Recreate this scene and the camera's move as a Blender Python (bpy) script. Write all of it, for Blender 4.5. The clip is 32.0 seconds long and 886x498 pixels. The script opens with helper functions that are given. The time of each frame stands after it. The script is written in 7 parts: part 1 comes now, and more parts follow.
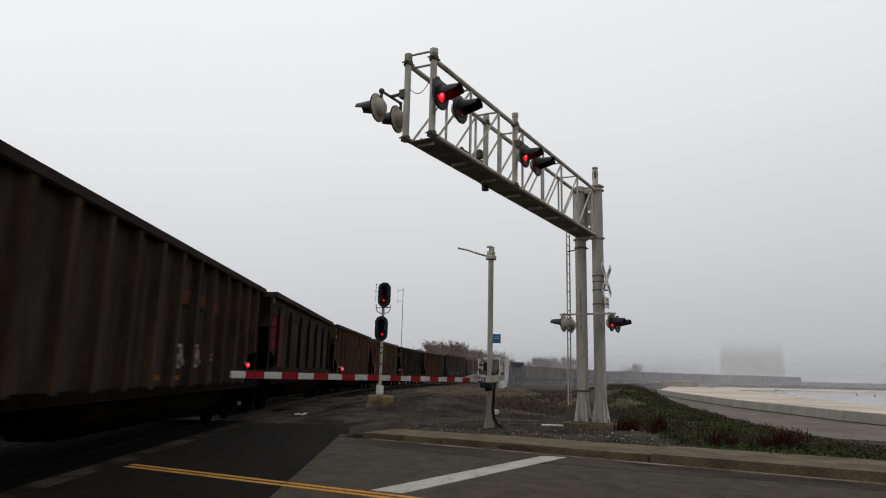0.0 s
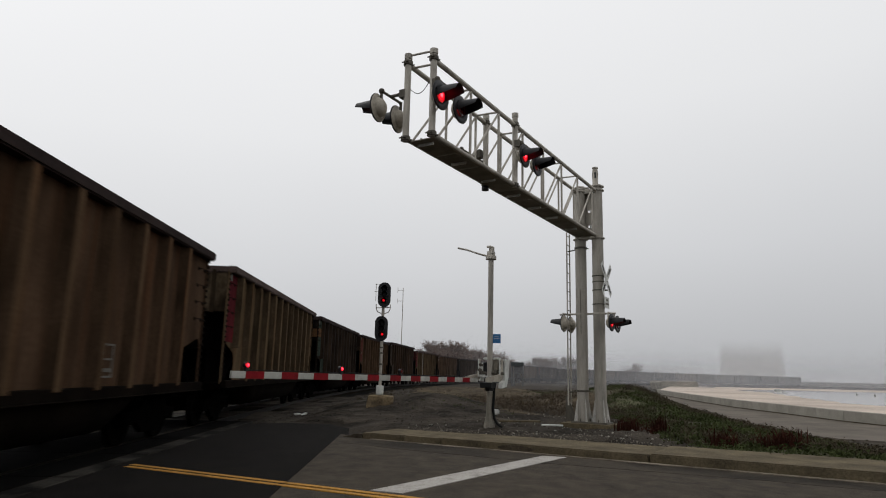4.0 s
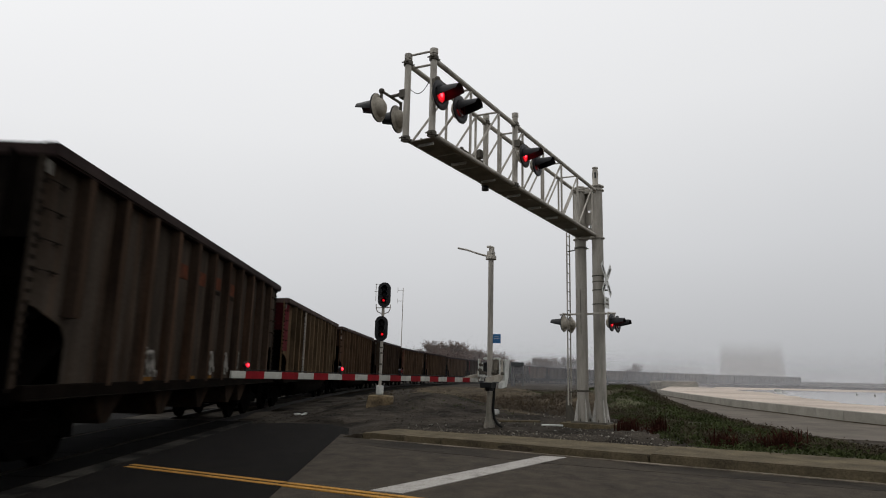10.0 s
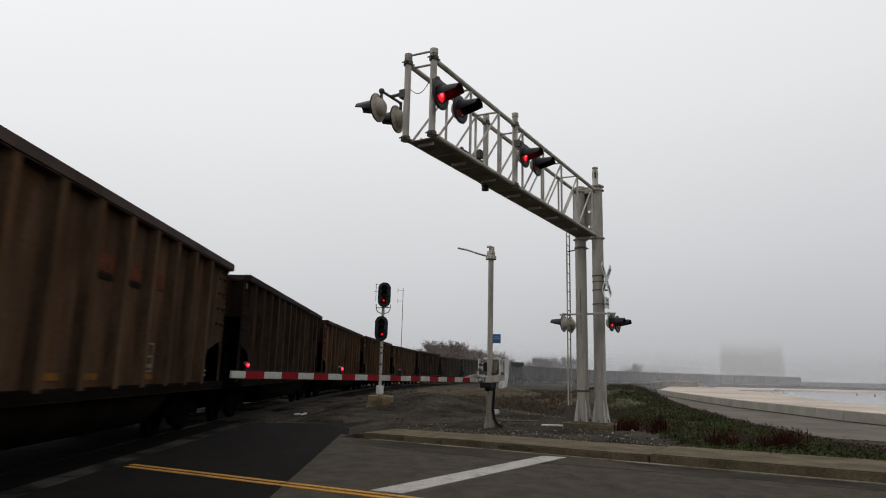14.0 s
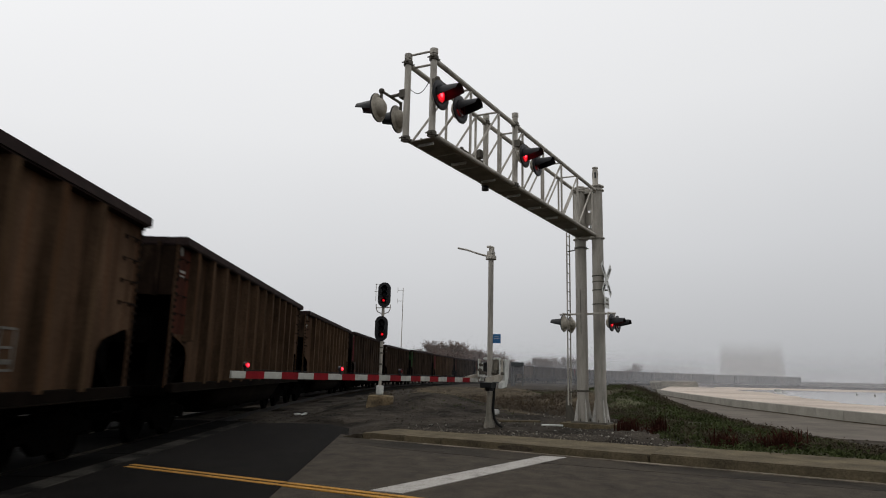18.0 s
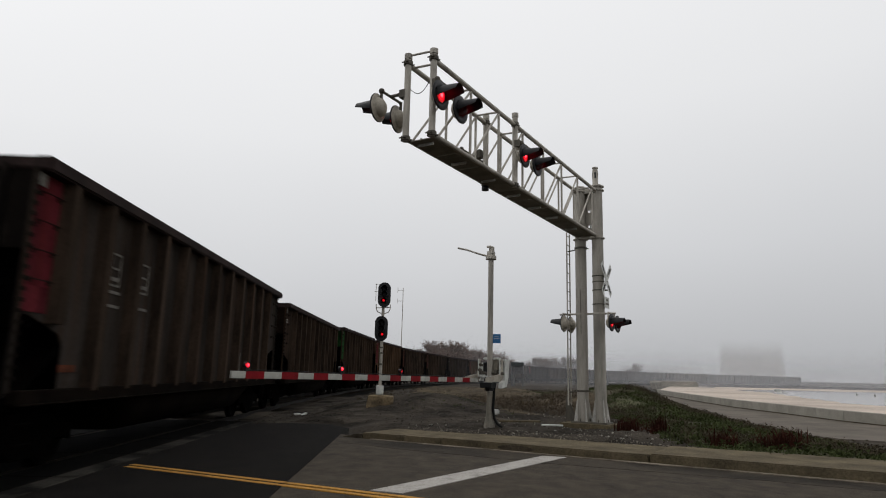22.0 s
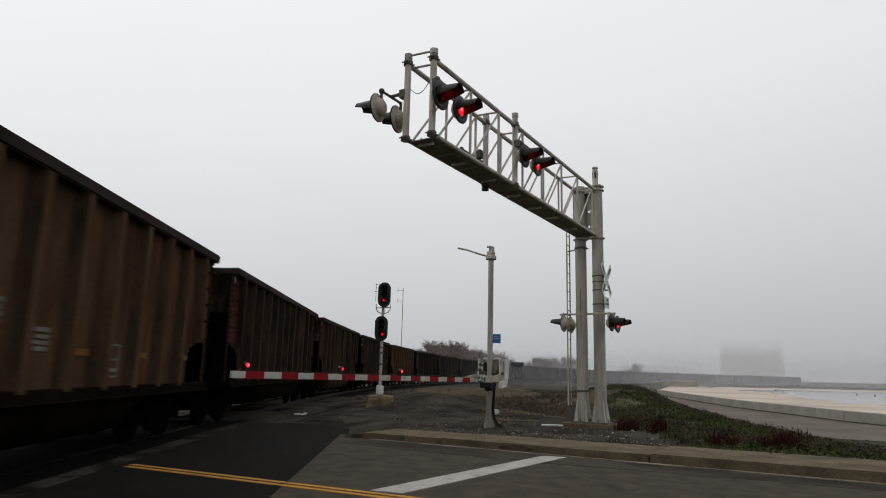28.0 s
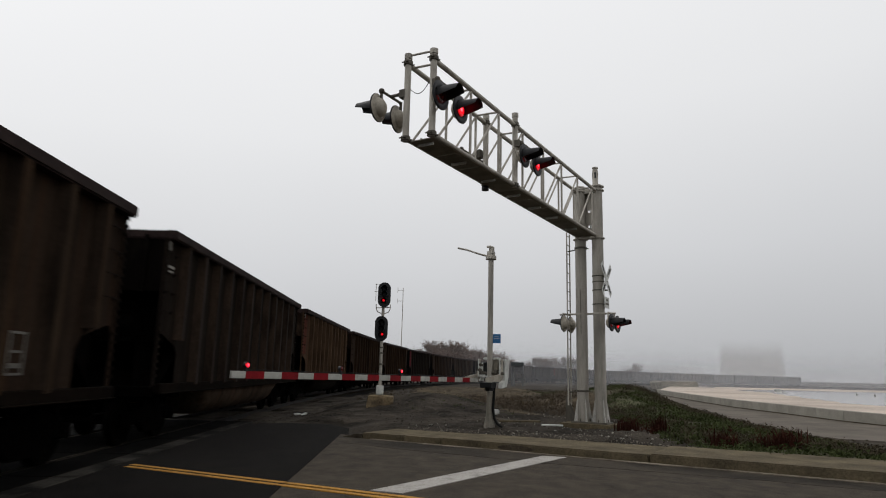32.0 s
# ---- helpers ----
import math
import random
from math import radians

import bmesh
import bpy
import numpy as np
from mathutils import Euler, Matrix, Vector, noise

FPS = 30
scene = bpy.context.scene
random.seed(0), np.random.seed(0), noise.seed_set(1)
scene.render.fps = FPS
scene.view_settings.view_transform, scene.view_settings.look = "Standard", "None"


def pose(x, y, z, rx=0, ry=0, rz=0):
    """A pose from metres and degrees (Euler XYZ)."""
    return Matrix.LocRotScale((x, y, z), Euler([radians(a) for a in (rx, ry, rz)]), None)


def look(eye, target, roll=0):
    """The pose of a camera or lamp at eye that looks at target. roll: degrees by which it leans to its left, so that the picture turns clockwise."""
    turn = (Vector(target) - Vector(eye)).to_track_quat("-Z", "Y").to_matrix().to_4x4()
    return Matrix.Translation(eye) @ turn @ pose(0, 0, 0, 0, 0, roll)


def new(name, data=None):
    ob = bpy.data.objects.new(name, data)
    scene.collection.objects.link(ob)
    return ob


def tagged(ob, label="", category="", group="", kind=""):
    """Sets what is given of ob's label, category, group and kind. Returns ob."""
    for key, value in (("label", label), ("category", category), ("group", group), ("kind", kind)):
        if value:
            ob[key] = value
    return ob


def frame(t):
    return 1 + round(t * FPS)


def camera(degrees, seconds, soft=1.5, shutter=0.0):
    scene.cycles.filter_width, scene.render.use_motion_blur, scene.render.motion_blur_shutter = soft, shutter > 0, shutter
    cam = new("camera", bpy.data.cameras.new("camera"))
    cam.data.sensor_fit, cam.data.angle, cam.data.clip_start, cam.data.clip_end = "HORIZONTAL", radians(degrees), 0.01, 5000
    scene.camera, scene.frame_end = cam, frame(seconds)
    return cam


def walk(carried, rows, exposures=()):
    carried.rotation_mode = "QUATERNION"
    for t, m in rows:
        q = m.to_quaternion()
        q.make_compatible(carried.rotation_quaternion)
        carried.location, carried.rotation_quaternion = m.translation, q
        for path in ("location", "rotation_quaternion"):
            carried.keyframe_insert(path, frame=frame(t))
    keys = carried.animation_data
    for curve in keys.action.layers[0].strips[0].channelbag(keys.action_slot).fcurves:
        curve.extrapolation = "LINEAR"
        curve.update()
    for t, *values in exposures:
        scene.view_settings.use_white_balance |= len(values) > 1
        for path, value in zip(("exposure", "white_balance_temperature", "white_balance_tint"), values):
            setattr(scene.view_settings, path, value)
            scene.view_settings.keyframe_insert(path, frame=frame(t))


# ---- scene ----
cam = camera(69.03, 32.0, soft=1.05, shutter=0.5)
EYE = (0.0, 0.0, 1.525)
EYE_POSE = look(EYE, (0.04257, 1.0, 1.525 + 0.19073), roll=1.457)
walk(cam, [(0.0, EYE_POSE), (32.0, EYE_POSE)])

# ---- world and light ----
SUN_EL, SUN_ROT = radians(48), radians(-60)
world = bpy.data.worlds.new("foggy_sky")
scene.world = world
world.use_nodes = True
wn, wl = world.node_tree.nodes, world.node_tree.links
wn.clear()
w_out, w_bg = wn.new("ShaderNodeOutputWorld"), wn.new("ShaderNodeBackground")
w_sky = wn.new("ShaderNodeTexSky")
w_sky.sky_type, w_sky.sun_disc = "NISHITA", False
w_sky.sun_elevation, w_sky.sun_rotation = SUN_EL, SUN_ROT
w_sky.dust_density, w_sky.air_density = 6.0, 1.0
w_hs = wn.new("ShaderNodeHueSaturation")
w_hs.inputs["Saturation"].default_value = 0.1
w_hs.inputs["Value"].default_value = 0.06
w_co, w_sep = wn.new("ShaderNodeTexCoord"), wn.new("ShaderNodeSeparateXYZ")
w_noise = wn.new("ShaderNodeTexNoise")
w_noise.inputs["Scale"].default_value, w_noise.inputs["Detail"].default_value = 1.6, 3.0
w_side = wn.new("ShaderNodeMath")
w_side.operation, w_side.inputs[1].default_value = "MULTIPLY_ADD", -0.10
w_wob = wn.new("ShaderNodeMath")
w_wob.operation, w_wob.inputs[1].default_value = "MULTIPLY_ADD", 0.10
w_ramp = wn.new("ShaderNodeValToRGB")
# fog bank: dimmer near the horizon, brighter overhead
w_ramp.color_ramp.elements[0].position, w_ramp.color_ramp.elements[0].color = 0.00, (0.440, 0.447, 0.463, 1)
w_ramp.color_ramp.elements[1].position, w_ramp.color_ramp.elements[1].color = 0.62, (0.866, 0.870, 0.884, 1)
e = w_ramp.color_ramp.elements.new(0.20)
e.color = (0.622, 0.631, 0.650, 1)
e = w_ramp.color_ramp.elements.new(0.42)
e.color = (0.786, 0.792, 0.806, 1)
w_mix = wn.new("ShaderNodeMixRGB")
w_mix.inputs[0].default_value = 0.9
wl.new(w_co.outputs["Generated"], w_sep.inputs[0])
wl.new(w_co.outputs["Generated"], w_noise.inputs["Vector"])
wl.new(w_sep.outputs["X"], w_side.inputs[0])
wl.new(w_sep.outputs["Z"], w_side.inputs[2])
wl.new(w_noise.outputs["Fac"], w_wob.inputs[0])
wl.new(w_side.outputs[0], w_wob.inputs[2])
wl.new(w_wob.outputs[0], w_ramp.inputs[0])
wl.new(w_sky.outputs[0], w_hs.inputs["Color"])
wl.new(w_hs.outputs[0], w_mix.inputs[1])
wl.new(w_ramp.outputs[0], w_mix.inputs[2])
wl.new(w_mix.outputs[0], w_bg.inputs["Color"])
w_bg.inputs["Strength"].default_value = 1.09
wl.new(w_bg.outputs[0], w_out.inputs[0])
sun_data = bpy.data.lights.new("sun", "SUN")
sun_data.energy, sun_data.angle, sun_data.color = 0.35, radians(30), (1.0, 0.97, 0.93)
sun = new("sun", sun_data)
sun.matrix_world = look((30 * math.sin(SUN_ROT), 30 * math.cos(SUN_ROT), 34), (0, 0, 0))


# ---- materials ----
def surface(name, light, dark, grain=40.0, patch=2.0, rough=0.7, metal=0.0, bump=0.15, streak=0.0, vary=0.0, spread=(0.35, 0.68), spec=0.3, crack=0.0, fine=0.25):
    """Two tones mixed by patches and grain, with a fine relief; streak pulls the patches downwards, vary shifts each object's value."""
    m = bpy.data.materials.new(name)
    m.use_nodes = True
    n, l = m.node_tree.nodes, m.node_tree.links
    b = n["Principled BSDF"]
    co = n.new("ShaderNodeTexCoord")
    src = co.outputs["Object"]
    mp = n.new("ShaderNodeMapping")
    mp.inputs["Scale"].default_value = (1, 1, 1 - 0.93 * streak)
    l.new(src, mp.inputs[0])
    big, small = n.new("ShaderNodeTexNoise"), n.new("ShaderNodeTexNoise")
    big.inputs["Scale"].default_value, big.inputs["Detail"].default_value = patch, 7
    big.inputs["Roughness"].default_value = 0.65
    small.inputs["Scale"].default_value, small.inputs["Detail"].default_value = grain, 4
    info = n.new("ShaderNodeObjectInfo")
    shift = n.new("ShaderNodeVectorMath")
    shift.operation = "MULTIPLY_ADD"
    l.new(info.outputs["Random"], shift.inputs[0])
    shift.inputs[1].default_value = (17.0, 31.0, 0.0)
    l.new(mp.outputs[0], shift.inputs[2])
    l.new(shift.outputs[0], big.inputs["Vector"])
    l.new(src, small.inputs["Vector"])
    ramp = n.new("ShaderNodeMapRange")
    ramp.inputs["From Min"].default_value, ramp.inputs["From Max"].default_value = spread
    l.new(big.outputs["Fac"], ramp.inputs["Value"])
    mix = n.new("ShaderNodeMixRGB")
    mix.inputs[1].default_value, mix.inputs[2].default_value = (*dark, 1), (*light, 1)
    l.new(ramp.outputs[0], mix.inputs[0])
    g = n.new("ShaderNodeMapRange")
    g.inputs["From Min"].default_value, g.inputs["From Max"].default_value = 0.3, 0.7
    g.inputs["To Min"].default_value, g.inputs["To Max"].default_value = 1 - fine, 1 + fine
    l.new(small.outputs["Fac"], g.inputs["Value"])
    mul = n.new("ShaderNodeMixRGB")
    mul.blend_type, mul.inputs[0].default_value = "MULTIPLY", 1.0
    l.new(mix.outputs[0], mul.inputs[1])
    l.new(g.outputs[0], mul.inputs[2])
    last = mul
    if vary:
        v = n.new("ShaderNodeMapRange")
        v.inputs["To Min"].default_value, v.inputs["To Max"].default_value = 1 - vary, 1 + vary
        l.new(info.outputs["Random"], v.inputs["Value"])
        mv = n.new("ShaderNodeMixRGB")
        mv.blend_type, mv.inputs[0].default_value = "MULTIPLY", 1.0
        l.new(last.outputs[0], mv.inputs[1])
        l.new(v.outputs[0], mv.inputs[2])
        last = mv
    if crack:
        vo, warp = n.new("ShaderNodeTexVoronoi"), n.new("ShaderNodeVectorMath")
        vo.feature, vo.inputs["Scale"].default_value = "DISTANCE_TO_EDGE", crack
        warp.operation = "MULTIPLY_ADD"
        l.new(big.outputs["Color"], warp.inputs[0])
        warp.inputs[1].default_value = (1.6, 1.6, 0.0)
        l.new(src, warp.inputs[2])
        l.new(warp.outputs[0], vo.inputs["Vector"])
        cr = n.new("ShaderNodeMapRange")
        cr.inputs["From Min"].default_value, cr.inputs["From Max"].default_value = 0.001, 0.008
        cr.inputs["To Min"].default_value = 0.6
        l.new(vo.outputs["Distance"], cr.inputs["Value"])
        mc = n.new("ShaderNodeMixRGB")
        mc.blend_type, mc.inputs[0].default_value = "MULTIPLY", 1.0
        l.new(last.outputs[0], mc.inputs[1])
        l.new(cr.outputs[0], mc.inputs[2])
        last = mc
    l.new(last.outputs[0], b.inputs["Base Color"])
    b.inputs["Roughness"].default_value, b.inputs["Metallic"].default_value = rough, metal
    b.inputs["Specular IOR Level"].default_value = spec
    if bump:
        bp = n.new("ShaderNodeBump")
        bp.inputs["Strength"].default_value, bp.inputs["Distance"].default_value = bump, 0.02
        l.new(small.outputs["Fac"], bp.inputs["Height"])
        l.new(bp.outputs[0], b.inputs["Normal"])
    return m


def glow(name, radius, strength, hot=(1.0, 0.050, 0.065)):
    """A lit red lens seen from its axis: a hot bulb in the middle, dim ribbed glass towards the rim."""
    m = bpy.data.materials.new(name)
    m.use_nodes = True
    n, l = m.node_tree.nodes, m.node_tree.links
    b = n["Principled BSDF"]
    b.inputs["Base Color"].default_value = (0.12, 0.004, 0.006, 1)
    b.inputs["Roughness"].default_value = 0.25
    co, flat, ln = n.new("ShaderNodeTexCoord"), n.new("ShaderNodeVectorMath"), n.new("ShaderNodeVectorMath")
    flat.operation, ln.operation = "MULTIPLY", "LENGTH"
    flat.inputs[1].default_value = (1 / radius, 0, 1 / radius)
    wob, add = n.new("ShaderNodeTexNoise"), n.new("ShaderNodeMath")
    wob.inputs["Scale"].default_value = 2.2 / radius
    add.operation, add.inputs[1].default_value = "MULTIPLY_ADD", 0.4
    l.new(co.outputs["Object"], flat.inputs[0])
    l.new(flat.outputs[0], ln.inputs[0])
    l.new(co.outputs["Object"], wob.inputs["Vector"])
    l.new(wob.outputs["Fac"], add.inputs[0])
    l.new(ln.outputs["Value"], add.inputs[2])
    ramp = n.new("ShaderNodeValToRGB")
    for k, (at, rgb) in enumerate(((0.36, hot), (0.68, (0.32, 0.002, 0.006)), (1.0, (0.11, 0.0005, 0.0015)))):
        e = ramp.color_ramp.elements[k] if k < 2 else ramp.color_ramp.elements.new(at)
        e.position, e.color = at, (*rgb, 1)
    l.new(add.outputs[0], ramp.inputs[0])
    l.new(ramp.outputs[0], b.inputs["Emission Color"])
    b.inputs["Emission Strength"].default_value = strength
    return m


M = {}
M["asphalt"] = surface("asphalt", (0.0709, 0.0579, 0.0421), (0.0287, 0.0238, 0.0175), 70, 2.6, 0.9, bump=0.6, spec=0.12, crack=0.35, spread=(0.30, 0.74), fine=0.4)
M["asphalt_new"] = surface("asphalt_new", (0.0103, 0.0086, 0.0070), (0.0039, 0.0033, 0.0028), 70, 1.8, 0.9, bump=0.6, spec=0.06, crack=0.22, spread=(0.32, 0.72), fine=0.4)
M["asphalt_gutter"] = surface("asphalt_gutter", (0.0517, 0.0427, 0.0317), (0.0215, 0.0181, 0.0136), 55, 0.8, 0.9, bump=0.5, spec=0.1, spread=(0.4, 0.62))
M["concrete"] = surface("concrete", (0.1452, 0.1174, 0.0735), (0.0659, 0.0543, 0.0353), 30, 1.6, 0.95, bump=0.3, vary=0.08, spec=0.08)
# crossing panels, near black: the train's shade put into their colour
M["concrete_shaded"] = surface("concrete_shaded", (0.0049, 0.0045, 0.0040), (0.0015, 0.0014, 0.0013), 25, 1.6, 0.95, bump=0.4, vary=0.12, spec=0.02)
M["panel_edge"] = surface("panel_edge", (0.036, 0.033, 0.028), (0.006, 0.0055, 0.005), 22, 1.1, 0.95, bump=0.4, vary=0.2, spec=0.03, spread=(0.42, 0.6))
M["foundation"] = surface("foundation", (0.1445, 0.1148, 0.0680), (0.0595, 0.0493, 0.0323), 25, 2.0, 0.95, bump=0.3, spec=0.1)
M["footing_worn"] = surface("footing_worn", (0.200, 0.150, 0.088), (0.070, 0.055, 0.038), 18, 3.0, 0.95, bump=0.8, spec=0.05, spread=(0.36, 0.6))
M["seam"] = surface("seam", (0.2565, 0.2160, 0.1688), (0.1013, 0.0837, 0.0648), 30, 1.2, 0.95, bump=0.3, spec=0.05, spread=(0.4, 0.6))
M["damp"] = surface("damp", (0.0900, 0.0735, 0.0510), (0.0420, 0.0345, 0.0255), 30, 3.0, 0.95, bump=0.3, spec=0.08)
M["yellow_paint"] = surface("yellow_paint", (0.40, 0.20, 0.035), (0.16, 0.085, 0.02), 50, 3.0, 0.8, bump=0.3, spread=(0.25, 0.5), spec=0.15)
M["white_paint"] = surface("white_paint", (0.36, 0.34, 0.31), (0.15, 0.14, 0.125), 50, 2.5, 0.8, bump=0.3, spread=(0.25, 0.5), spec=0.15)
M["soil"] = surface("soil", (0.0582, 0.0493, 0.0392), (0.0185, 0.0157, 0.0127), 22, 0.55, 0.95, bump=0.9, spec=0.04, spread=(0.38, 0.62), fine=0.4)
M["cinders"] = surface("cinders", (0.0360, 0.0300, 0.0235), (0.0110, 0.0094, 0.0078), 22, 0.55, 0.95, bump=0.9, spec=0.04, spread=(0.38, 0.62), fine=0.4)
M["gravel"] = surface("gravel", (0.1023, 0.0899, 0.0744), (0.0403, 0.0357, 0.0295), 35, 3.0, 0.95, bump=0.2, vary=0.3, spec=0.05)
M["gravel_pale"] = surface("gravel_pale", (0.1700, 0.1500, 0.1250), (0.0700, 0.0620, 0.0520), 35, 3.0, 0.95, bump=0.2, vary=0.4, spec=0.05)
M["ballast"] = surface("ballast", (0.0090, 0.0082, 0.0072), (0.0033, 0.0030, 0.0026), 30, 2.0, 0.95, bump=0.9, spec=0.02)
M["galvanised"] = surface("galvanised", (0.52, 0.485, 0.425), (0.28, 0.26, 0.225), 60, 2.5, 0.6, 0.15, 0.02, streak=0.6, fine=0.06)
M["galv_column"] = surface("galv_column", (0.40, 0.372, 0.325), (0.20, 0.186, 0.16), 40, 3.5, 0.55, 0.2, 0.02, streak=0.85, fine=0.10, spread=(0.32, 0.66))
# paler copy of the galvanised steel, for edges that catch the light
M["galv_glint"] = surface("galv_glint", (0.62, 0.60, 0.56), (0.36, 0.345, 0.32), 40, 3.5, 0.35, 0.2, 0.02, streak=0.4)
M["galv_dark"] = surface("galv_dark", (0.15, 0.135, 0.11), (0.06, 0.055, 0.045), 50, 3.0, 0.65, 0.15, 0.05, streak=0.6, spec=0.2, fine=0.12)
M["grating"] = surface("grating", (0.28, 0.255, 0.21), (0.15, 0.138, 0.113), 50, 2.0, 0.7, 0.1, 0.05, spec=0.2, fine=0.12)
M["black_paint"] = surface("black_paint", (0.018, 0.019, 0.021), (0.009, 0.009, 0.010), 50, 4.0, 0.5, 0.0, 0.05, spec=0.25)
M["aluminium"] = surface("aluminium", (0.44, 0.405, 0.335), (0.24, 0.215, 0.175), 40, 5.0, 0.55, 0.15, 0.02, fine=0.07)
M["white_enamel"] = surface("white_enamel", (0.66, 0.67, 0.63), (0.42, 0.42, 0.39), 40, 4.0, 0.5, 0.0, 0.02, fine=0.06)
M["arm_white"] = surface("arm_white", (0.44, 0.44, 0.40), (0.27, 0.27, 0.24), 40, 4.0, 0.6, 0.0, 0.02, spec=0.15, fine=0.06)
M["red_sheeting"] = surface("red_sheeting", (0.23, 0.007, 0.012), (0.14, 0.006, 0.009), 40, 4.0, 0.6, 0.0, 0.02, spec=0.1, fine=0.06)
M["blue_sign"] = surface("blue_sign", (0.045, 0.17, 0.38), (0.03, 0.12, 0.27), 40, 4.0, 0.5, 0.0, 0.03, spec=0.15)
M["lens_off"] = surface("lens_off", (0.10, 0.012, 0.008), (0.045, 0.006, 0.006), 60, 20, 0.25, 0.0, 0.05)
M["lens_on"] = glow("lens_on", 0.15, 5.0)
M["lens_small"] = glow("lens_small", 0.060, 6.0, (1.0, 0.022, 0.040))
M["lens_signal"] = glow("lens_signal", 0.12, 7.0, (1.0, 0.035, 0.055))
M["steel_rail"] = surface("steel_rail", (0.0180, 0.0162, 0.0144), (0.0060, 0.0048, 0.0042), 40, 3.0, 0.6, 0.5, 0.05, spec=0.1)
# running gear near black: the shade under the train put into its colour
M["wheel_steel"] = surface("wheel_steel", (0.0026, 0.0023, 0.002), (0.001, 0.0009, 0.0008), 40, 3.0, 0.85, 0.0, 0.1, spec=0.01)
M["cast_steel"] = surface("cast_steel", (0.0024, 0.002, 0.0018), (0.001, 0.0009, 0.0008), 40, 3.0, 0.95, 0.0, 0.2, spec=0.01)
M["timber"] = surface("timber", (0.0175, 0.0133, 0.0091), (0.0077, 0.0060, 0.0042), 20, 2.0, 0.9, bump=0.4, vary=0.2, spec=0.05)
M["rubber"] = surface("rubber", (0.010, 0.010, 0.010), (0.005, 0.005, 0.005), 40, 3, 0.6, spec=0.1)


def car_paint(name, light, dark):
    return stained(surface(name, light, dark, 16, 2.2, 0.9, 0.0, 0.05, streak=0.9, vary=0.12, spread=(0.30, 0.70), spec=0.03, fine=0.16))


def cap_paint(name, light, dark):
    """Post faces: the car's paint, worn, and made paler for the light they catch."""
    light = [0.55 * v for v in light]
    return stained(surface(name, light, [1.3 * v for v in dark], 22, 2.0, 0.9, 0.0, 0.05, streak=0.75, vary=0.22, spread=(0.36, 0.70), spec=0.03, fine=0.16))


RUNS = (((0.8, 0.8, 0.45), 0.46, 0.66, (0.42, 0.40, 0.38), 0.6), ((5.0, 5.0, 0.28), 0.52, 0.72, (1.25, 0.86, 0.62), 0.7), ((9.0, 9.0, 0.5), 0.54, 0.70, (0.45, 0.42, 0.40), 0.55))


def stained(m, end_shade=False):
    """Coal dust and rust runs: wide blotches and narrow downward runs over the paint; the flag swaps them for the shade
    between cars, put into the colour.
    """
    n, l = m.node_tree.nodes, m.node_tree.links
    b = n["Principled BSDF"]
    was = b.inputs["Base Color"].links[0].from_socket
    co, info = n.new("ShaderNodeTexCoord"), n.new("ShaderNodeObjectInfo")
    sh = n.new("ShaderNodeVectorMath")
    sh.operation = "MULTIPLY_ADD"
    sh.inputs[1].default_value = (13.0, 7.0, 5.0)
    l.new(info.outputs["Random"], sh.inputs[0])
    l.new(co.outputs["Object"], sh.inputs[2])
    last = was
    if end_shade:
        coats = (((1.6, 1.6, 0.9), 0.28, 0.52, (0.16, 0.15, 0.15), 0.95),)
    else:
        coats = RUNS
    for scale, lo, hi, rgb, amount in coats:
        mp, ns, mr, mx, mul = n.new("ShaderNodeMapping"), n.new("ShaderNodeTexNoise"), n.new("ShaderNodeMapRange"), n.new("ShaderNodeMixRGB"), n.new("ShaderNodeMath")
        mp.inputs["Scale"].default_value = scale
        ns.inputs["Scale"].default_value, ns.inputs["Detail"].default_value = 1.0, 5.0
        mr.inputs["From Min"].default_value, mr.inputs["From Max"].default_value = lo, hi
        mul.operation, mul.inputs[1].default_value = "MULTIPLY", amount
        mx.blend_type, mx.inputs[2].default_value = "MULTIPLY", (*rgb, 1)
        l.new(sh.outputs[0], mp.inputs[0])
        l.new(mp.outputs[0], ns.inputs["Vector"])
        l.new(ns.outputs["Fac"], mr.inputs["Value"])
        l.new(mr.outputs[0], mul.inputs[0])
        l.new(mul.outputs[0], mx.inputs[0])
        l.new(last, mx.inputs[1])
        last = mx.outputs[0]
    l.new(last, b.inputs["Base Color"])
    return m


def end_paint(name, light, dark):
    """Paint of a car's end, darkened in blotches: the shade between cars put into its colour."""
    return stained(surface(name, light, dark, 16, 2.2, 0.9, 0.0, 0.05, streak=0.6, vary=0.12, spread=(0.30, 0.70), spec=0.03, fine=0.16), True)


# coal-dusted car sides
M["car_brown"] = car_paint("car_brown", (0.0977, 0.0597, 0.0362), (0.0287, 0.0173, 0.0103))
M["car_grey"] = car_paint("car_grey", (0.1479, 0.1045, 0.0600), (0.0476, 0.0327, 0.0185))
M["car_dark"] = car_paint("car_dark", (0.0410, 0.0270, 0.0184), (0.0122, 0.0081, 0.0057))
M["car_slate"] = car_paint("car_slate", (0.047, 0.039, 0.033), (0.016, 0.0132, 0.0112))
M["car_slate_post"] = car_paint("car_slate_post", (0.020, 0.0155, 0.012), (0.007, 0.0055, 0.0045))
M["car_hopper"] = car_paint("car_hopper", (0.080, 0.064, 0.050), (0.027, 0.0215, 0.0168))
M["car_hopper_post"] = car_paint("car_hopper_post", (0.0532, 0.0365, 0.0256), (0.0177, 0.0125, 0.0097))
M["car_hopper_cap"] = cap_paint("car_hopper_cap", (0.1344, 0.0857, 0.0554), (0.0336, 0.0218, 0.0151))
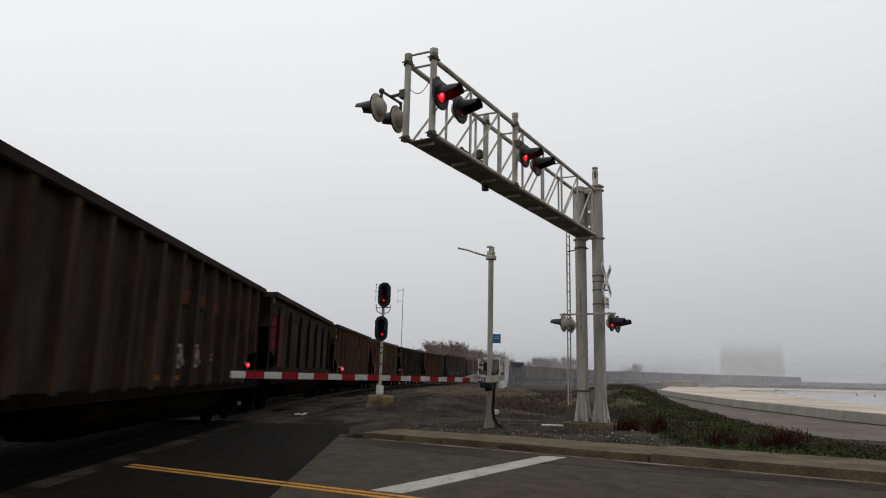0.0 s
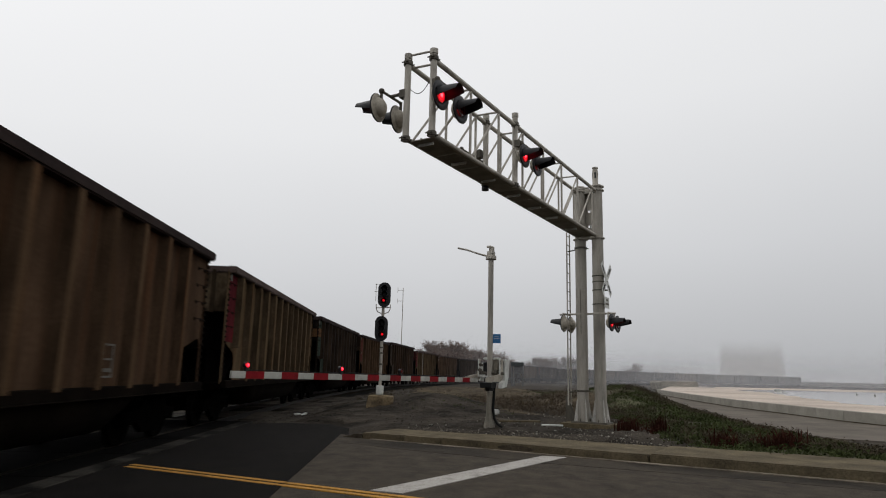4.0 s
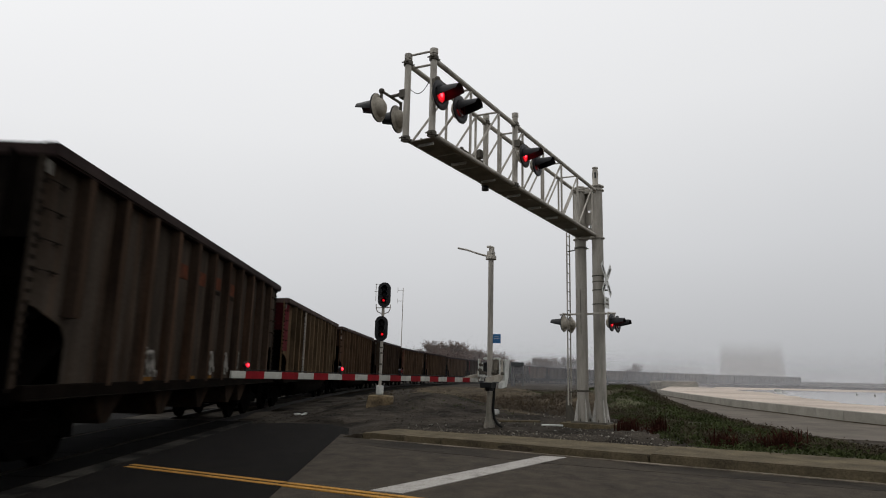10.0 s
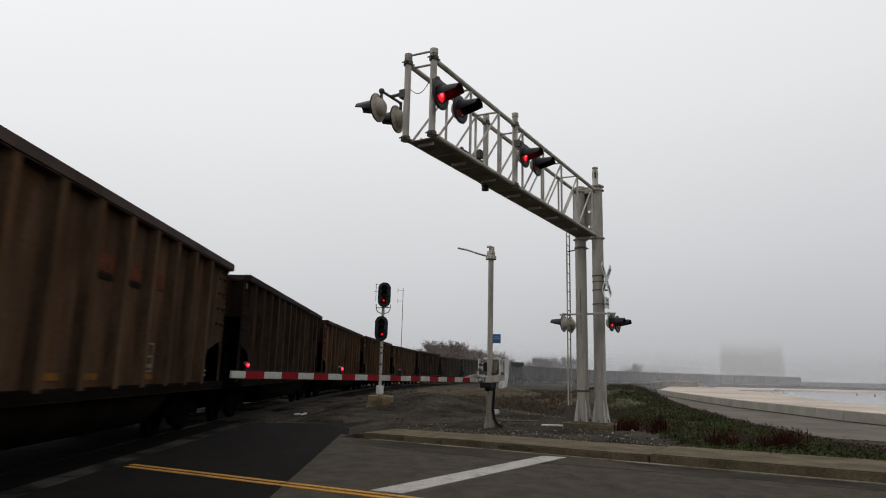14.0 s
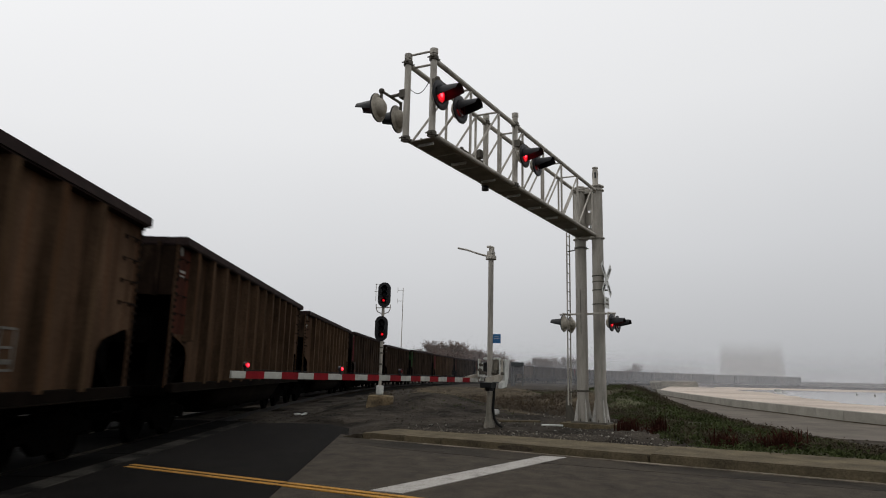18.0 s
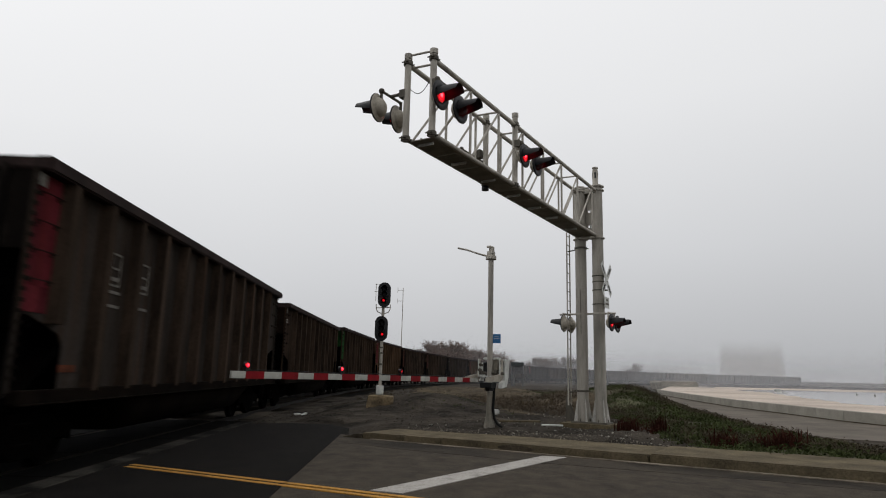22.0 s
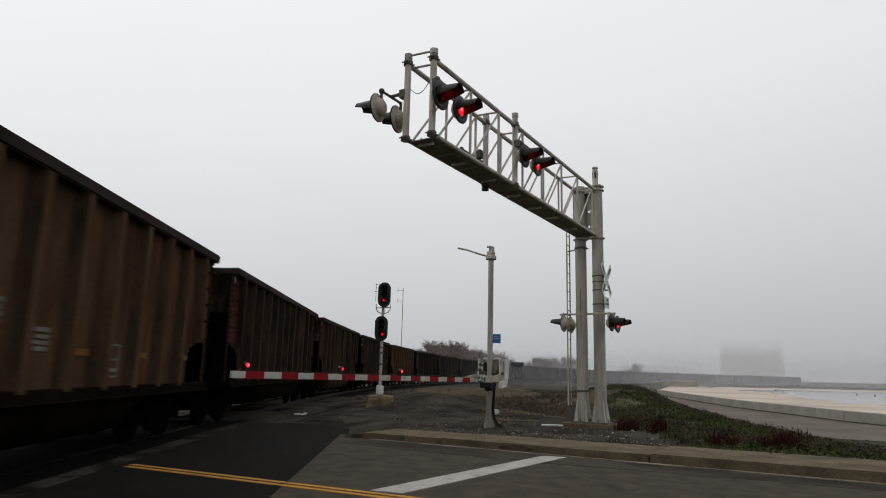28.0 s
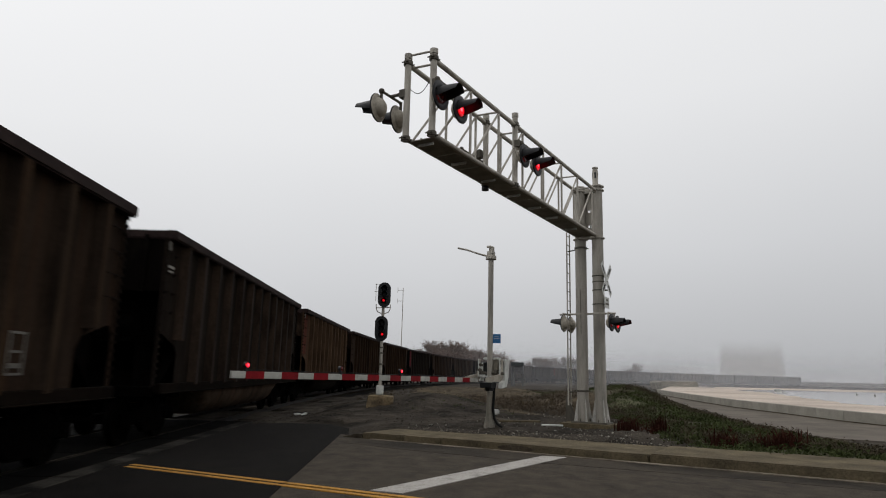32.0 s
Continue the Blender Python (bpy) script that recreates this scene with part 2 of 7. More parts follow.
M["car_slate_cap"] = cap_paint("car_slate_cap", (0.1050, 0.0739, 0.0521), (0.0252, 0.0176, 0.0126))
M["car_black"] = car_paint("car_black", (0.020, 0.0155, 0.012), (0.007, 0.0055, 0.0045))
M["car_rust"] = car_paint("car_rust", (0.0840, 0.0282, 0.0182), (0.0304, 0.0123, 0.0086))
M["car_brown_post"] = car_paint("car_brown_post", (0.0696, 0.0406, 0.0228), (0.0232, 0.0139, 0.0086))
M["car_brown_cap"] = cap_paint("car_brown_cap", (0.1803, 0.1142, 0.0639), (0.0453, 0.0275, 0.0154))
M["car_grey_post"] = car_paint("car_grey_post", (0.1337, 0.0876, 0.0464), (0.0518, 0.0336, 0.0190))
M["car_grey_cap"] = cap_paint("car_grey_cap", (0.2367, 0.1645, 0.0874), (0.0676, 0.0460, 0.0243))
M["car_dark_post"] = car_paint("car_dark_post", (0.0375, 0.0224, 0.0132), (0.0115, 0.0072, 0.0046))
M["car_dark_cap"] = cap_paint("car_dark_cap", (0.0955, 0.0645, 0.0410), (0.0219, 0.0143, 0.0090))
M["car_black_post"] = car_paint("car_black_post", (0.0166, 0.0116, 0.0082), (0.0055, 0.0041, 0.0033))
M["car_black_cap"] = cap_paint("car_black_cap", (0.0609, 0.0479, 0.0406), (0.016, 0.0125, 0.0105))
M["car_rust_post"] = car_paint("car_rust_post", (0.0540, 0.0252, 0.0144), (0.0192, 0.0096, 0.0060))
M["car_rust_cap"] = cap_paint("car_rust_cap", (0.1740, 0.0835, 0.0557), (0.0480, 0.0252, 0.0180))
# post flanks darker than the faces, their shade put into the paint
M["post_shade"] = surface("post_shade", (0.0525, 0.0359, 0.0254), (0.0158, 0.0114, 0.0088), 18, 2.2, 0.95, 0.0, 0.05, streak=0.8, vary=0.15, spec=0.02, fine=0.16)
M["post_shade_grey"] = surface("post_shade_grey", (0.0898, 0.0634, 0.0391), (0.0306, 0.0218, 0.0135), 18, 2.2, 0.95, 0.0, 0.05, streak=0.8, vary=0.15, spec=0.02, fine=0.16)
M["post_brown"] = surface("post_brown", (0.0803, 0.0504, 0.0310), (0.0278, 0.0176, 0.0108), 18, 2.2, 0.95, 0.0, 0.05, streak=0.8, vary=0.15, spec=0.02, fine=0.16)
M["panel_red"] = car_paint("panel_red", (0.1418, 0.0205, 0.0270), (0.0539, 0.0113, 0.0142))
M["panel_green"] = car_paint("panel_green", (0.0169, 0.0645, 0.0178), (0.0077, 0.0252, 0.0076))
M["panel_orange"] = car_paint("panel_orange", (0.17, 0.092, 0.042), (0.062, 0.034, 0.019))
M["panel_teal"] = car_paint("panel_teal", (0.036, 0.052, 0.040), (0.015, 0.022, 0.017))
# car ends: darker copies of the paints, standing for the shade between cars
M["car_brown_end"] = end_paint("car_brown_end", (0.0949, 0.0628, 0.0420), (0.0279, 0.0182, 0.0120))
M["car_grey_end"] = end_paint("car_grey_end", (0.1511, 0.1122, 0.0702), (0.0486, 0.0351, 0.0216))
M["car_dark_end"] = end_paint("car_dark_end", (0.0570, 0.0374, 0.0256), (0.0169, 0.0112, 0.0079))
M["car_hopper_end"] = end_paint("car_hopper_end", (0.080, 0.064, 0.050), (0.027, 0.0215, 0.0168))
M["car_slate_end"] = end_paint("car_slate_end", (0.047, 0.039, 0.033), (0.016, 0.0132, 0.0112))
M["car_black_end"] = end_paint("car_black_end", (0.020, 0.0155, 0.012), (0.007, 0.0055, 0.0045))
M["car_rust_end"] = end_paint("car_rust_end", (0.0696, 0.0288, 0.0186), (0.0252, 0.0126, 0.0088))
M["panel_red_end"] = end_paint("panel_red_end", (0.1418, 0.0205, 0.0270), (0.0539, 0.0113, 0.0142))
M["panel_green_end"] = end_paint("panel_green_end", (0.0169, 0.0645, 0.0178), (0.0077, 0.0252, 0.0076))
M["rim"] = surface("rim", (0.034, 0.0225, 0.0205), (0.016, 0.0108, 0.010), 20, 1.0, 0.8, 0.0, 0.12, vary=0.15, spec=0.06)
# sills and undersides, also darkened for the shade below the cars
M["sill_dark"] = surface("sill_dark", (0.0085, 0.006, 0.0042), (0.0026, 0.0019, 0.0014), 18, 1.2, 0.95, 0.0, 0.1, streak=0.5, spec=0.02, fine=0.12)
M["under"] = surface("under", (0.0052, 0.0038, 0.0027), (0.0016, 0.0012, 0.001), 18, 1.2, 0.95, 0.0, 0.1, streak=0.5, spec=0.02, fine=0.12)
M["rim_tan"] = surface("rim_tan", (0.085, 0.060, 0.053), (0.045, 0.032, 0.028), 20, 1.0, 0.8, 0.0, 0.12, vary=0.15, spec=0.06)
M["coal"] = surface("coal", (0.03, 0.03, 0.03), (0.012, 0.012, 0.012), 12, 4.0, 0.6, 0.0, 0.9)
M["stencil"] = surface("stencil", (0.17, 0.16, 0.14), (0.05, 0.046, 0.04), 60, 6.0, 0.9, 0.0, 0.05, spread=(0.2, 0.6), spec=0.05)
M["stencil_white"] = surface("stencil_white", (0.33, 0.31, 0.28), (0.16, 0.15, 0.13), 60, 6.0, 0.9, 0.0, 0.05, spread=(0.2, 0.6), spec=0.05)
M["stencil_yellow"] = surface("stencil_yellow", (0.50, 0.26, 0.015), (0.30, 0.15, 0.012), 60, 6.0, 0.9, 0.0, 0.05, spread=(0.2, 0.5), spec=0.05)
M["stencil_orange"] = surface("stencil_orange", (0.1700, 0.0770, 0.0140), (0.0600, 0.0300, 0.0100), 60, 6.0, 0.9, 0.0, 0.05, spread=(0.2, 0.6), spec=0.05)
M["stencil_red"] = surface("stencil_red", (0.1066, 0.0338, 0.0182), (0.0442, 0.0195, 0.0117), 30, 4.0, 0.9, 0.0, 0.05, spread=(0.3, 0.6), spec=0.05)
M["post_white"] = stained(surface("post_white", (0.24, 0.215, 0.18), (0.11, 0.098, 0.08), 30, 4.0, 0.9, 0.0, 0.05, streak=0.7, spec=0.05))
M["panel_rust"] = car_paint("panel_rust", (0.135, 0.036, 0.026), (0.055, 0.018, 0.014))
M["tub_brown"] = car_paint("tub_brown", (0.075, 0.052, 0.036), (0.026, 0.018, 0.012))
M["skirt_brown"] = car_paint("skirt_brown", (0.0240, 0.0156, 0.0078), (0.0102, 0.0069, 0.0039))
M["bark"] = surface("bark", (0.2244, 0.1870, 0.1705), (0.1346, 0.1144, 0.1056), 12, 2.0, 0.95, bump=0.3)
M["leaf_dry"] = surface("leaf_dry", (0.1830, 0.1302, 0.1067), (0.1144, 0.0822, 0.0694), 8, 1.0, 0.9, bump=0.0, vary=0.2)
M["grass"] = surface("grass", (0.0657, 0.0843, 0.0286), (0.0364, 0.0411, 0.0168), 6, 0.8, 0.95, bump=0.0, spec=0.04)
M["turf"] = surface("turf", (0.085, 0.086, 0.050), (0.058, 0.049, 0.036), 9, 0.35, 0.95, bump=0.5, spec=0.04, spread=(0.38, 0.62))
M["rough_turf"] = surface("rough_turf", (0.105, 0.082, 0.052), (0.036, 0.031, 0.025), 5, 0.30, 0.95, bump=0.8, spec=0.03, spread=(0.34, 0.66), fine=0.3)
M["weed_dark"] = surface("weed_dark", (0.0686, 0.0563, 0.0361), (0.0370, 0.0308, 0.0202), 6, 0.9, 0.95, bump=0.0, spec=0.04)
M["weed_ochre"] = surface("weed_ochre", (0.095, 0.070, 0.036), (0.055, 0.041, 0.023), 6, 0.9, 0.95, bump=0.0, spec=0.04)
M["weed_red"] = surface("weed_red", (0.0520, 0.0181, 0.0116), (0.0231, 0.0092, 0.0062), 9, 1.0, 0.95, bump=0.0, spec=0.04)
M["weed_brown"] = surface("weed_brown", (0.1210, 0.0950, 0.0691), (0.0475, 0.0389, 0.0302), 6, 0.9, 0.95, bump=0.0, spec=0.03)
M["weed_green"] = surface("weed_green", (0.0584, 0.0717, 0.0270), (0.0292, 0.0347, 0.0151), 6, 0.9, 0.95, bump=0.0, spec=0.03)
M["lot"] = surface("lot", (0.50, 0.42, 0.35), (0.36, 0.30, 0.25), 8, 0.10, 0.8, bump=0.1, spread=(0.4, 0.6))
M["wet"] = surface("wet", (0.36, 0.345, 0.33), (0.25, 0.245, 0.24), 4, 0.12, 0.06, bump=0.0, spec=0.5)
M["barrier"] = surface("barrier", (0.30, 0.283, 0.245), (0.21, 0.197, 0.17), 20, 0.9, 0.9, bump=0.05, streak=0.15, vary=0.05, spec=0.15, fine=0.08)
M["service_road"] = surface("service_road", (0.150, 0.130, 0.109), (0.092, 0.081, 0.068), 25, 0.5, 0.95, bump=0.1, spec=0.06, fine=0.1)
M["far_wall"] = surface("far_wall", (0.30, 0.30, 0.31), (0.24, 0.24, 0.25), 3, 0.2, 0.9, bump=0.0)
M["cabin_dark"] = surface("cabin_dark", (0.050, 0.058, 0.058), (0.030, 0.034, 0.034), 6, 0.6, 0.9, bump=0.0)
M["far_dark"] = surface("far_dark", (0.16, 0.16, 0.165), (0.11, 0.11, 0.11), 3, 0.2, 0.9, bump=0.0)


# ---- mesh helpers ----
def box(bm, c, s, rz=0.0, m=None):
    """A box of size s round c."""
    mm = Matrix.Translation(c) @ Matrix.Rotation(rz, 4, "Z") @ Matrix.Diagonal((*s, 1))
    if m is not None:
        mm = m @ mm
    return bmesh.ops.create_cube(bm, size=1.0, matrix=mm)["verts"]


def bevel(bm, w, seg=1):
    bmesh.ops.bevel(bm, geom=bm.edges[:], offset=w, segments=seg, affect="EDGES", clamp_overlap=True)


def rod(bm, a, b, r, seg=8, r2=None, caps=True):
    """A round bar from a to b."""
    a, b = Vector(a), Vector(b)
    d = b - a
    mm = Matrix.Translation((a + b) / 2) @ d.to_track_quat("Z", "Y").to_matrix().to_4x4()
    bmesh.ops.create_cone(bm, cap_ends=caps, segments=seg, radius1=r, radius2=r if r2 is None else r2, depth=d.length, matrix=mm)


def pipe(bm, pts, r, seg=6):
    for a, b in zip(pts, pts[1:]):
        rod(bm, a, b, r, seg)


def lathe(bm, prof, seg=20, m=Matrix()):
    """Rings of (radius, z) joined round z."""
    rings = []
    for r, z in prof:
        rings.append([bm.verts.new(m @ Vector((max(r, 1e-4) * math.cos(6.2832 * i / seg), max(r, 1e-4) * math.sin(6.2832 * i / seg), z))) for i in range(seg)])
    for a, b in zip(rings, rings[1:]):
        for i in range(seg):
            bm.faces.new((a[i], a[(i + 1) % seg], b[(i + 1) % seg], b[i]))
    return rings


def prism(bm, poly, h, m=Matrix()):
    """A flat outline (x, y) raised by h along z."""
    lo = [bm.verts.new(m @ Vector((x, y, 0))) for x, y in poly]
    hi = [bm.verts.new(m @ Vector((x, y, h))) for x, y in poly]
    bm.faces.new(list(reversed(lo)))
    bm.faces.new(hi)
    for i in range(len(poly)):
        j = (i + 1) % len(poly)
        bm.faces.new((lo[i], lo[j], hi[j], hi[i]))


def mesh_of(name, bm, material, smooth=False):
    bmesh.ops.recalc_face_normals(bm, faces=bm.faces[:])
    me = bpy.data.meshes.new(name)
    bm.to_mesh(me)
    bm.free()
    me.materials.append(material)
    if smooth:
        me.shade_smooth()
    return me


def part(name, bm, material, parent, label="", m=None, smooth=False):
    """Links a bmesh, or a mesh made before, as one mesh object under a thing or a part."""
    me = bm if isinstance(bm, bpy.types.Mesh) else mesh_of(name, bm, material, smooth)
    ob = new(name, me)
    ob.parent = parent
    if m is not None:
        ob.matrix_basis = m
    if isinstance(bm, bpy.types.Mesh) and material is not None and me.materials[0] != material:
        ob.material_slots[0].link = "OBJECT"
        ob.material_slots[0].material = material
    if label:
        ob["label"] = label
    return ob


def thing(name, m, label, category, group="", kind=""):
    ob = new(name)
    ob.empty_display_size = 0.2
    ob.matrix_basis = m
    return tagged(ob, label, category, group, kind)


def solid(name, bm, material, label, category, kind="", m=None, smooth=False):
    ob = new(name, mesh_of(name, bm, material, smooth))
    if m is not None:
        ob.matrix_basis = m
    return tagged(ob, label, category, "", kind)


# ---- plan ----
ROAD_TURN = -33.5
RD = pose(0, 0, 0, 0, 0, ROAD_TURN)
E1 = (math.cos(radians(ROAD_TURN)), math.sin(radians(ROAD_TURN)))
E2 = (-E1[1], E1[0])
GUTTER, WALK_BACK = 12.53, 13.78      # metres across the road
TRACK_X = -6.3                       # track centre near the crossing


def road_uw(x, y):
    return x * E1[0] + y * E1[1], x * E2[0] + y * E2[1]


def smooth(a, b, x):
    t = min(1.0, max(0.0, (x - a) / (b - a)))
    return t * t * (3 - 2 * t)


# track: straight past the crossing, then a long right-hand curve, then a bend back into the fog
D0, R1, A1, R2, A2 = 25.0, 300.0, radians(61), 160.0, radians(30)
LEN1, LEN2 = R1 * A1, R2 * A2
C1 = (TRACK_X + R1, D0)
P1 = (C1[0] - R1 * math.cos(A1), C1[1] + R1 * math.sin(A1))
C2 = (P1[0] - R2 * math.cos(A1), P1[1] + R2 * math.sin(A1))


def track(s):
    """Place on the track centre at s metres beyond the camera's line, and the heading from +y to +x."""
    if s <= D0:
        return (TRACK_X, s), 0.0
    if s <= D0 + LEN1:
        a = (s - D0) / R1
        return (C1[0] - R1 * math.cos(a), C1[1] + R1 * math.sin(a)), a
    if s <= D0 + LEN1 + LEN2:
        a = A1 - (s - D0 - LEN1) / R2
        return (C2[0] + R2 * math.cos(a), C2[1] - R2 * math.sin(a)), a
    a, d = A1 - A2, s - D0 - LEN1 - LEN2
    return (C2[0] + R2 * math.cos(a) + d * math.sin(a), C2[1] - R2 * math.sin(a) + d * math.cos(a)), a


def track_z(s):
    """The line falls gently as it leaves the crossing."""
    return -0.85 * smooth(45, 240, s)


def track_gap(x, y):
    """Distance from the track's centre, near part only."""
    if y <= D0:
        return abs(x - TRACK_X)
    return abs(math.hypot(x - C1[0], y - C1[1]) - R1)


def ground_z(x, y):
    u, w = road_uw(x, y)
    z = -0.06
    behind = smooth(WALK_BACK - 0.3, WALK_BACK + 0.2, w)
    behind *= 1 - smooth(-1.0, -1.6, x) * smooth(19.9, 18.8, y)   # asphalt apron by the rails
    n1 = noise.noise(Vector((x * 0.35, y * 0.35, 1.3))) * 0.10 + noise.noise(Vector((x * 1.3, y * 1.3, 4.1))) * 0.035
    far = -0.35 * smooth(30, 90, y)
    z += behind * (0.15 + n1 + far)
    # spoil heap between the signal and the gate
    z += behind * 0.66 * math.exp(-(((x - 0.9) / 2.2) ** 2 + ((y - 25.5) / 3.2) ** 2))
    # slope down to the service road and the lower lot beyond it
    low = smooth(-6.2, -0.6, x - (15.0 + 0.16 * (y - 21))) * smooth(14.2, 17.5, w)
    z = z * (1 - low) + low * (-0.53)
    # knoll past the mast
    z += behind * 0.78 * math.exp(-(((x - 9.1) / 1.8) ** 2 + ((y - 31.0) / 5.0) ** 2))
    z -= 0.09 * math.exp(-((x - 5.2) ** 2 + (y - 19.4) ** 2) / 1.6)   # dug out round the mast footing
    z += 1.05 * math.exp(-(((x - 15.6) / 2.0) ** 2 + ((y - 47.0) / 7.0) ** 2))   # second hump along the road
    g = track_gap(x, y)
    z -= 0.22 * (1 - smooth(2.0, 4.2, g)) * behind
    if y > 90:
        z = z * (1 - smooth(90, 140, y)) + smooth(90, 140, y) * (-0.53 - 0.85 * smooth(135, 215, y))
    return z


# ---- ground, road, pavement ----
def gutter(u):
    """The kerb's line runs slightly askew to the road."""
    return 12.13 + 0.035 * (u + 8.0)


def build_ground():
    n, a, b = 260, 4.4, 7.05
    xs = [3 + a * math.sinh(b * (2 * i / n - 1)) for i in range(n + 1)]
    ys = [18 + a * math.sinh(b * (2 * i / n - 1)) for i in range(n + 1)]
    verts = [(x, y, ground_z(x, y)) for y in ys for x in xs]
    k = n + 1
    faces = [(j * k + i, j * k + i + 1, (j + 1) * k + i + 1, (j + 1) * k + i) for j in range(n) for i in range(n)]
    me = bpy.data.meshes.new("ground")
    me.from_pydata(verts, [], faces)
    me.materials.append(M["soil"])
    me.shade_smooth()
    tagged(new("ground", me), "dark damp soil and cinders beside the tracks", "ground", kind="structure")


def slab(name, poly, z0, z1, material, label, category, kind="structure", m=None, parent=None, edge=0.0):
    bm = bmesh.new()
    prism(bm, poly, z1 - z0, Matrix.Translation((0, 0, z0)))
    if edge:
        bevel(bm, edge, 2)
    if parent is not None:
        return part(name, bm, material, parent)
    return solid(name, bm, material, label, category, kind, m)


def build_road():
    slab("road", [(-70, -14), (90, -14), (90, GUTTER), (-70, GUTTER)], -0.3, 0.0, M["asphalt"], "worn grey asphalt road over the crossing", "road", m=RD)
    # darker relaid strip beside the crossing, parallel to the rails
    y0 = (GUTTER - (-1.65) * E2[0]) / E2[1]
    y1 = (GUTTER - (-4.47) * E2[0]) / E2[1]
    slab("road_patch", [(-4.44, -6), (-1.65, -6), (-1.65, y0 - 0.02), (-4.44, y1 - 0.02)], -0.2, 0.006, M["asphalt_new"], "darker relaid asphalt beside the crossing panels", "road")
    slab("road_patch", [(-4.44, y1 - 0.015), (-1.65, y0 - 0.015), (-1.45, 15.9), (-1.6, 17.6), (-2.2, 18.7), (-3.5, 18.9), (-4.44, 18.2)], -0.25, 0.006, M["asphalt_new"], "dark asphalt running out behind the kerb's end", "road")
    # dark sheets added beyond the rails so the view under the train stays black
    slab("road_patch", [(-30, -10), (TRACK_X - 1.87, -10), (TRACK_X - 1.87, (GUTTER - (TRACK_X - 1.87) * E2[0]) / E2[1] - 0.02), (-30, (GUTTER + 30 * E2[0]) / E2[1] - 0.02)], -0.2, 0.006, M["asphalt_new"], "dark asphalt sheet added beyond the rails", "road")
    slab("cinder_ground", [(-26, 15), (TRACK_X - 2.2, 19.2), (TRACK_X - 2.2, 30), (TRACK_X + 0.5, 75), (-26, 75)], -0.5, -0.03, M["ballast"], "black sheet added over the ground beyond the rails", "ground")
    # dirt-darkened gutter with a wandering edge
    poly = [(28.0, gutter(28.0) - 0.01), (-9.0, gutter(-9.0) - 0.01)] + [(-9.0 + 0.5 * i, gutter(-9.0 + 0.5 * i) - 1.0 - 0.22 * math.sin(i * 0.23) + 0.16 * noise.noise((i * 0.6, 3.0, 0))) for i in range(75)]
    slab("road_patch", poly, -0.2, 0.004, M["asphalt_gutter"], "dirt-darkened asphalt along the gutter", "road", m=RD)
    # double yellow line
    for off in (0.0, 0.2):
        a, b = Vector((-4.25, 10.56 - off)), Vector((6.2, 5.07 - off))
        d = (b - a).normalized() * 0.05
        nx, ny = -d.y, d.x
        slab("lane_line", [(a.x - nx, a.y - ny), (b.x - nx, b.y - ny), (b.x + nx, b.y + ny), (a.x + nx, a.y + ny)], -0.02, 0.011, M["yellow_paint"], "worn yellow centre line on asphalt", "road marking")
    slab("stop_line", [(-0.49, 8.74), (-0.07, 8.58), (2.96, 12.50), (2.52, 12.62)], -0.02, 0.009, M["white_paint"], "worn white painted stop line", "road marking")


def build_pavement():
    walk_slab = thing("pavement", RD, "tan concrete kerb and narrow pavement with joints", "pavement", kind="structure")
    edges = [-9.3, -8.2, -7.26, -2.98, 3.6, 7.3, 11.0, 15.0, 20.0, 26.0, 34.0]
    back = lambda u: min(13.6 + 0.095 * (u + 8.0), 14.7 + 0.035 * u)
    for a, b in zip(edges, edges[1:]):
        h = 0.135 + 0.0042 * min((a + b) / 2 + 8.0, 9.0)
        bm = bmesh.new()
        prism(bm, [(a + 0.012, gutter(a)), (b - 0.012, gutter(b)), (b - 0.012, gutter(b) + 0.17), (a + 0.012, gutter(a) + 0.17)], h + 0.3, Matrix.Translation((0, 0, -0.3)))
        bevel(bm, 0.022, 2)
        part("kerb", bm, M["concrete"], walk_slab)
        bm = bmesh.new()
        prism(bm, [(a + 0.008, gutter(a) + 0.178), (b - 0.008, gutter(b) + 0.178), (b - 0.008, back(b)), (a + 0.008, back(a))], h + 0.295, Matrix.Translation((0, 0, -0.3)))
        bevel(bm, 0.012, 1)
        part("slab", bm, M["concrete"], walk_slab)
    poly = [(-9.0 + 0.9 * i, gutter(-9.0 + 0.9 * i) - 0.004) for i in range(40)]
    poly += [(u, w - 0.12 - 0.05 * noise.noise((u * 1.7, 2.0, 0))) for u, w in reversed(poly)]
    bm = bmesh.new()
    prism(bm, poly, 0.05, Matrix.Translation((0, 0, -0.035)))
    part("gutter_seam", bm, M["seam"], walk_slab, "thin pale mortar seam at the kerb's foot")
    # damp stain on the kerb's face
    bm = bmesh.new()
    prism(bm, [(0.40 * math.cos(6.2832 * i / 22) * (1 + 0.3 * noise.noise((i * 0.7, 1.0, 0))), 0.052 * math.sin(6.2832 * i / 22) * (1 + 0.3 * noise.noise((i * 0.8, 4.0, 0)))) for i in range(22)], 0.004, Matrix.Translation((-5.55, gutter(-5.55), 0.066)) @ Matrix.Rotation(0.035, 4, "Z") @ Matrix.Rotation(radians(90), 4, "X"))
    part("damp_stain", bm, M["damp"], walk_slab, "dark damp stain on the kerb")
    # broken end of the kerb
    bm = bmesh.new()
    prism(bm, [(-9.85, 0), (-9.31, 0), (-9.31, 0.10), (-9.5, 0.09), (-9.62, 0.05), (-9.8, 0.02)], 0.17, Matrix.Translation((0, gutter(-9.3) + 0.17, 0)) @ Matrix.Rotation(radians(90), 4, "X"))
    part("kerb", bm, M["damp"], walk_slab, "broken dirty end of the kerb")


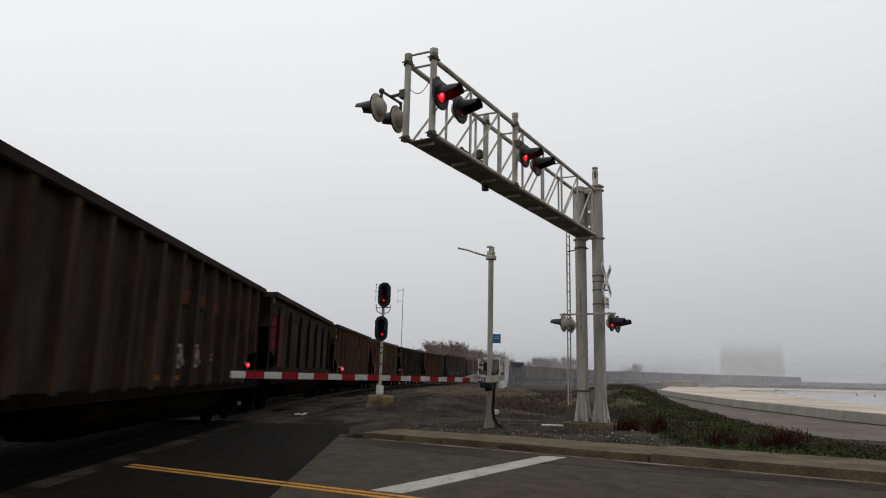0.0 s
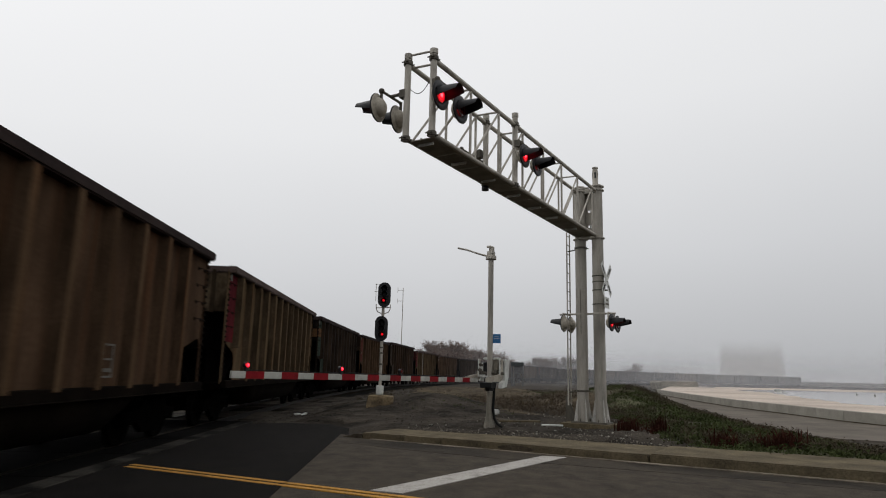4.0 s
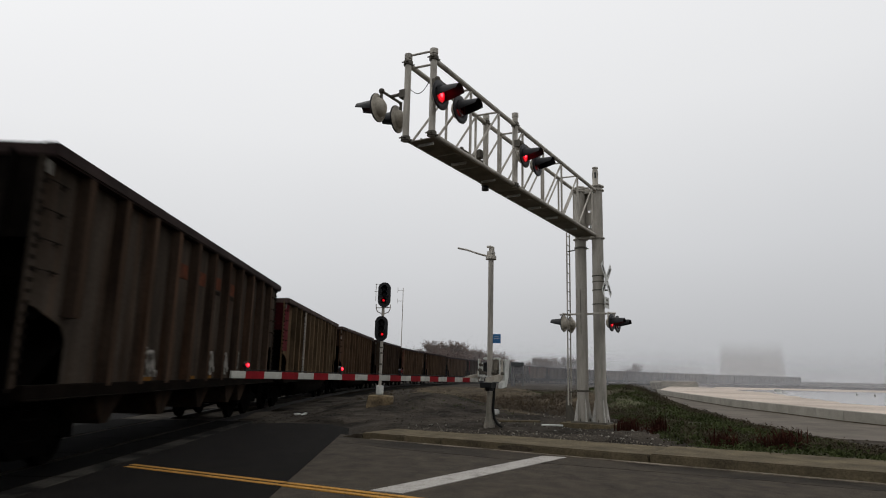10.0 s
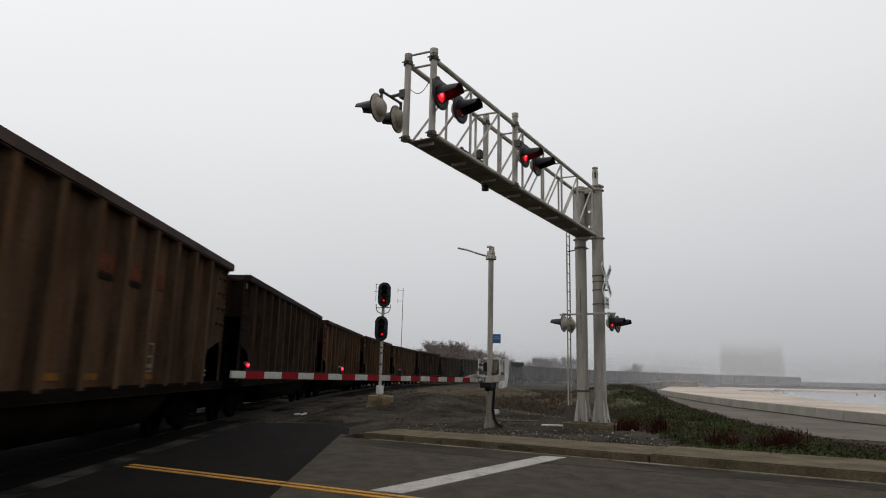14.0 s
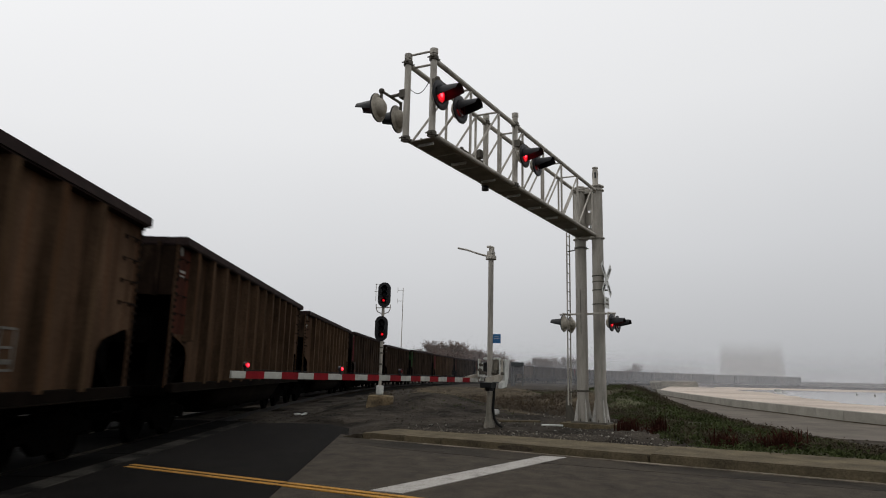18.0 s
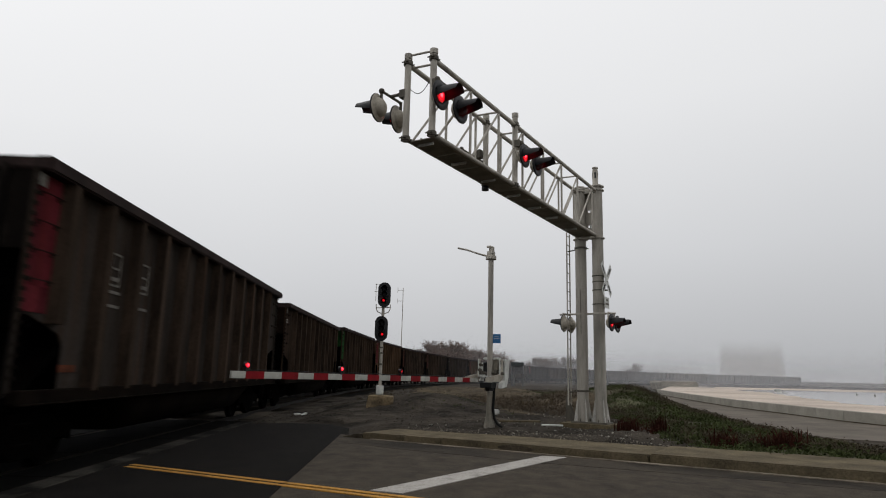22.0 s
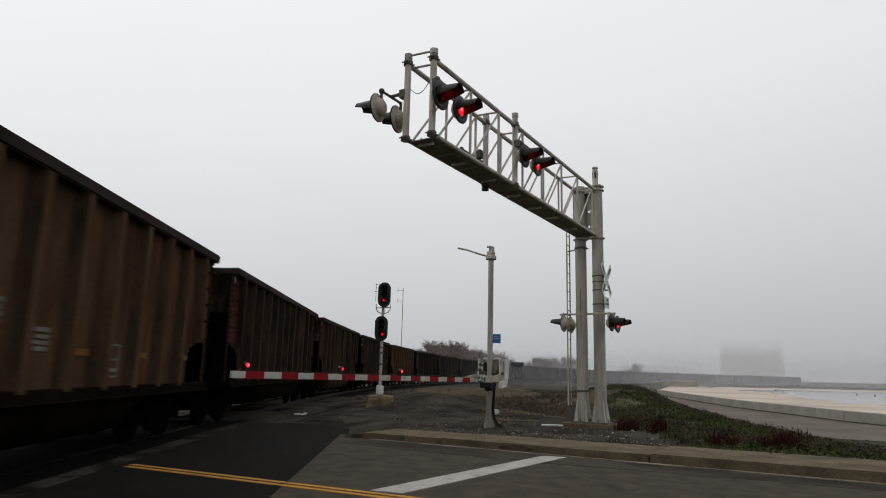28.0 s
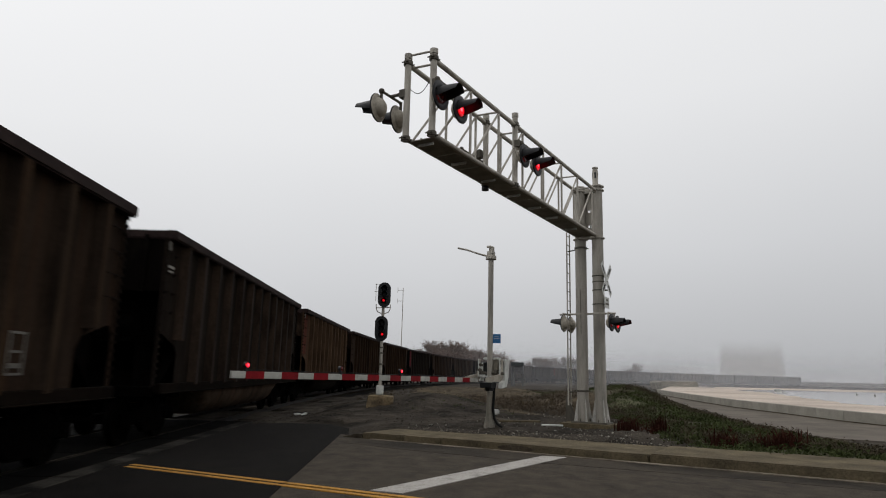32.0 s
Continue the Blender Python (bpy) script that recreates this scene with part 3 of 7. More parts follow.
# ---- track ----
def build_track():
    tr = thing("railway_track", Matrix(), "railway track of steel rails on timber sleepers in ballast", "railway track", kind="structure")
    ss = [-40 + 4 * i for i in range(17)] + [28 + 7 * i for i in range(75)]
    # ballast bed
    prof = [(-3.4, -0.55), (-1.9, -0.16), (1.9, -0.16), (3.4, -0.55)]
    bm = bmesh.new()
    prev = None
    for s in ss:
        (x, y), a = track(s)
        ring = [bm.verts.new((x + o * math.cos(a), y - o * math.sin(a), z + track_z(s))) for o, z in prof]
        if prev:
            for i in range(3):
                bm.faces.new((prev[i], prev[i + 1], ring[i + 1], ring[i]))
        prev = ring
    part("ballast_bed", bm, M["ballast"], tr)
    for side in (-0.755, 0.755):
        bm = bmesh.new()
        prev = None
        for s in ss:
            (x, y), a = track(s)
            ring = []
            for o, z in ((-0.07, -0.17), (-0.02, -0.13), (-0.018, -0.04), (-0.036, -0.03), (-0.036, 0.0), (0.036, 0.0), (0.036, -0.03), (0.018, -0.04), (0.02, -0.13), (0.07, -0.17)):
                o += side
                ring.append(bm.verts.new((x + o * math.cos(a), y - o * math.sin(a), z + track_z(s))))
            if prev:
                for i in range(9):
                    bm.faces.new((prev[i], prev[i + 1], ring[i + 1], ring[i]))
            prev = ring
        part("rail", bm, M["steel_rail"], tr)
    bm = bmesh.new()
    box(bm, (0, 0, 0), (2.6, 0.23, 0.18))
    bevel(bm, 0.012)
    me = mesh_of("sleeper", bm, M["timber"])
    for i in range(150):
        s = 20.0 + 0.55 * i
        (x, y), a = track(s)
        part("sleeper", me, None, tr, m=pose(x, y, track_z(s) - 0.225, 0, 0, -math.degrees(a)))
    # crossing panels between and beside the rails
    yy = 2.0
    while yy < 17.6:
        for x0, x1 in ((TRACK_X - 1.85, TRACK_X - 0.83), (TRACK_X - 0.68, TRACK_X + 0.68), (TRACK_X + 0.83, TRACK_X + 1.50)):
            bm = bmesh.new()
            box(bm, ((x0 + x1) / 2, yy + 1.22, -0.09), (x1 - x0, 2.42, 0.2))
            bevel(bm, 0.015)
            part("crossing_panel", bm, M["concrete_shaded"], tr)
        bm = bmesh.new()   # chipped concrete edge beside the asphalt
        box(bm, (TRACK_X + 1.68, yy + 1.22, -0.09), (0.34, 2.41, 0.2))
        bevel(bm, 0.02)
        part("panel_edge", bm, M["panel_edge"], tr, "chipped pale concrete edge of the crossing")
        yy += 2.44


def build_soil_bank():
    """Lumpy churned soil between the pavement, the rails and the mast."""
    x0, y0, st, nx, ny = -4.3, 14.2, 0.075, 150, 215
    vs, fs = [], []
    for j in range(ny + 1):
        for i in range(nx + 1):
            x, y = x0 + st * i + 0.02 * noise.noise((i * 0.9, j * 0.9, 5)), y0 + st * j
            n = abs(noise.noise((x * 2.3, y * 2.3, 1.0))) * 0.07 + abs(noise.noise((x * 6.0, y * 6.0, 3.0))) * 0.045 + noise.noise((x * 13.0, y * 13.0, 3.0)) * 0.014
            q = min(1.0, (road_uw(x, y)[1] - WALK_BACK) / 0.3, (track_gap(x, y) - 2.6) / 0.5, max(x + 1.2, y - 18.9) / 0.5)   # thins out at its edges
            vs.append((x, y, ground_z(x, y) - 0.012 - 0.03 * (1 - max(q, 0.0)) + n * max(q, 0.0)))
    k = nx + 1
    dark = []
    for j in range(ny):
        for i in range(nx):
            a = j * k + i
            x, y, _ = vs[a]
            if road_uw(x, y)[1] > WALK_BACK + 0.05 and track_gap(x, y) > 2.6 and not (x < -1.2 and y < 18.9) and x < 6.7 + 0.05 * (y - 18):
                fs.append((a, a + 1, a + k + 1, a + k))
                dark.append(1 if track_gap(x, y) + 1.6 * noise.noise((x * 1.1, y * 1.1, 6)) + 0.7 * noise.noise((x * 5, y * 5, 2)) < 4.3 else 0)
    me = bpy.data.meshes.new("soil_bank")
    me.from_pydata(vs, [], fs)
    me.materials.append(M["soil"])
    me.materials.append(M["cinders"])   # coal cinders towards the rails
    me.polygons.foreach_set("material_index", dark)
    me.shade_smooth()
    tagged(new("soil_bank", me), "churned dark soil and cinders with loose stones", "ground", kind="structure")


def build_verge():
    """Turf over the slope between the pavement and the service road."""
    vs, fs, ids = [], [], {}
    nx, ny = 48, 140
    for j in range(ny + 1):
        y = 11.5 + 50.0 * (j / ny) ** 1.4
        right = 15.1 + 0.13 * (y - 21)
        left = 6.9 + 0.06 * (y - 18) + 0.35 * noise.noise((y * 0.8, 0, 7)) - max(0.0, 17 - y) * 0.2
        for i in range(nx + 1):
            x = left + (right - left) * i / nx
            z = ground_z(x, y) + 0.006
            ids[i, j] = len(vs)
            vs.append((x, y, z))
    for j in range(ny):
        for i in range(nx):
            q = [ids[i, j], ids[i + 1, j], ids[i + 1, j + 1], ids[i, j + 1]]
            if all(road_uw(vs[k][0], vs[k][1])[1] > WALK_BACK + 0.42 for k in q):
                fs.append(q)
    me = bpy.data.meshes.new("verge")
    me.from_pydata(vs, [], fs)
    me.materials.append(M["turf"])
    me.shade_smooth()
    tagged(new("verge", me), "patchy green and brown turf on the slope", "ground", kind="structure")


def build_rough():
    """Dead growth matted over the low ground behind the gate and the mast."""
    vs, fs = [], []
    nx, ny = 80, 150
    for j in range(ny + 1):
        y = 21.5 + 55.0 * (j / ny) ** 1.3
        left = 2.4 - 3.0 * smooth(27, 40, y) + 0.7 * noise.noise((y * 0.6, 0, 2)) + max(0.0, 24.5 - y) * 0.8
        right = 7.4 + 0.11 * (y - 18)
        for i in range(nx + 1):
            x = left + (right - left) * i / nx
            q = min(1.0, i / 9, (nx - i) / 9, j / 14)   # tucked under at its edges
            vs.append((x, y, ground_z(x, y) - 0.10 * (1 - q) + 0.012 + q * (0.16 * max(0.0, noise.noise((x * 0.7, y * 0.5, 8))) + 0.06 * abs(noise.noise((x * 2.1, y * 2.1, 3))))))
    k = nx + 1
    for j in range(ny):
        for i in range(nx):
            a = j * k + i
            if track_gap(vs[a][0], vs[a][1]) > 4.5:
                fs.append((a, a + 1, a + k + 1, a + k))
    me = bpy.data.meshes.new("rough_ground")
    me.from_pydata(vs, [], fs)
    me.materials.append(M["rough_turf"])
    me.shade_smooth()
    tagged(new("rough_ground", me), "dark matted dead growth on low ground", "ground", kind="structure")


build_ground()
build_soil_bank()
build_rough()
build_verge()
build_road()
build_pavement()
build_track()


# ---- crossing lamps ----
LAMPS = {"first": [], "second": []}   # lens inserts that flash in turn


def lamp_meshes():
    d = {}
    bm = bmesh.new()   # round dark target with a rolled rim, facing +y
    m = Matrix.Rotation(radians(-90), 4, "X")
    lathe(bm, [(0.0, -0.012), (0.29, -0.012), (0.305, 0.0), (0.30, 0.016), (0.17, 0.010), (0.165, 0.0)], 28, m)
    d["target"] = mesh_of("target", bm, M["black_paint"], True)
    bm = bmesh.new()   # pale rear bowl and the target's unpainted back
    lathe(bm, [(0.296, -0.016), (0.285, -0.026), (0.215, -0.034), (0.20, -0.06), (0.175, -0.12), (0.10, -0.17), (0.0, -0.185)], 24, m)
    d["bowl"] = mesh_of("bowl", bm, M["aluminium"], True)
    bm = bmesh.new()   # cut-away hood: covers the upper half of the lens and narrows to its tip
    n = 16
    for r_in in (0.0, 0.008):
        rows = []
        for j in range(5):
            q = j / 4
            lo, hi = -24 + 34 * q ** 1.2, 204 - 34 * q ** 1.2
            r = 0.185 - 0.018 * q - r_in
            rows.append([bm.verts.new((r * math.cos(radians(lo + (hi - lo) * i / n)), 0.004 + 0.45 * q, r * math.sin(radians(lo + (hi - lo) * i / n)) - 0.012 * q)) for i in range(n + 1)])
        for a, b in zip(rows, rows[1:]):
            for i in range(n):
                bm.faces.new((a[i], a[i + 1], b[i + 1], b[i]))
    d["hood"] = mesh_of("hood", bm, M["black_paint"], True)
    bm = bmesh.new()   # lens insert: lit face towards +y, unlit face behind; turned by the flasher
    lathe(bm, [(0.0, 0.022), (0.08, 0.018), (0.14, 0.008), (0.15, 0.0)], 20, m)
    me = mesh_of("lens", bm, M["lens_on"], True)
    bm = bmesh.new()
    bm.from_mesh(me)
    k = len(bm.faces)
    lathe(bm, [(0.15, 0.0), (0.14, -0.008), (0.08, -0.018), (0.0, -0.022)], 20, m)
    bm.faces.ensure_lookup_table()
    for f in bm.faces[k:]:
        f.material_index = 1
    bm.to_mesh(me)
    bm.free()
    me.materials.append(M["lens_off"])
    me.shade_smooth()
    d["lens"] = me
    return d


LM = lamp_meshes()


def crossing_lamp(parent, m, turn):
    """A flashing lamp under its support; its own front looks along +y of m."""
    t = part("flashing_lamp", LM["target"], M["black_paint"], parent, "black round target with a red lens", m)
    part("rear_bowl", LM["bowl"], M["aluminium"], t, "pale metal rear bowl")
    part("hood", LM["hood"], M["black_paint"], t)
    lens = part("lens", LM["lens"], M["lens_on"], t, "red flashing lens", pose(0, 0.012, 0))
    LAMPS[turn].append(lens)
    return t


# ---- cantilever signal bridge ----
def build_cantilever():
    base = pose(5.5, 20.1, 0.10, 0, 0, 236.33)
    c = thing("cantilever_signal", base, "grey galvanised cantilever mast with red flashing lamps", "crossing signal")
    g, gd = M["galvanised"], M["galv_dark"]
    zl, zu, zt = 5.79, 7.29, 7.46
    edge = {-1: -0.265, 1: 0.335}          # the truss's two faces
    low = lambda x: zl + 0.004 * x         # the beam rises slightly towards its tip
    top = lambda x, s: zu + (0.0075 if s > 0 else 0.011) * x
    for s in (-1, 1):
        y = 0.335 if s > 0 else -0.225
        bm = bmesh.new()
        lathe(bm, [(0.0, 0.0), (0.178, 0.0), (0.178, 7.44), (0.15, 7.5), (0.0, 7.5)], 24, Matrix.Translation((0, y, 0)))
        col = part("column", bm, M["galv_column"], c, "weathered grey steel column")
        bm = bmesh.new()
        box(bm, (0, y, 0.02), (0.62, 0.56, 0.05))
        bevel(bm, 0.008)
        part("base_plate", bm, gd, col)
        for k in range(4):   # gusset fins, their glint put into a paler colour
            bm = bmesh.new()
            prism(bm, [(0.17, 0.04), (0.30, 0.04), (0.19, 0.70), (0.17, 0.70)], 0.018, Matrix.Translation((0, y, 0)) @ Matrix.Rotation(radians(45 + 90 * k), 4, "Z") @ Matrix.Rotation(radians(90), 4, "X"))
            part("gusset", bm, M["galv_glint"], col, "galvanised gusset fin, paled for the light on its edge")
        for k in range(4):
            bm = bmesh.new()
            a = radians(90 * k)
            rod(bm, (0.25 * math.cos(a), y + 0.22 * math.sin(a), 0.03), (0.25 * math.cos(a), y + 0.22 * math.sin(a), 0.13), 0.022, 6)
            part("anchor_bolt", bm, gd, col)
        for z in (zl - 0.06, zu + 0.02, zt - 0.02):
            bm = bmesh.new()
            rod(bm, (0, y, z - 0.014), (0, y, z + 0.014), 0.235, 20)
            part("collar", bm, g, col)
    bm = bmesh.new()   # head frame tying both columns
    box(bm, (0.0, 0.055, zu + 0.02), (0.20, 0.56, 0.16))
    box(bm, (0.0, 0.055, zl + 0.02), (0.24, 0.56, 0.14))
    for z0, z1 in ((5.85, 6.13), (6.21, 6.63), (6.71, 7.34)):   # back plate with two rows of square holes
        box(bm, (-0.12, 0.055, (z0 + z1) / 2), (0.03, 0.56, z1 - z0))
    for z in (6.17, 6.67):
        for y0, y1 in ((-0.225, 0.01), (0.06, 0.09), (0.14, 0.335)):
            box(bm, (-0.12, (y0 + y1) / 2, z), (0.028, y1 - y0, 0.08))
    bevel(bm, 0.006)
    part("head_frame", bm, g, c)
    bm = bmesh.new()
    lathe(bm, [(0.09, 7.48), (0.09, 8.0), (0.075, 8.03), (0.075, 8.05), (0.095, 8.06), (0.095, 8.10), (0.0, 8.12)], 16, Matrix.Translation((0, 0.30, 0)))
    vent = part("mast_cap", bm, g, c)
    for a in (20, 110, 200, 290):
        bm = bmesh.new()
        box(bm, (0.088, 0, 7.82), (0.012, 0.05, 0.20))
        part("vent_slot", bm, M["black_paint"], vent, m=Matrix.Translation((0, 0.30, 0)) @ Matrix.Rotation(radians(a), 4, "Z"))
    # truss: four chords, posts, verticals and diagonals
    L = 10.02
    for s in (-1, 1):
        y = edge[s]
        for nm, r in (("lower_chord", 0.046), ("upper_chord", 0.053)):
            bm = bmesh.new()
            if nm == "lower_chord":
                rod(bm, (0.05, y, zl + 0.018), (L, y, low(L) + 0.018), r, 12)
            else:
                rod(bm, (0.05, y, zu), (L, y, top(L, s)), r, 12)
            part(nm, bm, g, c)
        for i in range(7):
            x = 0.50 + 1.335 * i
            bm = bmesh.new()
            rod(bm, (x, y, low(x)), (x, y, top(x, s)), 0.030, 8)
            part("vertical", bm, g, c)
        for i in range(7):
            a, b = 0.50 + 1.335 * i, min(L, 0.50 + 1.335 * (i + 1))
            bm = bmesh.new()
            rod(bm, (a, y, top(a, s) - 0.03), (b - 0.05, y, low(b) + 0.03), 0.025, 8)
            part("diagonal", bm, g, c)
        for px in ((L, 6.28) if s > 0 else (L, 6.65)):   # lamp posts on the truss
            zh = top(px, s) + (0.21 if px == L else 0.30 if s > 0 else 0.20)
            bm = bmesh.new()
            rod(bm, (px, y, low(px) - 0.04), (px, y, zh - 0.08), 0.066, 14)
            rod(bm, (px, y, zh - 0.10), (px, y, zh), 0.080, 14)
            post = part("lamp_post", bm, g, c)
            for z in (low(px) + 0.015, top(px, s) + 0.02):
                bm = bmesh.new()   # clamp: two half shells with lugs
                rod(bm, (px, y, z - 0.045), (px, y, z + 0.045), 0.094, 14)
                box(bm, (px, y, z), (0.21, 0.05, 0.07))
                bevel(bm, 0.006)
                part("clamp", bm, gd, post)
                for q in (-0.10, 0.10):
                    bm = bmesh.new()
                    rod(bm, (px + q, y - 0.08, z), (px + q, y + 0.08, z), 0.016, 6)
                    part("bolt", bm, gd, post)
    for i in range(8):
        x = min(L, 0.50 + 1.335 * i)
        bm = bmesh.new()
        rod(bm, (x, edge[-1], top(x, -1)), (x, edge[1], top(x, 1)), 0.024, 8)
        part("cross_strut", bm, g, c)
    bm = bmesh.new()
    rod(bm, (L, edge[-1], top(L, -1) + 0.18), (L, edge[1], top(L, 1) + 0.18), 0.022, 8)
    part("end_bar", bm, g, c)
    # walkway: grating panels on cross bearers
    for i in range(10):
        x0 = 0.30 + i * 0.965
        bm = bmesh.new()
        zw = low(x0 + 0.48)
        box(bm, (x0 + 0.48, 0.035, zw - 0.028), (0.95, 0.54, 0.010))
        for k in range(9):
            box(bm, (x0 + 0.06 + 0.105 * k, 0.035, zw - 0.008), (0.012, 0.54, 0.035))
        for k in (-0.23, 0.035, 0.30):
            box(bm, (x0 + 0.48, k, zw - 0.008), (0.95, 0.02, 0.035))
        part("grating", bm, M["grating"], c, "dark steel walkway grating")
    for x in (9.75, 8.45, 7.08, 5.70, 4.40, 3.16, 1.62, 0.34):
        bm = bmesh.new()   # pale flat set on edge under the grating
        box(bm, (x, 0.03, low(x) - 0.062), (0.02, 0.36, 0.055))
        part("bearer", bm, M["white_enamel"], c)
    # pairs of lamps along the beam, looking both ways along the road
    for x, sides in ((9.72, (1, -1)), (5.84, (1,))):
        for s in sides:
            y = edge[s]
            far, half = (0.02, 0.38) if s > 0 else (0.26, 0.33)
            xx = x + (0.27 if s < 0 and x > 9 else (0.35 if s < 0 else 0.03))
            px = L if x > 9 else (6.28 if s > 0 else 6.65)
            bm = bmesh.new()
            za = 6.87 if s > 0 else 6.80
            box(bm, (px, y + 0.08 * s, za - 0.02), (0.15, 0.13, 0.16))
            pipe(bm, [(px, y + 0.10 * s, za), (px, y + (0.14 + far) * s, za)], 0.035, 8)
            pipe(bm, [(min(px, xx - half), y + (0.14 + far) * s, za), (max(px, xx + half), y + (0.14 + far) * s, za)], 0.028, 8)
            bmesh.ops.create_icosphere(bm, subdivisions=2, radius=0.06, matrix=Matrix.Translation((xx + half, y + (0.14 + far) * s, za)))
            for k in (-half, half):
                pipe(bm, [(xx + k, y + (0.14 + far) * s, za + 0.02), (xx + k, y + (0.14 + far) * s, 6.55)], 0.030, 8)
            arm = part("lamp_bracket", bm, gd, c)
            for k, turn in ((half, "first"), (-half, "second")):
                crossing_lamp(arm, pose(xx + k, y + (0.22 + far) * s, 6.53 if s > 0 else 6.47, 0, 0, 0 if s > 0 else 187) @ Matrix.Diagonal((0.94, 0.94, 0.94, 1)), turn)
    # bare bracket on the other middle post, and a box under the walkway
    bm = bmesh.new()
    pipe(bm, [(6.65, -0.42, 6.60), (6.65, -0.62, 6.60)], 0.03, 8)
    pipe(bm, [(6.10, -0.62, 6.60), (7.20, -0.62, 6.60)], 0.024, 8)
    for k in (6.10, 7.20):
        bmesh.ops.create_icosphere(bm, subdivisions=2, radius=0.055, matrix=Matrix.Translation((k, -0.62, 6.60)))
    box(bm, (6.65, -0.42, 6.60), (0.17, 0.10, 0.20))
    part("spare_bracket", bm, gd, c)
    bm = bmesh.new()
    rod(bm, (6.65, -0.265, zl - 0.11), (6.65, -0.265, zl - 0.01), 0.085, 12)
    part("junction_box", bm, M["black_paint"], c)
    # lamps on the columns
    bm = bmesh.new()
    pipe(bm, [(0.0, -0.95, 3.33), (0.0, 0.86, 3.33)], 0.03, 8)
    for s in (-1, 1):
        rod(bm, (0, 0.335 if s > 0 else -0.225, 3.30), (0, 0.335 if s > 0 else -0.225, 3.36), 0.20, 18)
        pipe(bm, [(-0.32, 0.72 * s, 3.33), (0.32, 0.72 * s, 3.33)], 0.028, 8)
        for k in (-0.32, 0.32):
            pipe(bm, [(k, 0.72 * s, 3.33), (k, 0.72 * s, 3.1)], 0.026, 8)
    arm = part("lamp_bracket", bm, g, c)
    for s in (-1, 1):
        for k, turn in ((0.32, "first"), (-0.32, "second")):
            crossing_lamp(arm, pose(k, 0.82 * s if s > 0 else -0.70, 3.02, 0, 0, -2 if s > 0 else 177) @ Matrix.Diagonal((0.88, 0.88, 0.88, 1)), turn)
    # crossbuck on straps round one column
    for z in (3.62, 4.06, 4.33, 4.51):
        bm = bmesh.new()
        rod(bm, (0, 0.335, z - 0.016), (0, 0.335, z + 0.016), 0.196, 18)
        box(bm, (0, 0.55, z), (0.08, 0.14, 0.04))
        part("strap", bm, gd, c)
    for a in (45, -45):
        bm = bmesh.new()
        box(bm, (0, 0, 0), (1.30, 0.008, 0.21))
        bl = part("crossbuck_blade", bm, M["white_enamel"], c, "white crossing sign blade", pose(0.02, 0.60 + (0.012 if a > 0 else 0), 4.40, 0, a, 0))
        for k, wd in ((-0.40, 0.30), (0.40, 0.30)):
            bm = bmesh.new()
            box(bm, (k, 0.006, 0), (wd, 0.004, 0.09))
            part("lettering_bar", bm, M["black_paint"], bl)
    bm = bmesh.new()
    box(bm, (0.02, 0.60, 3.66), (0.46, 0.008, 0.34))
    sign = part("track_sign", bm, M["white_enamel"], c, "small white plate under the crossbuck")
    for z, wd in ((3.74, 0.16), (3.62, 0.34)):
        bm = bmesh.new()
        box(bm, (0.02, 0.606, z), (wd, 0.004, 0.06))
        part("lettering_bar", bm, M["galv_dark"], sign)
    # conduit down one column
    bm = bmesh.new()
    pipe(bm, [(0.176, -0.20, 4.1), (0.182, -0.19, 3.4), (0.182, -0.19, 2.7)], 0.010, 6)
    part("conduit", bm, gd, c)
    # ladder beside the other column, seen nearly edge-on from the road
    vx, vy, tx, ty = -0.948, -0.314, -0.314, 0.948
    for k in (-1, 1):
        bm = bmesh.new()
        box(bm, (0, 0, 3.25), (0.075, 0.042, 5.5))
        part("ladder_rail", bm, g, c, m=pose(-0.1 + 0.165 * k * vx + 0.040 * k * tx, -0.685 + 0.165 * k * vy + 0.040 * k * ty, 0, 0, 0, 18))
    for i in range(18):
        bm = bmesh.new()
        z = 0.72 + 0.305 * i
        rod(bm, (-0.1 + 0.165 * vx + 0.04 * tx, -0.685 + 0.165 * vy + 0.04 * ty, z), (-0.1 - 0.165 * vx - 0.04 * tx, -0.685 - 0.165 * vy - 0.04 * ty, z), 0.014, 6)
        part("rung", bm, gd, c)
    for z in (0.95, 5.45):
        bm = bmesh.new()
        pipe(bm, [(-0.1, -0.70, z - 0.05), (-0.1, -0.225, z), (-0.1, 0.0, z)], 0.022)
        rod(bm, (0, -0.225, z - 0.03), (0, -0.225, z + 0.03), 0.20, 18)
        part("ladder_bracket", bm, gd, c)
    bm = bmesh.new()
    prism(bm, [(0, 0), (0.42, 0), (0.05, 0.75), (0, 0.75)], 0.02, Matrix.Translation((-0.05, -0.80, 0.02)) @ Matrix.Rotation(radians(90), 4, "Z") @ Matrix.Rotation(radians(90), 4, "X"))
    part("ladder_guard", bm, gd, c, "dark plate at the ladder's foot")
    bm = bmesh.new()   # cable loop at the tip
    pts = [(10.0, -0.20 + 0.5 * i / 10, 6.86 + 0.20 * (i / 10) ** 2 - 0.16 * math.sin(math.pi * i / 10)) for i in range(11)]
    pipe(bm, pts, 0.008, 5)
    part("cable", bm, M["galv_dark"], c)
    # pad under the mast
    bm = bmesh.new()
    box(bm, (0, 0, -0.14), (1.25, 1.55, 0.28))
    bevel(bm, 0.03, 2)
    solid("mast_footing", bm, M["foundation"], "tan concrete footing under the mast", "footing", m=base)


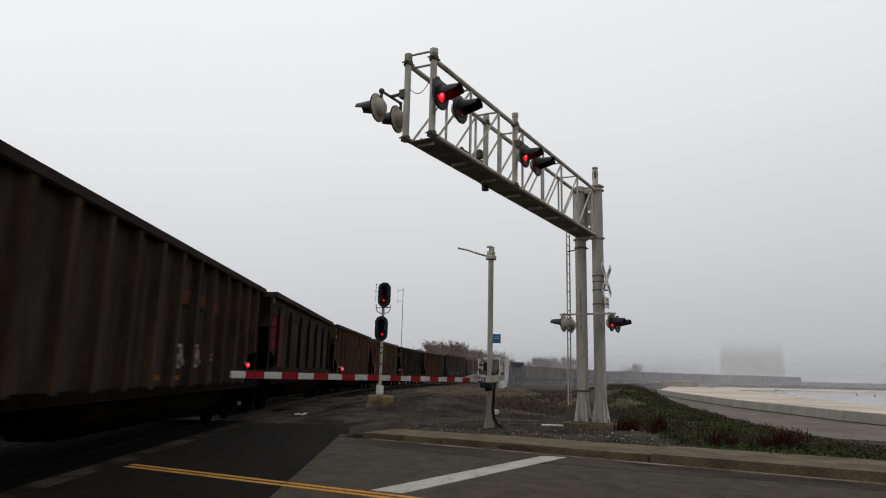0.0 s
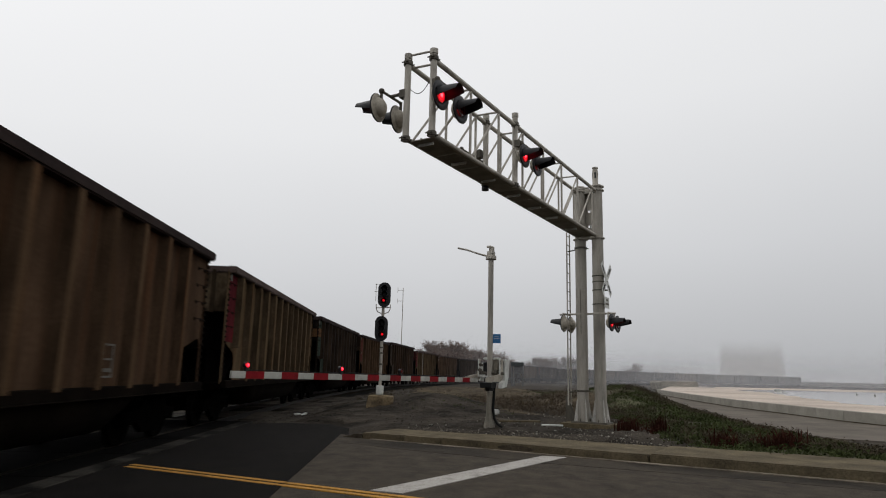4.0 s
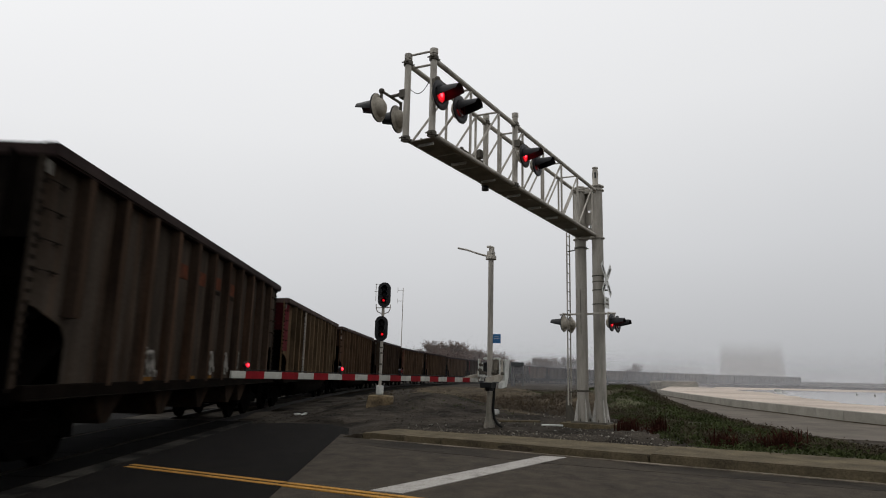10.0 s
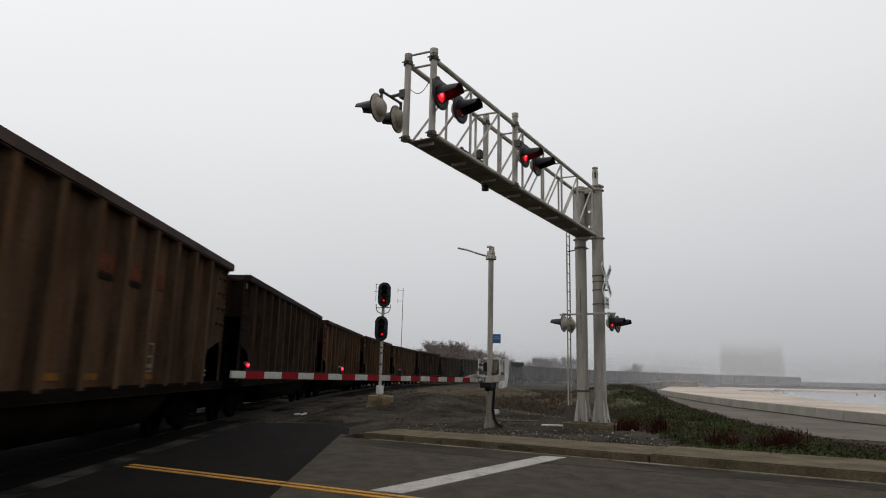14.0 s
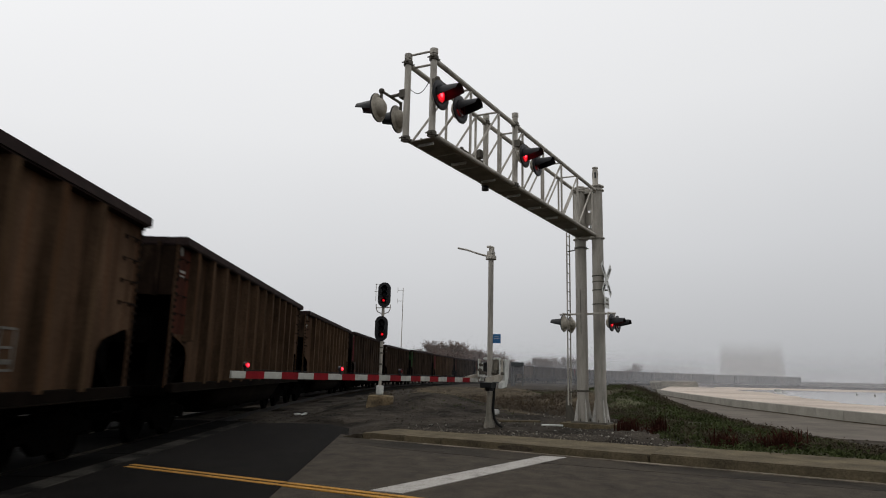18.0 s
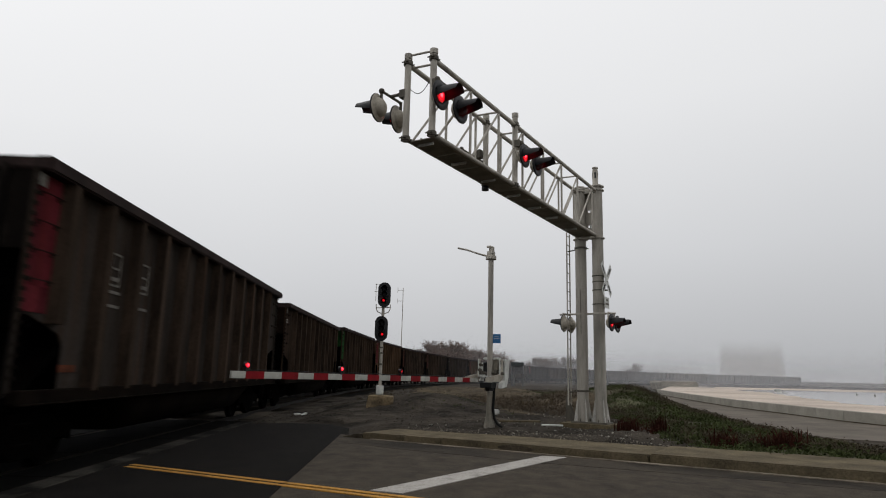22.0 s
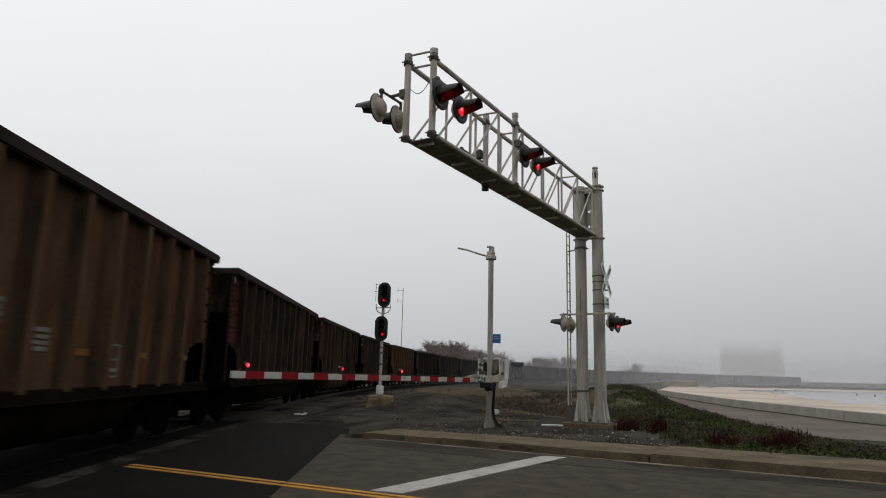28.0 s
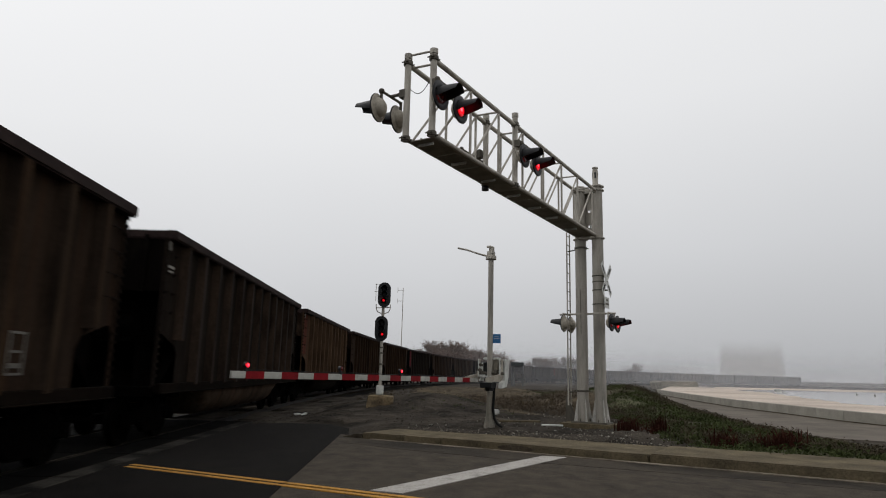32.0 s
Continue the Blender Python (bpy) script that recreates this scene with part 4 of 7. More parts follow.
# ---- crossing gate ----
def build_gate():
    gate = thing("crossing_gate", pose(2.12, 17.80, 0.10, 0, 0, 180 + 57.27), "grey crossing gate with a lowered red and white arm", "crossing gate")
    g, gd = M["galvanised"], M["galv_dark"]
    bm = bmesh.new()
    lathe(bm, [(0.075, 0.0), (0.075, 4.62), (0.0, 4.62)], 18)
    part("mast", bm, M["galv_column"], gate)
    bm = bmesh.new()
    lathe(bm, [(0.0, -0.02), (0.155, -0.02), (0.15, 0.06), (0.110, 0.20), (0.082, 0.42), (0.076, 0.92), (0.074, 0.93)], 14)
    part("mast_base", bm, M["grating"], gate, "dirty grey cast base")
    bm = bmesh.new()   # junction crown with a stub arm
    rod(bm, (0, 0, 4.56), (0, 0, 4.66), 0.16, 8)
    box(bm, (0, 0, 4.72), (0.22, 0.16, 0.14))
    box(bm, (-0.03, 0.0, 4.86), (0.12, 0.13, 0.16))
    box(bm, (0.03, -0.05, 4.93), (0.06, 0.14, 0.06))
    bevel(bm, 0.012)
    part("junction_box", bm, g, gate)
    bm = bmesh.new()
    u = Vector((0.54, -0.84, 0)).normalized()   # towards the tracks side
    pts = [Vector((0, 0, 4.66)) + u * 0.1, Vector((0, 0, 4.70)) + u * 0.30, Vector((0, 0, 4.82)) + u * 0.70, Vector((0, 0, 4.86)) + u * 0.95]
    pipe(bm, pts, 0.026, 8)
    part("side_arm", bm, g, gate)
    bm = bmesh.new()
    box(bm, (0.0, 0.0, 0), (0.012, 0.22, 0.25))
    bevel(bm, 0.004)
    s = part("name_plate", bm, M["blue_sign"], gate, "small blue rectangular sign", pose(-0.1, 0.15, 2.36, 0, 0, 25))
    for z, wd in ((0.05, 0.12), (0.0, 0.15)):
        bm = bmesh.new()
        box(bm, (0.008, 0, z), (0.004, wd, 0.012))
        part("lettering_bar", bm, M["white_enamel"], s)
    # mechanism: open box, arm shaft, counterweights
    bm = bmesh.new()
    box(bm, (-0.26, 0.04, 1.56), (0.30, 0.30, 0.42))
    bevel(bm, 0.02, 2)
    mech = part("mechanism_case", bm, M["aluminium"], gate, "weathered pale metal gate mechanism")
    bm = bmesh.new()
    box(bm, (-0.26, 0.25, 1.57), (0.26, 0.10, 0.36))
    bevel(bm, 0.012)
    part("side_cover", bm, M["black_paint"], mech, "black side cover")
    bm = bmesh.new()
    box(bm, (-0.22, -0.20, 1.55), (0.20, 0.14, 0.34))
    bevel(bm, 0.02)
    part("relay_case", bm, M["black_paint"], mech, "black relay case")
    for y in (-0.14, 0.16):   # pale cast heads over the case
        bm = bmesh.new()
        box(bm, (-0.12, y, 1.81), (0.22, 0.17, 0.07))
        bevel(bm, 0.02, 2)
        part("case_head", bm, M["white_enamel"], mech)
    for y, z in ((-0.27, 1.50), (-0.24, 1.64), (-0.20, 1.44), (0.22, 1.48)):   # cranks and buffers inside the frame
        bm = bmesh.new()
        rod(bm, (0.02, y, z), (0.10, y, z), 0.045, 10)
        rod(bm, (0.10, y, z), (0.12, y, z), 0.02, 8)
        part("buffer", bm, M["galv_dark"], mech)
    bm = bmesh.new()   # pale frame round the mechanism
    pipe(bm, [(0.05, -0.32, 1.80), (0.05, -0.32, 1.33), (0.05, 0.32, 1.33), (0.05, 0.32, 1.80)], 0.022, 6)
    part("frame", bm, M["white_enamel"], mech, "pale tubular frame")
    bm = bmesh.new()
    rod(bm, (0, -0.42, 1.42), (0, 0.42, 1.42), 0.04, 12)
    part("main_shaft", bm, gd, mech)
    for s_ in (-1, 1):   # arm channels and counterweight plates
        bm = bmesh.new()
        prism(bm, [(0.92, 1.19), (0.92, 1.30), (0.06, 1.40), (-0.06, 1.80), (-0.14, 1.80), (-0.10, 1.28), (0.05, 1.20)], 0.02, Matrix.Translation((0, 0.34 * s_, 0)) @ Matrix.Rotation(radians(90), 4, "X"))
        part("arm_bracket", bm, M["aluminium"], mech)
        bm = bmesh.new()
        prism(bm, [(-0.05, 1.16), (-0.02, 1.02), (-0.34, 1.06), (-0.46, 1.34), (-0.50, 1.80), (-0.26, 1.80), (-0.20, 1.22)] if s_ > 0 else [(-0.20, 1.30), (-0.15, 1.20), (-0.36, 1.20), (-0.48, 1.40), (-0.46, 1.70), (-0.30, 1.70)], 0.12 if s_ > 0 else 0.06, Matrix.Translation((0, 0.36 * s_, 0)) @ Matrix.Rotation(radians(90), 4, "X"))
        bevel(bm, 0.01)
        part("counterweight", bm, M["white_enamel"], mech, "pale painted counterweight plate")
    bm = bmesh.new()
    box(bm, (0.1, 0.0, 1.10), (0.30, 0.34, 0.14))
    rod(bm, (0.0, 0, 0.95), (0.0, 0, 1.15), 0.13, 10)
    part("clamp", bm, M["black_paint"], mech, "dark greasy clamp under the case")
    # arm with red and white sheeting
    z = 1.245
    arm = part("gate_arm", arm_bar(), M["arm_white"], gate, "white gate arm with red stripes")
    arm.matrix_basis = pose(0.06, -0.166, -0.02, 0, -0.50, 0)
    x_first = 0.837
    for i in range(10):
        a = x_first + 0.813 * i
        bm = bmesh.new()
        h = 0.115
        box(bm, (a + 0.203, 0, z), (0.406, 0.050, h + 0.004))
        part("red_stripe", bm, M["red_sheeting"], arm, "red reflective band")
    for x, turn in ((8.54, ""), (6.15, "first"), (4.08, "second")):
        bm = bmesh.new()
        box(bm, (x, 0, z + 0.075), (0.05, 0.05, 0.06))
        lathe(bm, [(0.048, -0.035), (0.052, 0.0), (0.048, 0.035)], 14, Matrix.Translation((x, 0, z + 0.155)) @ Matrix.Rotation(radians(90), 4, "X"))
        lamp = part("arm_lamp", bm, M["black_paint"], arm, "small red lamp on the gate arm")
        bm = bmesh.new()
        m = Matrix.Rotation(radians(-90), 4, "X")
        lathe(bm, [(0.0, 0.050), (0.025, 0.047), (0.037, 0.036)], 12, m)
        lathe(bm, [(0.037, -0.036), (0.025, -0.047), (0.0, -0.050)], 12, m)
        me = mesh_of("lens", bm, M["lens_small"], True)
        if turn:
            me.materials.append(M["lens_off"])
            for f in me.polygons:
                f.material_index = 0 if f.center.y > 0 else 1
        lens = part("lens", me, M["lens_small"], lamp, "red lens", pose(x, 0, z + 0.155))
        if turn:
            LAMPS[turn].append(lens)
    bm = bmesh.new()
    pts = [(8.5 - 0.4 * i, 0.0, z + 0.068 + (0.015 if i % 2 else 0.0)) for i in range(20)]
    pipe(bm, pts, 0.008, 5)
    part("lamp_cable", bm, M["rubber"], arm)
    bm = bmesh.new()   # cable from the case to the ground
    pts = [(-0.05, 0.12, 1.1), (-0.02, 0.12, 0.8), (0.02, 0.12, 0.5), (0.02, 0.15, 0.25), (-0.02, 0.22, 0.1), (-0.05, 0.36, 0.0)]
    pipe(bm, pts, 0.035, 8)
    part("conduit", bm, M["rubber"], gate, "black flexible conduit")


def arm_bar():
    bm = bmesh.new()
    box(bm, (4.61, 0, 1.245), (8.48, 0.045, 0.112))
    bevel(bm, 0.006)
    return bm


# ---- wayside signal ----
def build_signal():
    p = pose(-1.14, 23.89, 0.10)
    bm = bmesh.new()
    box(bm, (0.05, 0, 0.17), (0.90, 0.9, 0.78))
    bmesh.ops.subdivide_edges(bm, edges=bm.edges[:], cuts=7, use_grid_fill=True)
    for v in bm.verts:
        n = noise.noise(v.co * 3.1) * 0.09 + noise.noise(v.co * 9.0) * 0.03
        k = 1.0 + n + 0.12 * (0.4 - v.co.z)
        v.co.x, v.co.y = 0.05 + (v.co.x - 0.05) * k, v.co.y * k
        if v.co.z > 0.5:
            v.co.z -= 0.16 * max(0.0, math.hypot(v.co.x, v.co.y) - 0.25) + 0.05 * abs(n)
    solid("signal_footing", bm, M["footing_worn"], "tan concrete block under the railway signal", "footing", m=p)
    s = thing("railway_signal", pose(-1.14, 23.89, 0.66), "two-headed railway signal on a mast showing red", "railway signal")
    g = M["galvanised"]
    bm = bmesh.new()
    lathe(bm, [(0.055, 0.0), (0.055, 4.0), (0.0, 4.0)], 14)
    part("mast", bm, g, s)
    bm = bmesh.new()
    box(bm, (0, 0, 0.16), (0.26, 0.26, 0.32))
    bevel(bm, 0.02)
    part("junction_box", bm, M["white_enamel"], s, "white junction box at the mast foot")
    bm = bmesh.new()
    for z in (1.05, 1.45, 1.65):
        rod(bm, (0, 0, z), (0, 0, z + 0.06), 0.075, 10)
    part("clamp", bm, M["galv_dark"], s)
    for zc, dx, on_x in ((3.60, 0.03, -0.02), (2.36, -0.03, 0.04)):
        n = 14
        outline = [(0.235 * math.cos(math.pi * i / n), 0.225 + 0.235 * math.sin(math.pi * i / n)) for i in range(n + 1)]
        outline += [(-0.235 * math.cos(math.pi * i / n), -0.225 - 0.235 * math.sin(math.pi * i / n)) for i in range(n + 1)]
        bm = bmesh.new()
        prism(bm, outline, 0.02, Matrix.Rotation(radians(90), 4, "X"))
        bevel(bm, 0.004)
        head = part("signal_head", bm, M["black_paint"], s, "black oval signal head", pose(dx, -0.16, zc))
        bm = bmesh.new()
        box(bm, (0, 0.10, 0), (0.26, 0.18, 0.66))
        bevel(bm, 0.03, 2)
        part("case", bm, M["black_paint"], head)
        for k, zz in enumerate((0.23, 0.0, -0.23)):
            bm = bmesh.new()   # hoods
            nn = 14
            prev = None
            for i in range(nn + 1):
                a = radians(-50 + 280 * i / nn)
                ring = [bm.verts.new((0.115 * math.cos(a), -0.02, 0.115 * math.sin(a))), bm.verts.new((0.11 * math.cos(a), -0.25 - 0.04 * math.sin(a), 0.11 * math.sin(a)))]
                if prev:
                    bm.faces.new((prev[0], prev[1], ring[1], ring[0]))
                prev = ring
            part("hood", bm, M["black_paint"], head, m=pose(0, 0, zz))
            bm = bmesh.new()
            lathe(bm, [(0.095, 0.0), (0.06, 0.014), (0.0, 0.02)], 14, Matrix.Translation((0, -0.022, zz)) @ Matrix.Rotation(radians(90), 4, "X"))
            part("lens", bm, M["black_paint"], head)
            if k == 2:
                bm = bmesh.new()
                lathe(bm, [(0.043, 0.0), (0.026, 0.013), (0.0, 0.016)], 14, Matrix.Translation((on_x, -0.045, zz + 0.02)) @ Matrix.Rotation(radians(90), 4, "X"))
                part("red_light", bm, M["lens_signal"], head, "red lit signal lens")
    bm = bmesh.new()   # bracket loops between the heads
    for k in (-1, 1):
        pipe(bm, [(0.05 * k, 0, 2.92), (0.20 * k, 0, 2.98), (0.26 * k, -0.02, 3.1), (0.26 * k, -0.02, 3.26)], 0.018, 6)
    pipe(bm, [(-0.28, -0.02, 3.12), (0.28, -0.02, 3.16)], 0.016, 6)
    part("bracket", bm, M["aluminium"], s)
    bm = bmesh.new()
    pipe(bm, [(-0.30, 0.2, 3.4), (-0.30, 0.2, 4.05)], 0.01, 5)
    for z in (3.75, 4.03):
        pipe(bm, [(-0.36, 0.2, z), (-0.12, 0.2, z)], 0.008, 5)
    part("aerial", bm, g, s)


build_cantilever()
build_gate()
build_signal()


# ---- coal gondolas ----
HALF, TOP, SILL, BODY = 1.60, 4.08, 1.07, 14.4
PITCH = 16.2


def car_meshes():
    d = {}
    h = BODY / 2
    for s, nm in ((1, "side_east"), (-1, "side_west")):
        bm = bmesh.new()   # side sheet with a cut-out over each truck
        x = (HALF - 0.18) * s
        box(bm, (x, 0, (SILL + TOP) / 2), (0.02, 2 * (h - 1.145), TOP - SILL - 0.1))
        for e in (-1, 1):
            # end bay over a cut-out whose head slopes up towards the corner
            swap = Matrix.Translation((x - 0.01, e * h, 0)) @ Matrix(((0, 0, 1, 0), (-e, 0, 0, 0), (0, 1, 0, 0), (0, 0, 0, 1)))
            prism(bm, [(0.0, TOP - 0.05), (0.0, SILL), (0.04, SILL), (0.05, 1.95), (0.14, 2.10), (0.30, 2.08), (0.66, 1.98), (1.00, 1.88), (1.15, 1.70), (1.15, TOP - 0.05)], 0.02, swap)
        d[nm] = mesh_of("side_sheet", bm, M["car_brown"])
    bm = bmesh.new()
    box(bm, (0, 0, 3.47), (2 * HALF - 0.38, 0.03, 1.16))
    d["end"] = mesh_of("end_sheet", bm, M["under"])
    inner = bmesh.new()   # set-back sheet under the end panel, near black for the shade between cars
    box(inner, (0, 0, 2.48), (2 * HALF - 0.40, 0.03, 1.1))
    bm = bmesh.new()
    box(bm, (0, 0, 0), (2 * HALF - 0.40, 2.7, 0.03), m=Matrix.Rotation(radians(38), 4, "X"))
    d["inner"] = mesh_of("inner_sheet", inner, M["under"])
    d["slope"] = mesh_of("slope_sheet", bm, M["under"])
    bm = bmesh.new()
    box(bm, (0, 0, 3.42), (0.09, 0.06, 1.12))
    bevel(bm, 0.01)
    d["end_post"] = mesh_of("end_post", bm, M["under"])
    # added plate that stops the sky showing through the cut-outs
    bm = bmesh.new()
    box(bm, (0, 0, 1.62), (0.03, 2.4, 1.24))
    d["blind"] = mesh_of("centre_web", bm, M["cast_steel"])
    # added near-black plate that makes the cut-out dark inside
    bm = bmesh.new()
    box(bm, (0, 0.2, 1.75), (0.03, 2.6, 1.4))
    d["side_web"] = mesh_of("side_web", bm, M["cast_steel"])
    bm = bmesh.new()
    box(bm, (0, 0, 1.04), (2 * HALF - 0.40, 2 * (h - 2.3), 0.04))
    d["floor"] = mesh_of("floor_sheet", bm, M["under"])
    bm = bmesh.new()   # side post: a pressed hat section
    prism(bm, [(-0.135, 0), (-0.08, 0.165), (0.08, 0.165), (0.135, 0)], TOP - SILL - 0.22, Matrix.Translation((0, 0, SILL + 0.04)) @ Matrix(((0, 1, 0, 0), (1, 0, 0, 0), (0, 0, 1, 0), (0, 0, 0, 1))))
    d["post"] = mesh_of("side_post", bm, M["car_brown"])
    bm = bmesh.new()   # last post, cut off over the opening
    prism(bm, [(-0.135, 0), (-0.08, 0.165), (0.08, 0.165), (0.135, 0)], TOP - 0.18 - 2.0, Matrix.Translation((0, 0, 2.0)) @ Matrix(((0, 1, 0, 0), (1, 0, 0, 0), (0, 0, 1, 0), (0, 0, 0, 1))))
    d["short"] = mesh_of("side_post", bm, M["car_brown"])
    bm = bmesh.new()   # front face of a post, worn, and painted paler for the light it catches
    box(bm, (0.167, 0, (SILL + TOP) / 2 - 0.07), (0.008, 0.150, TOP - SILL - 0.24))
    d["cap"] = mesh_of("post_cap", bm, M["car_brown"])
    bm = bmesh.new()
    box(bm, (0.167, 0, (2.02 + TOP) / 2 - 0.1), (0.008, 0.150, TOP - 2.24))
    d["cap_short"] = mesh_of("post_cap", bm, M["car_brown"])
    bm = bmesh.new()   # corner angle
    box(bm, (0.015, 0, (SILL + TOP) / 2 - 0.06), (0.03, 0.05, TOP - SILL - 0.22))
    d["corner"] = mesh_of("corner_angle", bm, M["car_brown"])
    bm = bmesh.new()   # bolt heads up the corner angle, coloured black for their shadows
    for i in range(20):
        box(bm, (0.012, 0, 1.30 + 0.135 * i), (0.035, 0.055, 0.05))
    d["bolts"] = mesh_of("bolt_strip", bm, M["car_black"])
    bm = bmesh.new()   # narrow seam post of the smooth-sided car
    prism(bm, [(-0.05, 0), (-0.04, 0.12), (0.04, 0.12), (0.05, 0)], TOP - SILL - 0.5, Matrix.Translation((0, 0, SILL + 0.04)) @ Matrix(((0, 1, 0, 0), (1, 0, 0, 0), (0, 0, 1, 0), (0, 0, 0, 1))))
    d["seam"] = mesh_of("side_post", bm, M["car_black"])
    bm = bmesh.new()   # hopper chute of the bottom-dump car
    bm.faces.new([bm.verts.new(v) for v in ((1.30, -0.55, 1.0), (1.30, 0.55, 1.0), (1.24, 0.12, 0.52), (1.24, -0.12, 0.52))])
    bm.faces.new([bm.verts.new(v) for v in ((-1.30, -0.55, 1.0), (-1.24, -0.12, 0.52), (-1.24, 0.12, 0.52), (-1.30, 0.55, 1.0))])
    for e in (-1, 1):
        bm.faces.new([bm.verts.new(v) for v in ((1.30, e * 0.55, 1.0), (1.24, e * 0.12, 0.52), (-1.24, e * 0.12, 0.52), (-1.30, e * 0.55, 1.0))])
    bmesh.ops.remove_doubles(bm, verts=bm.verts[:], dist=0.001)
    d["chute"] = mesh_of("hopper_chute", bm, M["under"])
    bm = bmesh.new()   # top rail
    box(bm, (0, 0, 0), (0.23, BODY, 0.19))
    bevel(bm, 0.025, 2)
    d["rail"] = mesh_of("top_rail", bm, M["rim"])
    bm = bmesh.new()   # deep plain top band and skirt of the smooth-sided car
    box(bm, (0, 0, 0), (0.04, BODY - 0.02, 0.52))
    bevel(bm, 0.01)
    d["top_band"] = mesh_of("top_band", bm, M["rim"])
    bm = bmesh.new()
    box(bm, (0, 0, 0), (0.05, BODY - 0.02, 0.42))
    bevel(bm, 0.01)
    d["skirt"] = mesh_of("skirt", bm, M["rim"])
    bm = bmesh.new()
    box(bm, (0, 0, 0), (2 * HALF - 0.30, 0.13, 0.17))
    bevel(bm, 0.025, 2)
    d["end_rail"] = mesh_of("end_rail", bm, M["rim"])
    bm = bmesh.new()   # side sill angle
    box(bm, (0, 0, 0), (0.14, BODY - 0.1, 0.17))
    box(bm, (0.05, 0, -0.09), (0.12, BODY - 0.1, 0.025))
    bevel(bm, 0.012)
    d["sill"] = mesh_of("side_sill", bm, M["under"])
    bm = bmesh.new()   # rounded tub under each side between the trucks
    prof = [(1.48, 1.0), (1.46, 0.82), (1.38, 0.62), (1.22, 0.45), (1.0, 0.37), (0.35, 0.36), (0.25, 0.5), (0.22, 1.0)]
    for s in (-1, 1):
        rings = []
        for yy, k in ((-4.15, 0.0), (-3.85, 0.55), (-3.4, 1.0), (3.4, 1.0), (3.85, 0.55), (4.15, 0.0)):
            rings.append([bm.verts.new((s * px, yy, 1.0 - (1.0 - pz) * k)) for px, pz in prof])
        for a, b in zip(rings, rings[1:]):
            for i in range(len(prof) - 1):
                bm.faces.new((a[i], a[i + 1], b[i + 1], b[i]))
    d["tub"] = mesh_of("tub", bm, M["under"], True)
    bm = bmesh.new()   # centre sill, bolsters, draft gear
    box(bm, (0, 0, 0.86), (0.4, BODY + 0.3, 0.34))
    for e in (-1, 1):
        box(bm, (0, e * 5.9, 0.98), (2.9, 0.4, 0.22))
        box(bm, (0, e * (h - 0.1), 1.0), (2.9, 0.18, 0.2))
    bevel(bm, 0.02)
    d["frame"] = mesh_of("underframe", bm, M["cast_steel"])
    bm = bmesh.new()
    box(bm, (0, 0.35, 0.86), (0.18, 0.7, 0.2))
    box(bm, (0.03, 0.76, 0.86), (0.32, 0.28, 0.28))
    bevel(bm, 0.03)
    d["coupler"] = mesh_of("coupler", bm, M["cast_steel"])
    bm = bmesh.new()   # truck side frame
    prism(bm, [(-1.15, 0.36), (-1.15, 0.60), (-0.62, 0.66), (-0.45, 0.80), (0.45, 0.80), (0.62, 0.66), (1.15, 0.60), (1.15, 0.36), (0.66, 0.44), (0.38, 0.20), (-0.38, 0.20), (-0.66, 0.44)], 0.14, Matrix(((0, 0, 1, 0), (1, 0, 0, 0), (0, 1, 0, 0), (0, 0, 0, 1))))
    bevel(bm, 0.015)
    d["side_frame"] = mesh_of("side_frame", bm, M["cast_steel"])
    bm = bmesh.new()
    rod(bm, (0.07, 0, 0.28), (0.07, 0, 0.52), 0.075, 8)
    d["spring"] = mesh_of("spring", bm, M["cast_steel"])
    bm = bmesh.new()
    box(bm, (0, 0, 0.60), (2.0, 0.36, 0.24))
    bevel(bm, 0.03)
    d["bolster"] = mesh_of("bolster", bm, M["cast_steel"])
    bm = bmesh.new()   # wheelset about its own axle
    mm = Matrix.Rotation(radians(90), 4, "Y")
    for s in (-1, 1):
        lathe(bm, [(0.0, 0.66 * s), (0.40, 0.67 * s), (0.485, 0.675 * s), (0.485, 0.70 * s), (0.457, 0.715 * s), (0.452, 0.80 * s), (0.37, 0.80 * s), (0.34, 0.76 * s), (0.15, 0.75 * s), (0.12, 0.83 * s), (0.0, 0.83 * s)], 20, mm)
        for k in range(3):
            a = radians(120 * k)
            rod(bm, (1.03 * s, 0.05 * math.cos(a), 0.05 * math.sin(a)), (1.06 * s, 0.05 * math.cos(a), 0.05 * math.sin(a)), 0.018, 6)
    rod(bm, (-1.04, 0, 0), (1.04, 0, 0), 0.08, 10)
    d["wheelset"] = mesh_of("wheelset", bm, M["wheel_steel"])
    bm = bmesh.new()   # bent grab iron
    pipe(bm, [(0, -0.20, 0), (0.09, -0.20, 0), (0.09, 0.20, 0), (0, 0.20, 0)], 0.009, 5)
    for k in (-1, 1):
        box(bm, (0.012, 0.2 * k, 0), (0.03, 0.05, 0.07))
    d["grab"] = mesh_of("grab_iron", bm, M["car_black"])
    bm = bmesh.new()
    pipe(bm, [(0, -0.2, 1.0), (0, -0.2, 0.5), (0, 0.2, 0.5), (0, 0.2, 1.0)], 0.018, 5)
    pipe(bm, [(0, -0.2, 0.75), (0, 0.2, 0.75)], 0.018, 5)
    d["step"] = mesh_of("stirrup_step", bm, M["cast_steel"])
    bm = bmesh.new()   # dished brake wheel
    lathe(bm, [(0.0, 0.06), (0.05, 0.06), (0.20, 0.01), (0.245, 0.0), (0.26, 0.018), (0.28, 0.018), (0.285, 0.0), (0.28, -0.018), (0.26, -0.018), (0.245, -0.01), (0.20, 0.0), (0.05, 0.045), (0.0, 0.045)], 18, Matrix.Rotation(radians(90), 4, "X"))
